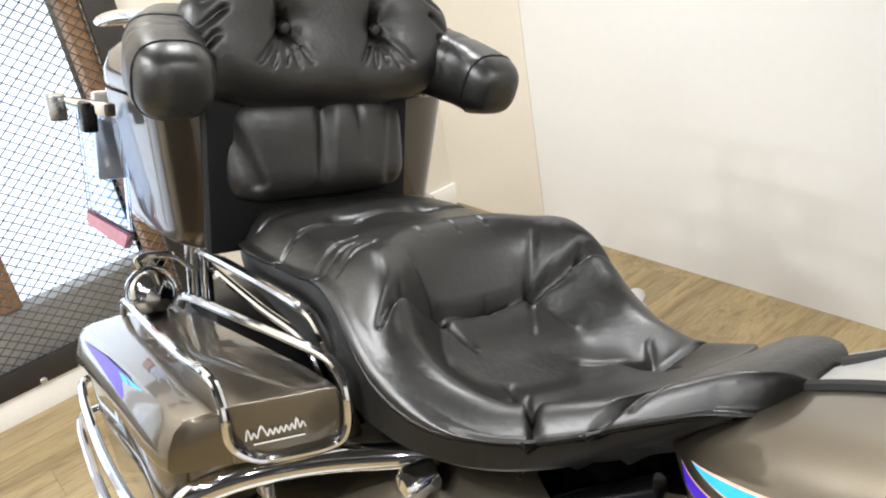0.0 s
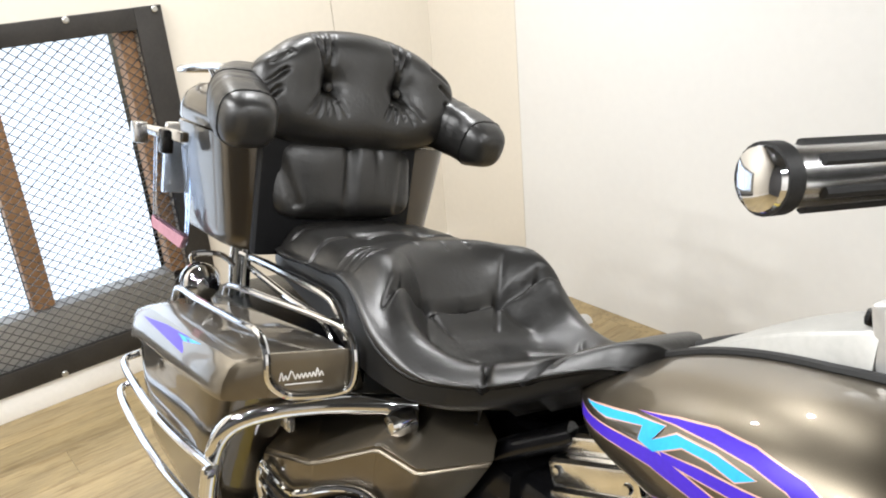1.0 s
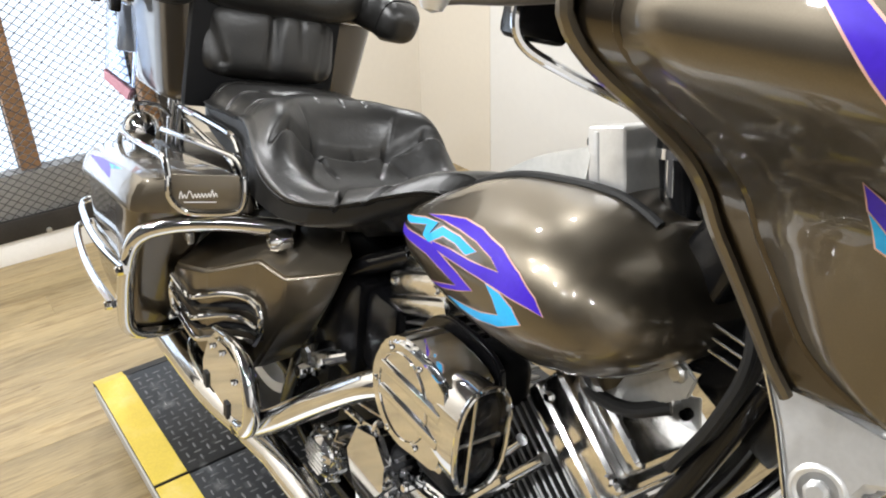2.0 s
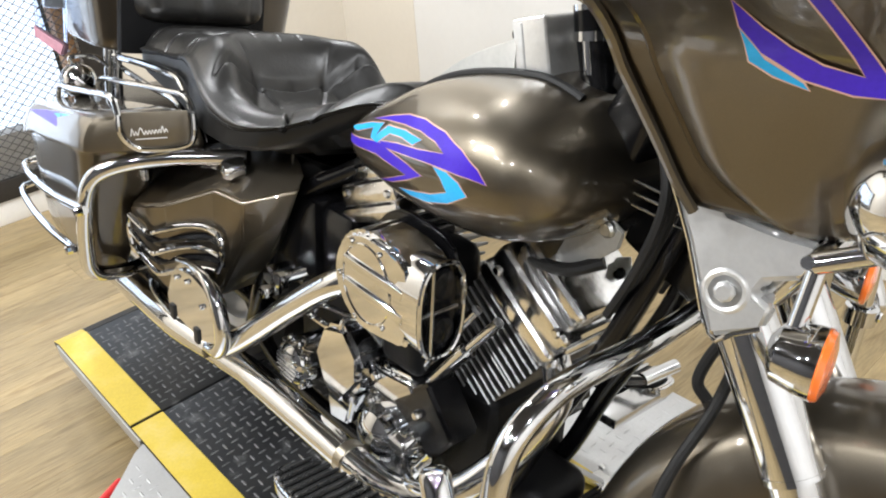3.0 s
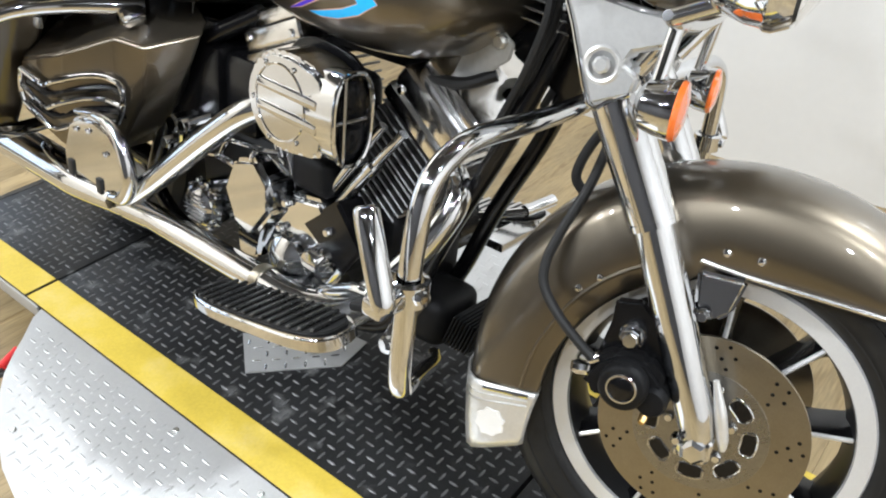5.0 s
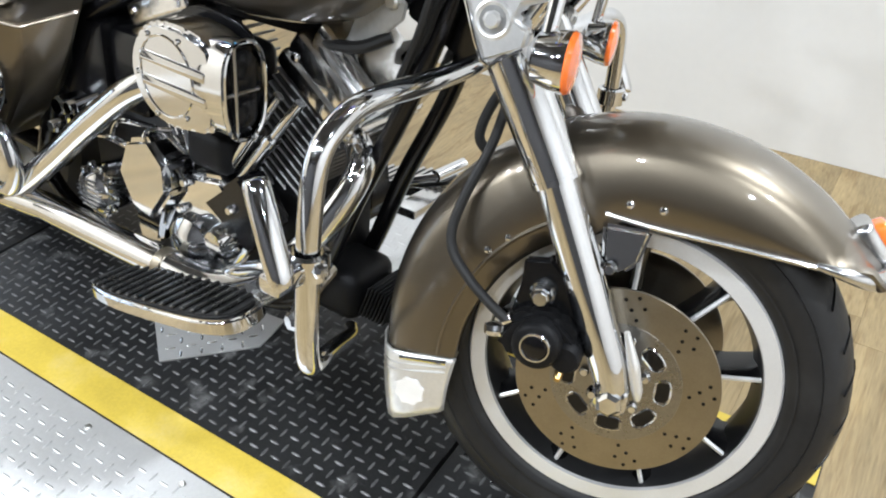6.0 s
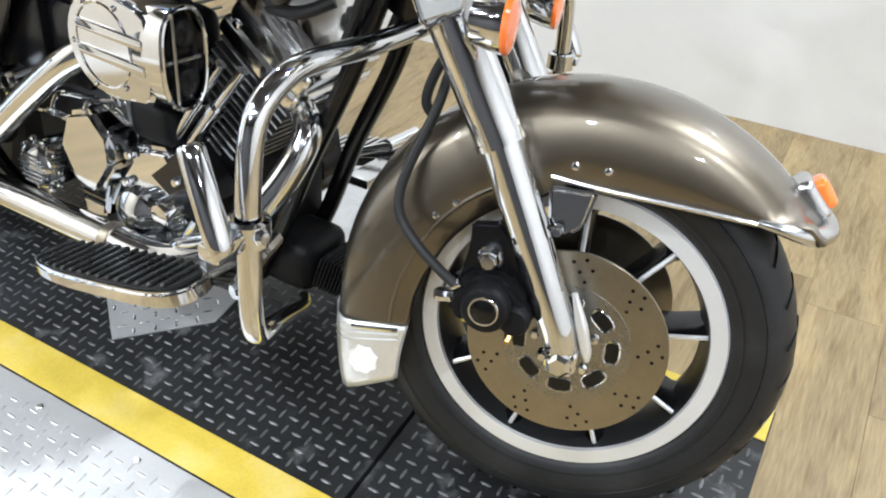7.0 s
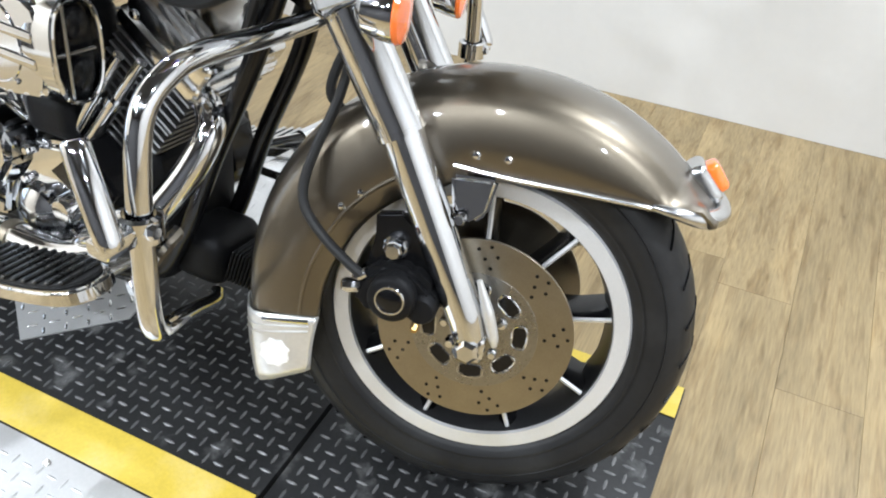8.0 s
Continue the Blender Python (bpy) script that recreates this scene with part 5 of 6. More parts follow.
for z in (0.660, 0.622):
    part("face_bar", block((0.140, 0.008, 0.016), (0.926, -0.2555, z), 0.0035, 3, pose(0, 0, 0, 0, 3, 0)), CHROME, ac)
for k in range(5):
    a = radians(60 + 62 * k)
    part("face_screw", bolt_head((0.908 + 0.065 * math.cos(a), -0.255, 0.638 + 0.069 * math.sin(a)), (0, -1, 0), 0.0045, 0.004), CHROME, ac)
part("backing_plate", plate([(0.93 + (x - 0.94) * 1.05, 0.648 + (z - 0.645) * 1.06) for x, z in out], 0.012, 0.003, "XZ", -0.170), BLACK, ac, "black backing plate")

# ---- steering head parts ahead of the tank ----
part("stem_cover", block((0.075, 0.13, 0.17), (1.175, 0.01, 0.915), 0.02, 4, pose(0, 0, 0, 0, 24, 0)), BLACK, bike, "black steering head cover")
part("fork_lock", join(rod((1.078, -0.012, 1.000), (1.070, -0.012, 1.040), 0.027, 28), rod((1.076, -0.012, 1.040), (1.075, -0.012, 1.045), 0.020, 24)), BLACK, bike, "black fork lock body")
part("lock_ring", join(rod((1.0785, -0.012, 0.996), (1.0765, -0.012, 1.008), 0.028, 28), rod((1.0715, -0.012, 1.034), (1.0700, -0.012, 1.041), 0.028, 28), rod((1.092, -0.030, 0.955), (1.082, -0.030, 1.000), 0.009, 16)), CHROME, bike, "chrome lock rings and pin")
part("lock_sleeve", rod((1.115, -0.012, 0.88), (1.079, -0.012, 0.998), 0.025, 24), BLACK, bike, "black lock sleeve")
part("stem_strip", block((0.012, 0.03, 0.12), (1.125, 0.03, 0.975), 0.003, 2, pose(0, 0, 0, 0, -20, 0)), SILVER, bike, "bright steering head strip")
part("wiring_box", block((0.05, 0.09, 0.10), (1.165, 0.01, 0.985), 0.012, 4, pose(0, 0, 0, 0, 20, 0)), BLACK, bike, "black wiring box")

# ---- small things under the tank ----
tab = part("mount_tab", plate([(1.09, 0.70), (1.12, 0.765), (1.175, 0.79), (1.20, 0.775), (1.195, 0.75), (1.15, 0.712), (1.10, 0.69)], 0.006, 0.002, "XZ", -0.06), TAB_M, bike, "grey metal engine mount tab")
part("mount_bolt", bolt_head((1.177, -0.062, 0.774), (0, -1, 0), 0.012, 0.008), BOLT_M, tab)
part("fuel_hose", tube([(1.05, -0.07, 0.70), (1.08, -0.08, 0.695), (1.13, -0.075, 0.70), (1.17, -0.05, 0.72)], 0.010, 10), RUBBER, bike, "black fuel hose")
part("hose_clamp", rod((1.048, -0.069, 0.70), (1.062, -0.073, 0.698), 0.012), CHROME, bike)
part("horn_bracket", plate([(1.11, 0.62), (1.13, 0.69), (1.155, 0.70), (1.165, 0.66), (1.14, 0.61)], 0.005, 0.0015, "XZ", 0.03), SILVER, bike, "bright bracket plate")
part("bracket_hole", bolt_head((1.145, 0.028, 0.672), (0, -1, 0), 0.008, 0.003), BLACK, bike)
for k in range(3):
    part("neck_fin", block((0.085, 0.11, 0.004), (1.232 + 0.005 * k, 0.0, 0.842 - 0.016 * k), 0.0015, 1, pose(0, 0, 0, 0, 6, 0)), CHROME_DULL, bike, "bright voltage regulator fin")
for y in (-0.07, -0.05, 0.05):
    part("control_cable", tube([(1.22, y, 0.96), (1.27, y - 0.02, 0.86), (1.25, y - 0.02, 0.76), (1.20, y, 0.66)], 0.007, 8), RUBBER, bike, "black control cable")

# ---- rider footboards ----
for s in (-1, 1):
    out = []
    for k in range(40):
        t = 2 * math.pi * k / 40
        c, sn = math.cos(t), math.sin(t)
        r = 0.062 * (0.86 + 0.14 * c)
        out.append((0.985 + 0.185 * math.copysign(abs(c) ** 0.62, c), r * math.copysign(abs(sn) ** 0.7, sn)))
    tilt = Matrix.Translation((0.990 if s < 0 else 0.925, s * (0.348 if s < 0 else 0.295), 0.338 if s < 0 else 0.305)) @ pose(0, 0, 0, 0, -13.5, 0) @ Matrix.Translation((-0.985, 0, 0))
    base = plate(out, 0.024, 0.006, "XY", 0.0, 3)
    base.transform(tilt)
    fb = part("footboard", base, CHROME, bike, "chrome rider footboard with black rubber ribs")
    pad = plate([(0.985 + (x - 0.985) * 0.93, y * 0.86) for x, y in out], 0.006, 0.002, "XY", 0.005)
    pad.transform(tilt)
    padob = part("rubber_mat", pad, RUBBER, fb, "black rubber mat")
    for k in range(15):
        x = 0.835 + 0.0215 * k
        half = max(0.012, 0.046 * math.sqrt(max(0.05, 1 - ((x - 0.985) / 0.185) ** 4)))
        rib = block((0.0085, 2 * half, 0.006), (x, 0, 0.0075), 0.002, 1)
        rib.transform(tilt)
        part("rubber_rib", rib, RIB_M if s < 0 else CHROME_DULL, fb)
    for bx, bz in ((0.92, 0.285), (1.08, 0.325)):
        part("board_bracket", block((0.05, 0.16, 0.02), (bx, s * 0.22, bz), 0.004), CHROME_DULL, fb, "bright footboard bracket")
part("brake_pedal", tube([(0.93, -0.19, 0.30), (1.02, -0.25, 0.345), (1.10, -0.265, 0.39), (1.14, -0.27, 0.40)], [0.010, 0.010, 0.012, 0.008], 12), CHROME, bike, "chrome rear brake lever")
part("pedal_pad", block((0.07, 0.05, 0.014), (1.17, -0.285, 0.405), 0.005, 2, pose(0, 0, 0, 0, -20, 0)), RUBBER, bike)
part("shift_lever", join(tube([(0.88, 0.16, 0.30), (1.0, 0.20, 0.34), (1.088, 0.24, 0.372)], 0.009, 12), rod((1.085, 0.235, 0.372), (1.10, 0.315, 0.380), 0.013)), CHROME, bike, "chrome shift lever with rubber peg")
part("side_stand", join(tube([(0.98, 0.10, 0.20), (0.99, 0.20, 0.12), (1.0, 0.28, 0.052)], 0.012, 12), block((0.06, 0.05, 0.008), (1.0, 0.29, 0.049), 0.003)), CHROME_DULL, bike, "side stand resting on the deck")
cooler = part("oil_cooler", block((0.060, 0.085, 0.055), (1.165, 0.0, 0.236), 0.008, 2, pose(0, 0, 0, 0, 18, 0)), BLACK_MATT, bike, "black finned oil cooler")
for k in range(8):
    part("cooler_fin", block((0.004, 0.105, 0.070), (1.138 + 0.0075 * k, 0.0, 0.236), 0.001, 1, pose(0, 0, 0, 0, 18, 0)), BLACK_MATT, cooler)
part("lower_cover", block((0.12, 0.13, 0.10), (1.07, -0.005, 0.235), 0.035, 4), BLACK_MATT, bike)

# ---- engine guard and highway pegs ----
for s in (-1, 1):
    g = part("engine_guard", tube([(1.315, s * 0.03, 0.712), (1.325, s * 0.10, 0.716), (1.335, s * 0.20, 0.722), (1.342, s * 0.31, 0.730), (1.345, s * 0.365, 0.722), (1.345, s * 0.405, 0.690), (1.345, s * 0.42, 0.62), (1.345, s * 0.424, 0.52), (1.343, s * 0.422, 0.44),
                                   (1.335, s * 0.405, 0.405), (1.31, s * 0.36, 0.375), (1.25, s * 0.26, 0.31), (1.18, s * 0.14, 0.23), (1.14, s * 0.09, 0.20)], 0.0145, 16), CHROME, bike, "chrome engine guard bar")
    part("guard_clamp", join(lathe([(0.019, -0.016), (0.026, -0.014), (0.026, 0.014), (0.019, 0.016)], 20, "Z", (1.345, s * 0.424, 0.565), True), block((0.03, 0.07, 0.022), (1.346, s * 0.452, 0.563), 0.006, 2)), CHROME, g, "chrome peg clamp")
    part("clamp_bolt", bolt_head((1.368, s * 0.43, 0.568), (1, 0, 0), 0.010, 0.008), CHROME, g)
    peg = part("highway_peg", tube([(1.354, s * 0.472, 0.562), (1.350, s * 0.472, 0.572), (1.325, s * 0.466, 0.625), (1.304, s * 0.458, 0.660), (1.301, s * 0.457, 0.666)], [0.013, 0.0158, 0.0158, 0.0158, 0.011], 20, 3), CHROME, g, "chrome highway peg")
    part("peg_fold", tube([(1.30, s * 0.40, 0.45), (1.29, s * 0.36, 0.47), (1.27, s * 0.30, 0.47)], 0.012, 10), CHROME, g)
    part("guard_nut", bolt_head((1.30, s * 0.398, 0.452), (-0.3, s, 0), 0.013, 0.010), CHROME, g)

# ---- front wheel ----
FW = (AX, 0, AZ)
wheel = part("front_wheel", lathe([(0.196, -0.038), (0.199, -0.050), (0.222, -0.055), (0.226, -0.050), (0.222, -0.035), (0.205, -0.02), (0.203, 0.02), (0.222, 0.035), (0.226, 0.050), (0.222, 0.055), (0.199, 0.050), (0.196, 0.038), (0.188, 0.0)], 96, "Y", FW, True),
             BARREL, bike, "cast front wheel with a machined silver rim", turn=FRONT, smooth=30)
for sg in (-1, 1):
    part("rim_lip", lathe([(0.200, sg * 0.0505), (0.2015, sg * 0.0565), (0.224, sg * 0.0570), (0.2275, sg * 0.0515)], 96, "Y", FW, True), RIM, wheel, "machined silver rim lip", turn=FRONT, smooth=30)
part("tyre", lathe([(0.220, -0.048), (0.236, -0.058), (0.262, -0.066), (0.285, -0.065), (0.303, -0.052), (0.315, -0.028), (0.318, 0.0), (0.315, 0.028), (0.303, 0.052), (0.285, 0.065), (0.262, 0.066), (0.236, 0.058), (0.220, 0.048)], 96, "Y", FW, True),
     TYRE, wheel, "black road tyre", turn=FRONT, smooth=60)
for rr in (0.2745, 0.242):
    part("tyre_rib", lathe([(rr - 0.0012, -0.0645), (rr, -0.0675 if rr > 0.26 else -0.063), (rr + 0.0012, -0.0645)], 96, "Y", FW, True), TYRE, wheel, turn=FRONT)
grooves = []
for k in range(30):
    a = 2 * math.pi * k / 30
    pts = []
    for j in range(5):
        f = j / 4
        y = -0.058 + 0.05 * f
        r = 0.3005 + 0.0165 * math.sin(f * math.pi / 2) + 0.0005
        b = a + 0.10 * f
        pts.append((AX + r * math.cos(b), y, AZ + r * math.sin(b)))
    grooves.append(tube(pts, 0.0018, 4, 2))
for groove in grooves:
    part("tyre_groove", groove, BLACK, wheel, turn=FRONT)
part("hub", lathe([(0.0, -0.075), (0.05, -0.074), (0.055, -0.06), (0.055, 0.06), (0.05, 0.074), (0.0, 0.075)], 40, "Y", FW), BLACK, wheel, "black wheel hub", turn=FRONT)
NSP = 9
for k in range(NSP):
    a = 2 * math.pi * (k + 0.32) / NSP
    c, s_ = math.cos(a), math.sin(a)
    rings = []
    for r, hw in ((0.045, 0.018), (0.09, 0.010), (0.15, 0.008), (0.185, 0.011), (0.203, 0.020)):
        p = Vector((AX + r * c, 0, AZ + r * s_))
        t = Vector((-s_, 0, c))
        rings.append([p - t * hw + Vector((0, -0.026, 0)), p - t * hw * 0.35 + Vector((0, -0.040, 0)), p + t * hw * 0.35 + Vector((0, -0.040, 0)), p + t * hw + Vector((0, -0.026, 0)), p + t * hw + Vector((0, 0.026, 0)), p - t * hw + Vector((0, 0.026, 0))])
    part("spoke", skin(rings), BLACK, wheel, "black cast spoke", turn=FRONT, smooth=25)
    e0, e1 = Vector((AX + 0.10 * c, -0.0405, AZ + 0.10 * s_)), Vector((AX + 0.200 * c, -0.0405, AZ + 0.200 * s_))
    part("spoke_face", rod(e0, e1, 0.0038, 6), RIM, wheel, "bright machined spoke edge", turn=FRONT)


def brake_disc(side):
    """Disc with slots and cross-drilled holes."""
    bm = bmesh.new()
    y = side * 0.0825
    outer, inner, seg = 0.146, 0.030, 120
    prof = [(inner, -0.0028), (outer - 0.0006, -0.0028), (outer, -0.0022), (outer, 0.0022), (outer - 0.0006, 0.0028), (inner, 0.0028)]
    disc = part("brake_disc", lathe([(r, h) for r, h in prof], seg, "Y", (AX, y, AZ), True), DISC, wheel, "drilled steel brake disc", turn=FRONT, smooth=30)
    part("disc_carrier", lathe([(0.03, side * 0.0032), (0.094, side * 0.0032), (0.096, side * 0.001)], 64, "Y", (AX, y, AZ)), CARRIER, disc, "polished disc carrier", turn=FRONT)
    for k in range(8):
        a = 2 * math.pi * (k + 0.1) / 8
        arc = [(AX + 0.068 * math.cos(a + d), y + side * 0.0036, AZ + 0.068 * math.sin(a + d)) for d in (-0.24, -0.12, 0.0, 0.12, 0.24)]
        # a flat dark slot with round ends and a bright lip
        part("slot", skin([[Vector(p) + Vector((math.cos(a) * 0.0095 * q, 0, math.sin(a) * 0.0095 * q)) for q in ((-w), w)] for p, w in zip([arc[0]] + arc + [arc[-1]], (0.45, 0.8, 1, 1, 1, 0.8, 0.45))], closed=False), BLACK, disc,
             "dark slot", turn=FRONT, smooth=0)
        lip = []
        for q in range(25):
            t = 2 * math.pi * q / 24
            da = 0.28 * math.copysign(abs(math.cos(t)) ** 0.6, math.cos(t))
            rr = 0.068 + 0.0112 * math.copysign(abs(math.sin(t)) ** 0.7, math.sin(t))
            lip.append((AX + rr * math.cos(a + da), y + side * 0.0034, AZ + rr * math.sin(a + da)))
        part("slot_lip", tube(lip, 0.0012, 5, 1), CHROME, disc, turn=FRONT)
    for k in range(9):
        a0 = 2 * math.pi * k / 9 + 0.1
        for r, da in ((0.104, 0.0), (0.117, 0.09), (0.131, 0.17), (0.124, -0.05), (0.137, 0.04)):
            a = a0 + da
            part("drill_hole", lathe([(0.0, side * 0.0033), (0.0027, side * 0.0033), (0.0029, side * 0.0030)], 12, "Y", (AX + r * math.cos(a), y, AZ + r * math.sin(a))), BLACK, disc, turn=FRONT)
    for k in range(5):
        a = 2 * math.pi * k / 5 + 0.5
        part("disc_bolt", bolt_head((AX + 0.045 * math.cos(a), y + side * 0.006, AZ + 0.045 * math.sin(a)), (0, side, 0), 0.0075, 0.006), CHROME, disc, turn=FRONT)
    return disc


brake_disc(-1)
brake_disc(1)
part("axle", join(rod((AX, -0.152, AZ), (AX, 0.152, AZ), 0.0125, 20), tube([(AX, -0.155, AZ), (AX, -0.150, AZ), (AX, -0.134, AZ)], [0.013, 0.019, 0.019], 6, 1)), CHROME, wheel, "chrome axle with nut", turn=FRONT)

# ---- fork ----
for s in (-1, 1):
    y = s * 0.125
    leg = part("fork_leg", tube([(1.366, y, 0.768), (1.460, y, 0.612), (1.463, y, 0.607), (1.466, y, 0.602), (1.585, y, 0.365), (1.597, y, 0.322)], [0.034, 0.034, 0.0345, 0.0295, 0.027, 0.022], 28, 2), CHROME, bike, "chrome telescopic fork leg", turn=FRONT)
    part("fork_rib", tube([(1.600, y + s * 0.006, 0.42), (1.618, y + s * 0.004, 0.375), (1.632, y, 0.335), (1.636, y, 0.32)], [0.004, 0.009, 0.008, 0.004], 12), SILVER, leg, "bright fork slider rib", turn=FRONT)
    part("axle_clamp", block((0.046, 0.034, 0.044), (1.601, y, 0.314), 0.012, 3), CHROME, leg, turn=FRONT)
    part("clamp_bolt", bolt_head((1.575, y - 0.022 * -s, 0.325), (0, s, 0), 0.0075, 0.008), CHROME, leg, turn=FRONT)
    part("fork_cover", plate([(1.262, 0.918), (1.312, 0.829), (1.354, 0.735), (1.404, 0.759), (1.408, 0.784), (1.388, 0.794), (1.394, 0.809), (1.428, 0.822), (1.438, 0.843), (1.448, 0.860), (1.391, 0.862), (1.347, 0.868), (1.318, 0.900), (1.285, 0.925)], s * -0.03, 0.006, "XZ", s * 0.168, 3), SILVER, leg,
         "bright metal fork cover panel", turn=FRONT)
    part("cover_bolt", bolt_head((1.360, s * 0.170, 0.789), (0, s, 0), 0.011, 0.006), SILVER, leg, turn=FRONT)
    part("cover_boss", lathe([(0.017, s * 0.0005), (0.0185, s * 0.002), (0.021, s * 0.0025), (0.024, s * 0.001), (0.025, 0.0)], 32, "Y", (1.360, s * 0.1675, 0.789)), SILVER, leg, turn=FRONT)
    part("cover_rim", tube([(1.270, s * 0.168, 0.908), (1.313, s * 0.168, 0.830), (1.354, s * 0.168, 0.739), (1.378, s * 0.168, 0.748), (1.402, s * 0.168, 0.762)], 0.0028, 8, 3), CHROME, leg, "bright rolled edge", turn=FRONT)
part("triple_clamp", join(block((0.09, 0.30, 0.035), (1.352, 0, 0.80), 0.012, 2, pose(0, 0, 0, 0, 26, 0)), block((0.09, 0.30, 0.035), (1.272, 0, 0.965), 0.012, 2, pose(0, 0, 0, 0, 26, 0)), rod((1.30, -0.12, 0.90), (1.36, -0.12, 0.78), 0.028), rod((1.30, 0.12, 0.90), (1.36, 0.12, 0.78), 0.028)),
     BLACK, bike, "black fork clamps", turn=FRONT)

# ---- front fender ----
def fender_inner(a):
    if a < 98:
        return min(0.352, 0.243 / max(0.05, math.sin(radians(a))))
    return float(np.interp(a, (98, 108, 160, 185, 208), (0.246, 0.226, 0.224, 0.234, 0.252)))


rings = []
for k in range(81):
    a = 39.5 + (207 - 39.5) * k / 80
    f = (a - 36.5) / (207 - 36.5)
    ri = fender_inner(a)
    grow = 0.012 * max(0, (52 - a) / 15) ** 2 + 0.02 * max(0, (a - 185) / 22) ** 1.5
    prof = [(0.090, ri), (0.095, ri + 0.006), (0.096, min(0.325, ri + 0.5 * (0.33 - ri) + 0.001) if ri < 0.32 else ri + 0.008), (0.092, max(0.332, ri + 0.010)), (0.080, max(0.347, ri + 0.012)), (0.060, 0.359), (0.035, 0.367), (0.012, 0.3705)]
    c, s_ = math.cos(radians(a)), math.sin(radians(a))
    pts = [(-y, r + grow) for y, r in prof] + [(y, r + grow) for y, r in reversed(prof)]
    rings.append([(AX + r * c, y, AZ + r * s_) for y, r in pts])
fender = part("front_fender", skin(rings, closed=False), PAINT, bike, "bronze full front fender", turn=FRONT, smooth=60, solid=0.003)
for s in (-1, 1):
    part("fender_trim", tube([(1.535, s * 0.0965, 0.563), (1.60, s * 0.0965, 0.5595), (1.70, s * 0.0965, 0.5595), (1.80, s * 0.0965, 0.559), (1.86, s * 0.088, 0.556), (1.89, s * 0.065, 0.553), (1.905, s * 0.03, 0.552), (1.908, 0, 0.552)], 0.0042, 8), CHROME_DULL, fender,
         "bright fender edge trim", turn=FRONT)
    for x, z in ((1.563, 0.582), (1.606, 0.584), (1.412, 0.495), (1.386, 0.470)):
        part("rivet", lathe([(0.0, s * 0.0045), (0.004, s * 0.0035), (0.0065, 0.0)], 14, "Y", (x, s * 0.0965, z)), CHROME, fender, turn=FRONT)
    part("fender_bracket", plate([(1.535, 0.552), (1.60, 0.556), (1.592, 0.505), (1.575, 0.488), (1.545, 0.492)], s * -0.02, 0.006, "XZ", s * 0.108, 3), CHROME, fender, "chrome fender bracket", turn=FRONT)
    part("bracket_bolt", bolt_head((1.558, s * 0.118, 0.497), (0, s, 0), 0.009, 0.008), CHROME, fender, turn=FRONT)
for s in (-1, 1):
    part("fender_bead", tube([(AX + (fender_inner(a) + 0.030) * math.cos(radians(a)), s * 0.0962, AZ + (fender_inner(a) + 0.030) * math.sin(radians(a))) for a in (112, 120, 130, 140, 150, 160, 170, 180, 187)], 0.0035, 8, 3), PAINT, fender, turn=FRONT)
tip = part("fender_tip_light", block((0.062, 0.060, 0.030), (1.868, 0, 0.580), 0.014, 4, pose(0, 0, 0, 0, 46, 0)), CHROME_DULL, bike, "bright fender tip lamp", turn=FRONT, smooth=60)
part("lens", block((0.044, 0.040, 0.026), (1.881, 0, 0.590), 0.012, 4, pose(0, 0, 0, 0, 50, 0)), ORANGE, tip, "orange lens", turn=FRONT, smooth=60)
part("tip_trim", tube([(1.80, -0.0965, 0.561), (1.835, -0.096, 0.558), (1.87, -0.080, 0.552), (1.893, -0.045, 0.549), (1.900, 0, 0.548), (1.893, 0.045, 0.549), (1.87, 0.080, 0.552), (1.835, 0.096, 0.558), (1.80, 0.0965, 0.561)], [0.005, 0.009, 0.013, 0.014, 0.014, 0.014, 0.013, 0.009, 0.005], 12), CHROME_DULL, tip, "bright lower trim", turn=FRONT)
# rear skirt end plate
rings = []
for k in range(9):
    a = 188 + 20 * k / 8
    c, s_ = math.cos(radians(a)), math.sin(radians(a))
    ri = fender_inner(a)
    prof = [(0.094, ri - 0.001), (0.099, ri + 0.006), (0.100, 0.318), (0.095, 0.340), (0.078, 0.356), (0.040, 0.372), (0.0, 0.377)]
    grow = 0.02 * max(0, (a - 185) / 22) ** 1.5
    pts = [(-y, r + grow) for y, r in prof] + [(y, r + grow) for y, r in reversed(prof[:-1])]
    rings.append([(AX + r * c, y, AZ + r * s_) for y, r in pts])
flap = part("fender_end_plate", skin(rings, closed=False), SILVER, bike, "bright metal fender end plate", turn=FRONT, smooth=50, solid=0.004)
part("end_plate_rib", tube([(AX + r * math.cos(radians(189.5)), -0.1005, AZ + r * math.sin(radians(189.5))) for r in (0.25, 0.28, 0.31, 0.325)], 0.004, 8), CHROME, flap, turn=FRONT)
for a in (191.5, 193.5):
    part("end_plate_rib", tube([(AX + (r + 0.02 * max(0, (a - 185) / 22) ** 1.5) * math.cos(radians(a)), y, AZ + (r + 0.02 * max(0, (a - 185) / 22) ** 1.5) * math.sin(radians(a))) for y, r in ((-0.1005, 0.248), (-0.1012, 0.28), (-0.1008, 0.318), (-0.096, 0.341), (-0.079, 0.357))], 0.0022, 8), SILVER, flap, turn=FRONT)
part("round_badge", plate([(1.303 + 0.026 * math.cos(2 * math.pi * k / 16) * (1 if k % 2 else 0.84), 0.207 + 0.026 * math.sin(2 * math.pi * k / 16) * (1 if k % 2 else 0.84)) for k in range(16)], 0.004, 0.001, "XZ", -0.1045), SKIRTING, flap, "pale scalloped badge", turn=FRONT)

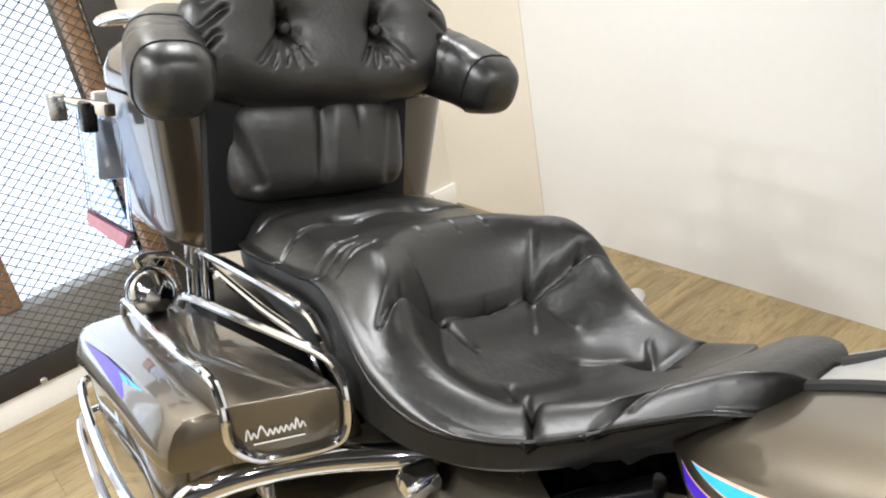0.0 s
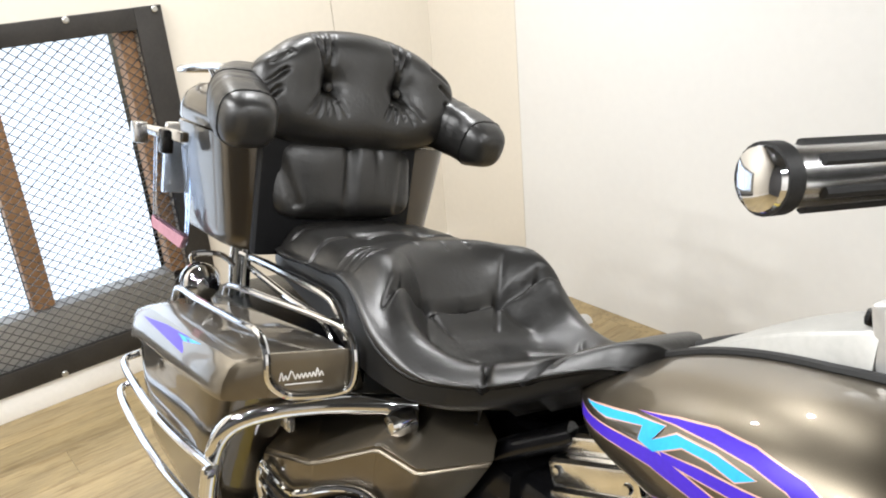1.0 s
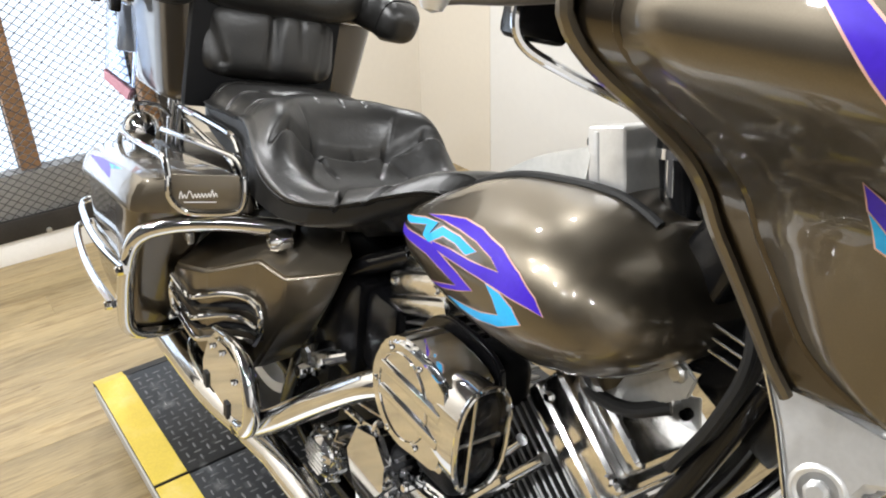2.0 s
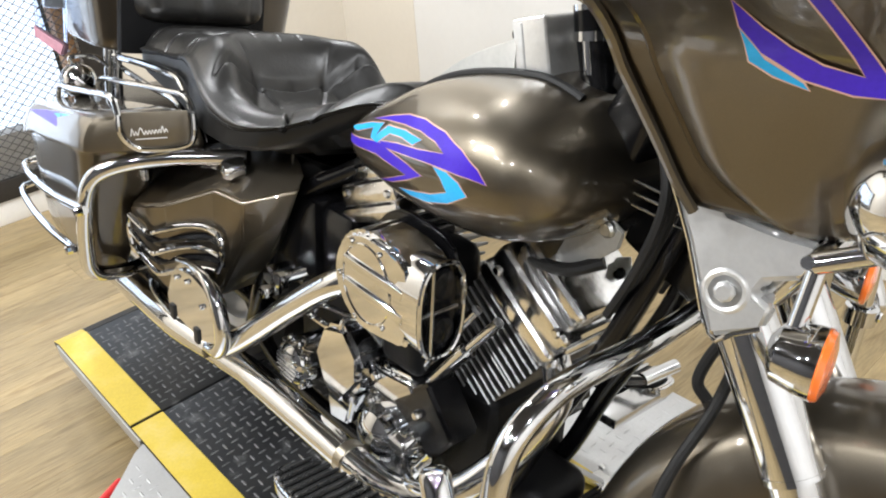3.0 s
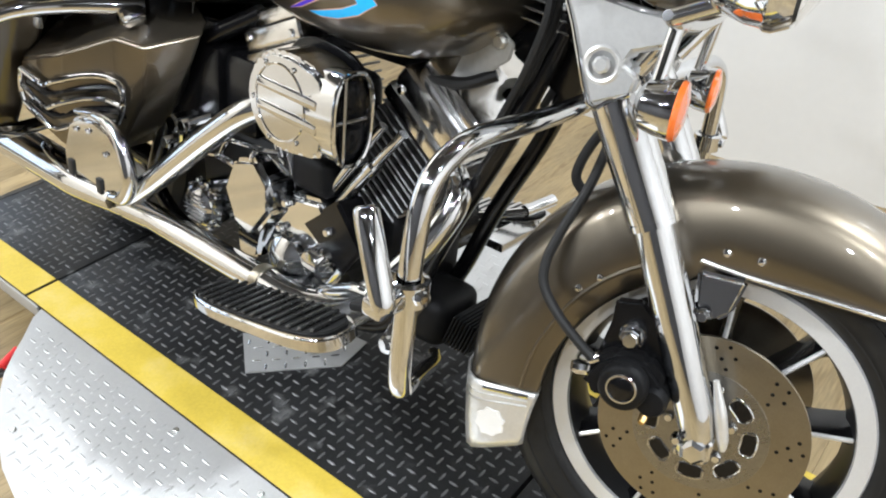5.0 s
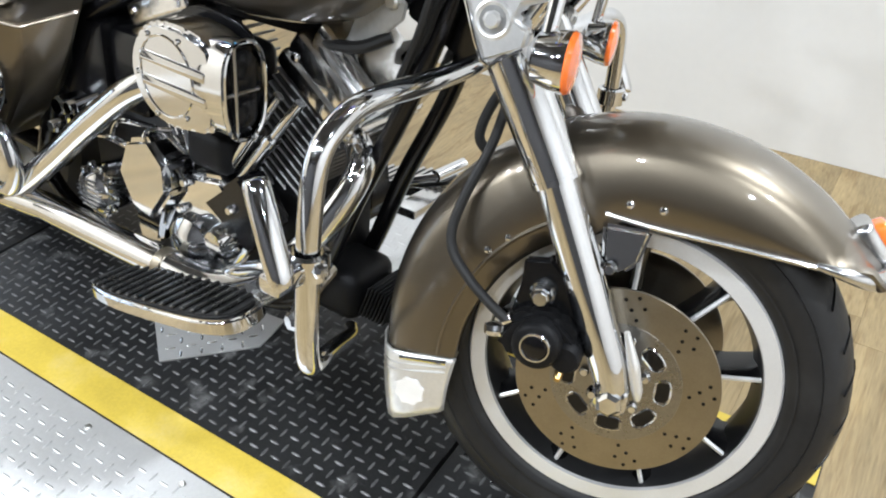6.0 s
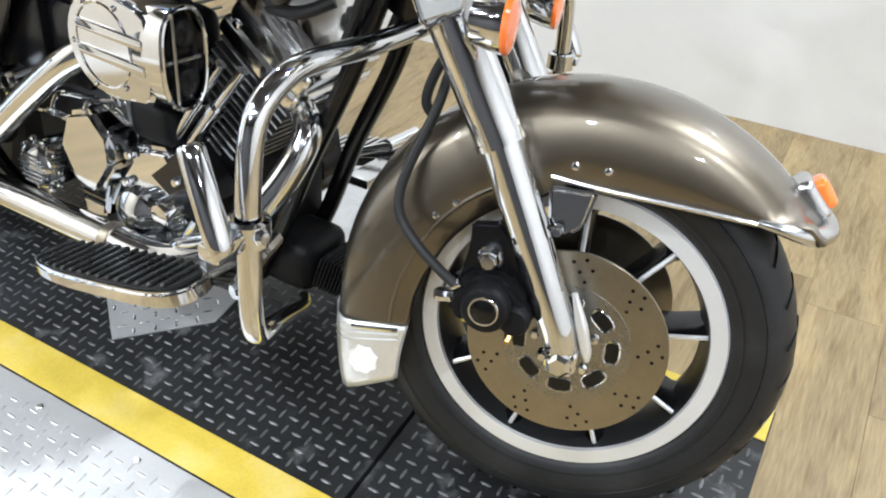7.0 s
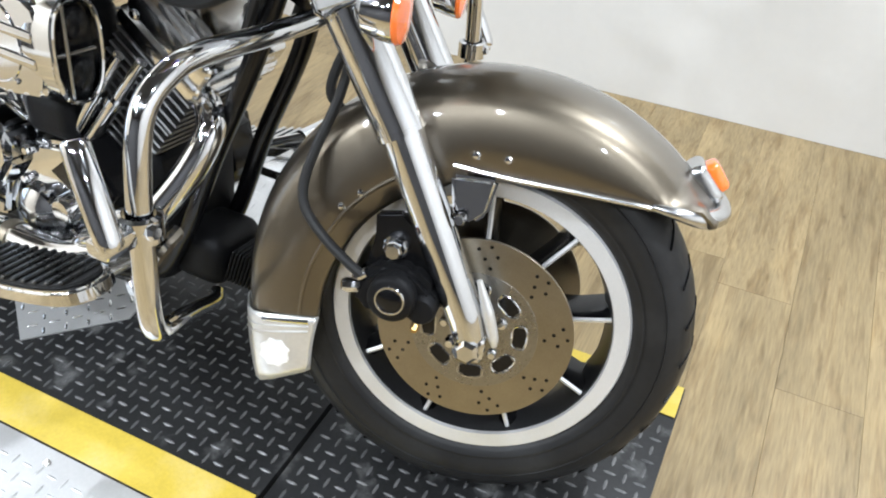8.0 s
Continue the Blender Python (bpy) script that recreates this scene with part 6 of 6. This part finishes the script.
# ---- brake calliper and hose ----
cal = part("brake_calliper", join(plate([(1.428, 0.372), (1.440, 0.402), (1.466, 0.425), (1.512, 0.428), (1.545, 0.400), (1.550, 0.367), (1.530, 0.347), (1.50, 0.350), (1.462, 0.345), (1.438, 0.355)], 0.062, 0.014, "XZ", -0.160, 4),
                                lathe([(0.0, -0.182), (0.028, -0.182), (0.033, -0.178), (0.034, -0.170), (0.034, -0.13)], 36, "Y", (1.490, 0, 0.386)), lathe([(0.0, -0.170), (0.018, -0.169), (0.022, -0.162), (0.022, -0.13)], 28, "Y", (1.530, 0, 0.372))), BLACK_MATT, bike, "black brake calliper", turn=FRONT, smooth=50)
part("calliper_bracket", plate([(1.440, 0.400), (1.448, 0.452), (1.446, 0.486), (1.484, 0.494), (1.507, 0.474), (1.536, 0.452), (1.552, 0.400), (1.52, 0.39)], 0.016, 0.004, "XZ", -0.132, 2), BLACK, cal, "black mounting bracket", turn=FRONT)
part("piston_ring", lathe([(0.0175, -0.0005), (0.0185, -0.0022), (0.0205, -0.0022), (0.0215, -0.0005)], 36, "Y", (1.490, -0.182, 0.386), True), CHROME, cal, "bright piston ring", turn=FRONT)
part("piston_face", lathe([(0.0, -0.0012), (0.016, -0.0010), (0.0174, 0.0)], 28, "Y", (1.490, -0.182, 0.386)), BLACK, cal, turn=FRONT)
part("calliper_bolt", join(bolt_head((1.481, -0.148, 0.446), (0, -1, 0), 0.014, 0.012), lathe([(0.015, -0.001), (0.018, -0.004), (0.018, 0.004)], 20, "Y", (1.481, -0.136, 0.446))), CHROME, cal, "bright calliper bolt", turn=FRONT)
part("banjo_bolt", join(bolt_head((1.425, -0.150, 0.380), (-1, -0.5, 0), 0.011, 0.012), rod((1.436, -0.150, 0.396), (1.448, -0.150, 0.404), 0.008)), CHROME, cal, turn=FRONT)
part("bleed_screw", bolt_head((1.527, -0.168, 0.348), (0, -1, -0.5), 0.006, 0.008), material("brass", (0.45, 0.30, 0.12), 0.35, 1.0, 0.1, 30, 200), cal, "brass bleed screw", turn=FRONT)
part("brake_hose", tube([(1.375, -0.06, 0.70), (1.365, -0.085, 0.62), (1.345, -0.105, 0.55), (1.336, -0.118, 0.50), (1.345, -0.128, 0.468), (1.378, -0.140, 0.438), (1.415, -0.150, 0.415), (1.440, -0.152, 0.400)], 0.0072, 10), RUBBER, bike, "black front brake hose", turn=FRONT)
part("second_hose", tube([(1.375, 0.02, 0.72), (1.335, 0.02, 0.66), (1.318, 0.02, 0.60), (1.335, 0.03, 0.57)], 0.008, 10), RUBBER, bike, "black cable loop", turn=FRONT)

# ---- fairing ----
FZ = [0.868, 0.885, 0.91, 0.955, 1.0, 1.035, 1.058, 1.08, 1.11, 1.16, 1.22, 1.28, 1.33]
fair_w = curve(FZ, [0.198, 0.206, 0.216, 0.236, 0.262, 0.290, 0.325, 0.37, 0.42, 0.43, 0.40, 0.31, 0.12])
fair_f = curve(FZ, [1.47, 1.505, 1.54, 1.575, 1.595, 1.60, 1.598, 1.595, 1.588, 1.57, 1.54, 1.50, 1.46])
fair_r = curve(FZ, [1.318, 1.305, 1.29, 1.264, 1.240, 1.228, 1.218, 1.204, 1.180, 1.178, 1.20, 1.27, 1.39])


def fair_point(u, z):
    x = fair_f(z) - (fair_f(z) - fair_r(z)) * abs(u) ** 3.2
    return x, fair_w(z) * math.copysign(math.sin(min(1.0, abs(u)) * math.pi / 2) ** 0.9, u), z


def fair_side(x, z, off=0.002):
    f = max(0.0, min(1.0, (fair_f(z) - x) / (fair_f(z) - fair_r(z)))) ** (1 / 3.2)
    return -fair_w(z) * math.sin(f * math.pi / 2) ** 0.9 - off


def shell_reach(z):
    """How far round the outer shell goes before its seam."""
    edge = 0.036 + 0.060 * max(0.0, (0.935 - z) / 0.067) ** 2.2
    return ((fair_f(z) - fair_r(z) - edge) / (fair_f(z) - fair_r(z))) ** (1 / 3.2)


rings = []
for k in range(61):
    z = FZ[0] + (FZ[-1] - FZ[0]) * k / 60
    rings.append([fair_point(shell_reach(z) * (2 * j / 60 - 1), z) for j in range(61)])
fairing = part("fairing", skin(rings, closed=False), PAINT, bike, "bronze fork-mounted fairing", turn=FRONT, smooth=60, solid=0.005)
for sg in (-1, 1):
    strip = []
    for k in range(61):
        z = 0.874 + (FZ[-1] - 0.874) * k / 60
        a = shell_reach(z) - 0.05
        strip.append([Vector(fair_point(sg * (a + (1 - a) * j / 8), z)) + Vector((0, -sg * 0.008, 0)) for j in range(9)])
    # fairing's own paint, the shade at the seam put into the colour
    part("edge_strip", skin(strip, closed=False), PAINT_SHADED, fairing, "bronze inner edge of the fairing", turn=FRONT, smooth=60, solid=0.005)
    part("fairing_seam", tube([Vector(fair_point(sg * shell_reach(z), z)) for z in [0.870 + 0.43 * q / 24 for q in range(25)]], 0.0038, 6, 2), PAINT_SHADED, fairing, "rolled edge along the seam", turn=FRONT)
inner = []
for k in range(21):
    z = 0.90 + (1.30 - 0.90) * k / 20
    w = fair_w(z) - 0.014
    inner.append([(fair_r(z) + 0.02 + 0.16 * (1 - (abs(2 * j / 30 - 1)) ** 2), w * (2 * j / 30 - 1), z) for j in range(31)])
part("inner_fairing", skin(inner, closed=False), BLACK_MATT, fairing, "black inner fairing and dash", turn=FRONT, smooth=60, solid=0.004)
part("fairing_lip", tube([fair_point(-1 + 0.0 * k, FZ[0] + (FZ[-2] - FZ[0]) * k / 16) for k in range(17)], 0.006, 8, 3), PAINT, fairing, turn=FRONT)
for o, m in (([(1.345, 1.063), (1.347, 1.045), (1.363, 1.027), (1.397, 1.011), (1.434, 1.005), (1.467, 1.007), (1.452, 1.026), (1.435, 1.045), (1.40, 1.085), (1.354, 1.142), (1.324, 1.166), (1.300, 1.18), (1.313, 1.160), (1.350, 1.120), (1.39, 1.080), (1.43, 1.034),
               (1.44, 1.020), (1.409, 1.024), (1.385, 1.034), (1.365, 1.046)], PURPLE),
             ([(1.347, 1.043), (1.354, 1.019), (1.374, 1.010), (1.402, 1.003), (1.397, 1.008), (1.366, 1.022)], CYAN)):
    decal("pinstripe", grown(o, 0.0016), PINSTRIPE, fairing, lambda x, z: fair_side(x, z, 0.0066), "thin copper outline", turn=FRONT)
    decal("decal", o, m, fairing, lambda x, z: fair_side(x, z, 0.0072), "violet flame graphic" if m is PURPLE else "cyan flame graphic", turn=FRONT)
part("windscreen", skin([[(1.50 - 0.55 * (z - 1.30), 0.30 * u * (1 - 0.5 * (z - 1.3)), z - 0.08 * u * u) for u in [j / 10 - 1 for j in range(21)]] for z in (1.31, 1.40, 1.50, 1.58)], closed=False), GLASS_LENS, bike, "clear windscreen", turn=FRONT, solid=0.004)
head_lamp = part("headlamp", lathe([(0.0, 0.05), (0.05, 0.045), (0.085, 0.03), (0.092, 0.0), (0.085, -0.05), (0.05, -0.10)], 40, "X", (1.60, 0, 1.03)), CHROME, bike, "round chrome headlamp", turn=FRONT)
part("lens", lathe([(0.0, 0.056), (0.05, 0.050), (0.08, 0.036)], 40, "X", (1.60, 0, 1.03)), GLASS_LENS, head_lamp, turn=FRONT)
part("lamp_bar", join(tube([(1.436, -0.255, 0.864), (1.44, -0.20, 0.857), (1.44, 0.0, 0.85), (1.44, 0.20, 0.857), (1.436, 0.255, 0.864)], [0.006, 0.011, 0.011, 0.011, 0.006], 12), rod((1.40, -0.14, 0.79), (1.44, -0.16, 0.856), 0.012), rod((1.40, 0.14, 0.79), (1.44, 0.16, 0.856), 0.012)), CHROME, bike, "chrome lamp bracket", turn=FRONT)
for s, y, z in ((-1, -0.245, 0.935), (1, 0.245, 0.935)):
    pl = part("passing_lamp", lathe([(0.0, 0.058), (0.038, 0.055), (0.062, 0.044), (0.070, 0.028), (0.070, 0.020), (0.067, 0.016), (0.066, 0.0), (0.056, -0.034), (0.034, -0.058), (0.0, -0.068)], 36, "X", (1.512, y, z)), CHROME, bike, "chrome passing lamp", turn=FRONT)
    part("lens", lathe([(0.0, 0.065), (0.036, 0.061), (0.060, 0.048)], 36, "X", (1.512, y, z)), GLASS_LENS, pl, turn=FRONT)
    part("lamp_stalk", rod((1.495, y, z - 0.045), (1.44, y, 0.862), 0.010), CHROME, pl, turn=FRONT)
for y, x, z in ((-0.208, 1.452, 0.762), (0.20, 1.446, 0.742)):
    ts = part("turn_signal", lathe([(0.0, -0.034), (0.016, -0.033), (0.029, -0.024), (0.034, -0.004), (0.036, 0.012), (0.034, 0.016)], 32, "X", (x, y, z)), CHROME, bike, "chrome turn signal", turn=FRONT)
    part("lens", lathe([(0.034, 0.010), (0.0365, 0.015), (0.034, 0.020), (0.020, 0.0235), (0.0, 0.025)], 32, "X", (x, y, z)), ORANGE, ts, "orange lens", turn=FRONT)
    part("signal_stalk", rod((x - 0.015, y, z + 0.025), (1.44, y * 0.95, 0.855), 0.009), CHROME, ts, turn=FRONT)

# ---- handlebar and controls ----
BARS = FRONT @ Matrix.Translation((0.009, 0.0, 0.002))
part("handlebar", tube([(1.245, 0.0, 1.06), (1.235, -0.06, 1.075), (1.19, -0.14, 1.15), (1.12, -0.205, 1.175), (1.07, -0.25, 1.163), (1.027, -0.30, 1.149), (0.962, -0.415, 1.131)], 0.0127, 14), CHROME, bike, "chrome handlebar", turn=BARS)
part("handlebar", tube([(1.245, 0.0, 1.06), (1.235, 0.06, 1.075), (1.19, 0.14, 1.15), (1.12, 0.205, 1.175), (1.07, 0.25, 1.163), (1.027, 0.30, 1.149), (0.962, 0.415, 1.131)], 0.0127, 14), CHROME, bike, "chrome handlebar", turn=BARS)
for s in (-1, 1):
    g0, g1 = Vector((1.030, s * 0.295, 1.150)), Vector((0.9585, s * 0.415, 1.131))
    d = (g1 - g0).normalized()
    grip = part("hand_grip", tube([g0, g0 + d * 0.01, g1 - d * 0.006, g1], [0.015, 0.0165, 0.0165, 0.015], 24, 2), CHROME_DULL, bike, "bright metal hand grip with black rubber inserts", turn=BARS)
    side = d.orthogonal().normalized()
    up = d.cross(side)
    for k in range(6):
        a = 2 * math.pi * k / 6
        o = (side * math.cos(a) + up * math.sin(a)) * 0.016
        part("grip_insert", tube([g0 + d * 0.015 + o, g1 - d * 0.018 + o], 0.0035, 8, 1), RUBBER, grip, turn=BARS)
    part("grip_ring", tube([g1 - d * 0.003, g1 + d * 0.007], [0.019, 0.019], 24, 1), RUBBER, grip, turn=BARS)
    part("grip_end", tube([g1 + d * 0.006, g1 + d * 0.010, g1 + d * 0.013], [0.018, 0.0165, 0.009], 24, 1), CHROME, grip, "chrome end cap", turn=BARS)
    part("switch_housing", join(block((0.044, 0.060, 0.050), (1.046, s * 0.270, 1.165), 0.016, 5, pose(0, 0, 0, 0, 0, s * 32)), block((0.040, 0.052, 0.050), (1.040, s * 0.270, 1.122), 0.010, 3, pose(0, 0, 0, 0, 0, s * 32))), BLACK, grip, "black switch housing", turn=BARS)
    part("master_cylinder", block((0.05, 0.060, 0.044), (1.098, s * 0.198, 1.196), 0.006, 3, pose(0, 0, 0, 0, 8, s * 28)), CHROME_DULL, grip, "bright master cylinder", turn=BARS)
    lv = part("brake_lever", tube([(1.118, s * 0.235, 1.162), (1.100, s * 0.29, 1.150), (1.070, s * 0.345, 1.132), (1.047, s * 0.385, 1.122), (1.040, s * 0.398, 1.119)], [0.016, 0.013, 0.009, 0.0065, 0.007], 12), LEVER_M, grip, "dull grey metal lever", turn=BARS)
    part("lever_ball", lathe([(0.0, 0.012), (0.008, 0.0095), (0.0125, 0.0), (0.008, -0.0095), (0.0, -0.012)], 18, "Z", (1.038, s * 0.403, 1.118)), SILVER, grip, turn=BARS)
    part("control_line", tube([(1.050, s * 0.285, 1.165), (1.040, s * 0.30, 1.125), (1.045, s * 0.29, 1.095), (1.075, s * 0.26, 1.078), (1.12, s * 0.21, 1.06), (1.18, s * 0.15, 1.03)], 0.005, 10), CHROME, grip, "chrome control line", turn=BARS)
    part("mirror_stem", tube([(1.100, s * 0.243, 1.185), (1.097, s * 0.25, 1.235), (1.085, s * 0.28, 1.32), (1.075, s * 0.31, 1.40)], 0.006, 10), CHROME, bike, "chrome mirror stem", turn=BARS)
    part("mirror", lathe([(0.0, 0.014), (0.035, 0.012), (0.052, 0.004), (0.05, -0.004), (0.0, -0.006)], 28, "X", (1.07, s * 0.315, 1.44)), CHROME, bike, "round chrome mirror", turn=BARS)
    part("radio_switch", join(rod((1.105, s * 0.225, 1.083), (1.135, s * 0.205, 1.095), 0.010), block((0.02, 0.03, 0.03), (1.14, s * 0.20, 1.095), 0.005)), BLACK, bike, "small black control switch", turn=BARS)

# ================= small things on the floor =================
red = tagged(part("red_handle", tube([(0.098, -0.388, FLOOR_Z + 0.03), (0.112, -0.408, FLOOR_Z + 0.03), (0.136, -0.447, FLOOR_Z + 0.032)], [0.011, 0.0135, 0.0145], 14), RED_PLASTIC), "red plastic handle with grey prongs under the lift wing", "handle")
for dx in (0.0, 0.014):
    part("prong", tube([(0.136 + dx, -0.440, FLOOR_Z + 0.030), (0.140 + dx, -0.455, FLOOR_Z + 0.030), (0.136 + dx, -0.478 - 0.3 * dx, FLOOR_Z + 0.028)], [0.006, 0.006, 0.003], 10), FRAME_M, red, "dark grey prong")
part("stem", rod((0.105, -0.398, FLOOR_Z), (0.105, -0.398, FLOOR_Z + 0.03), 0.011), BLACK_MATT, red)

# ================= floor planks =================
floor = tagged(part("floor", block((X1 - X0 + 0.28, Y1 - Y0 + 0.28, 0.06), ((X0 + X1) / 2, (Y0 + Y1) / 2, FLOOR_Z - 0.034), 0), material("plank_joint", (0.19, 0.148, 0.095), 0.7, 0, 0.1, 5, 50), smooth=0),
               "light oak vinyl plank floor", "floor", kind="structure")
PW, PL = 0.182, 1.22
plank_mesh = bpy.data.meshes.new("plank")
bmp = block((PW - 0.0006, PL - 0.0006, 0.004), (0, 0, 0), 0.0004, 1)
bmp.to_mesh(plank_mesh)
bmp.free()
plank_mesh.materials.append(WOOD)
rnd = random.Random(21)
nx = int((X1 - X0) / PW)
for i in range(nx + 1):
    x = X0 + PW * (i + 0.5)
    y = Y0 - rnd.uniform(0, PL)
    while y < Y1:
        if y + PL > Y0 - 0.02 and x < X1 + 0.05:
            ob = new("plank", plank_mesh)
            lo, hi = max(y, Y0 - 0.08), min(y + PL, Y1 + 0.08)
            ob.location = (x, (lo + hi) / 2, FLOOR_Z - 0.002)
            ob.scale.y = (hi - lo) / PL
            ob.rotation_euler = (0, 0, math.pi if rnd.random() < 0.5 else 0)
            ob.parent = floor
        y += PL
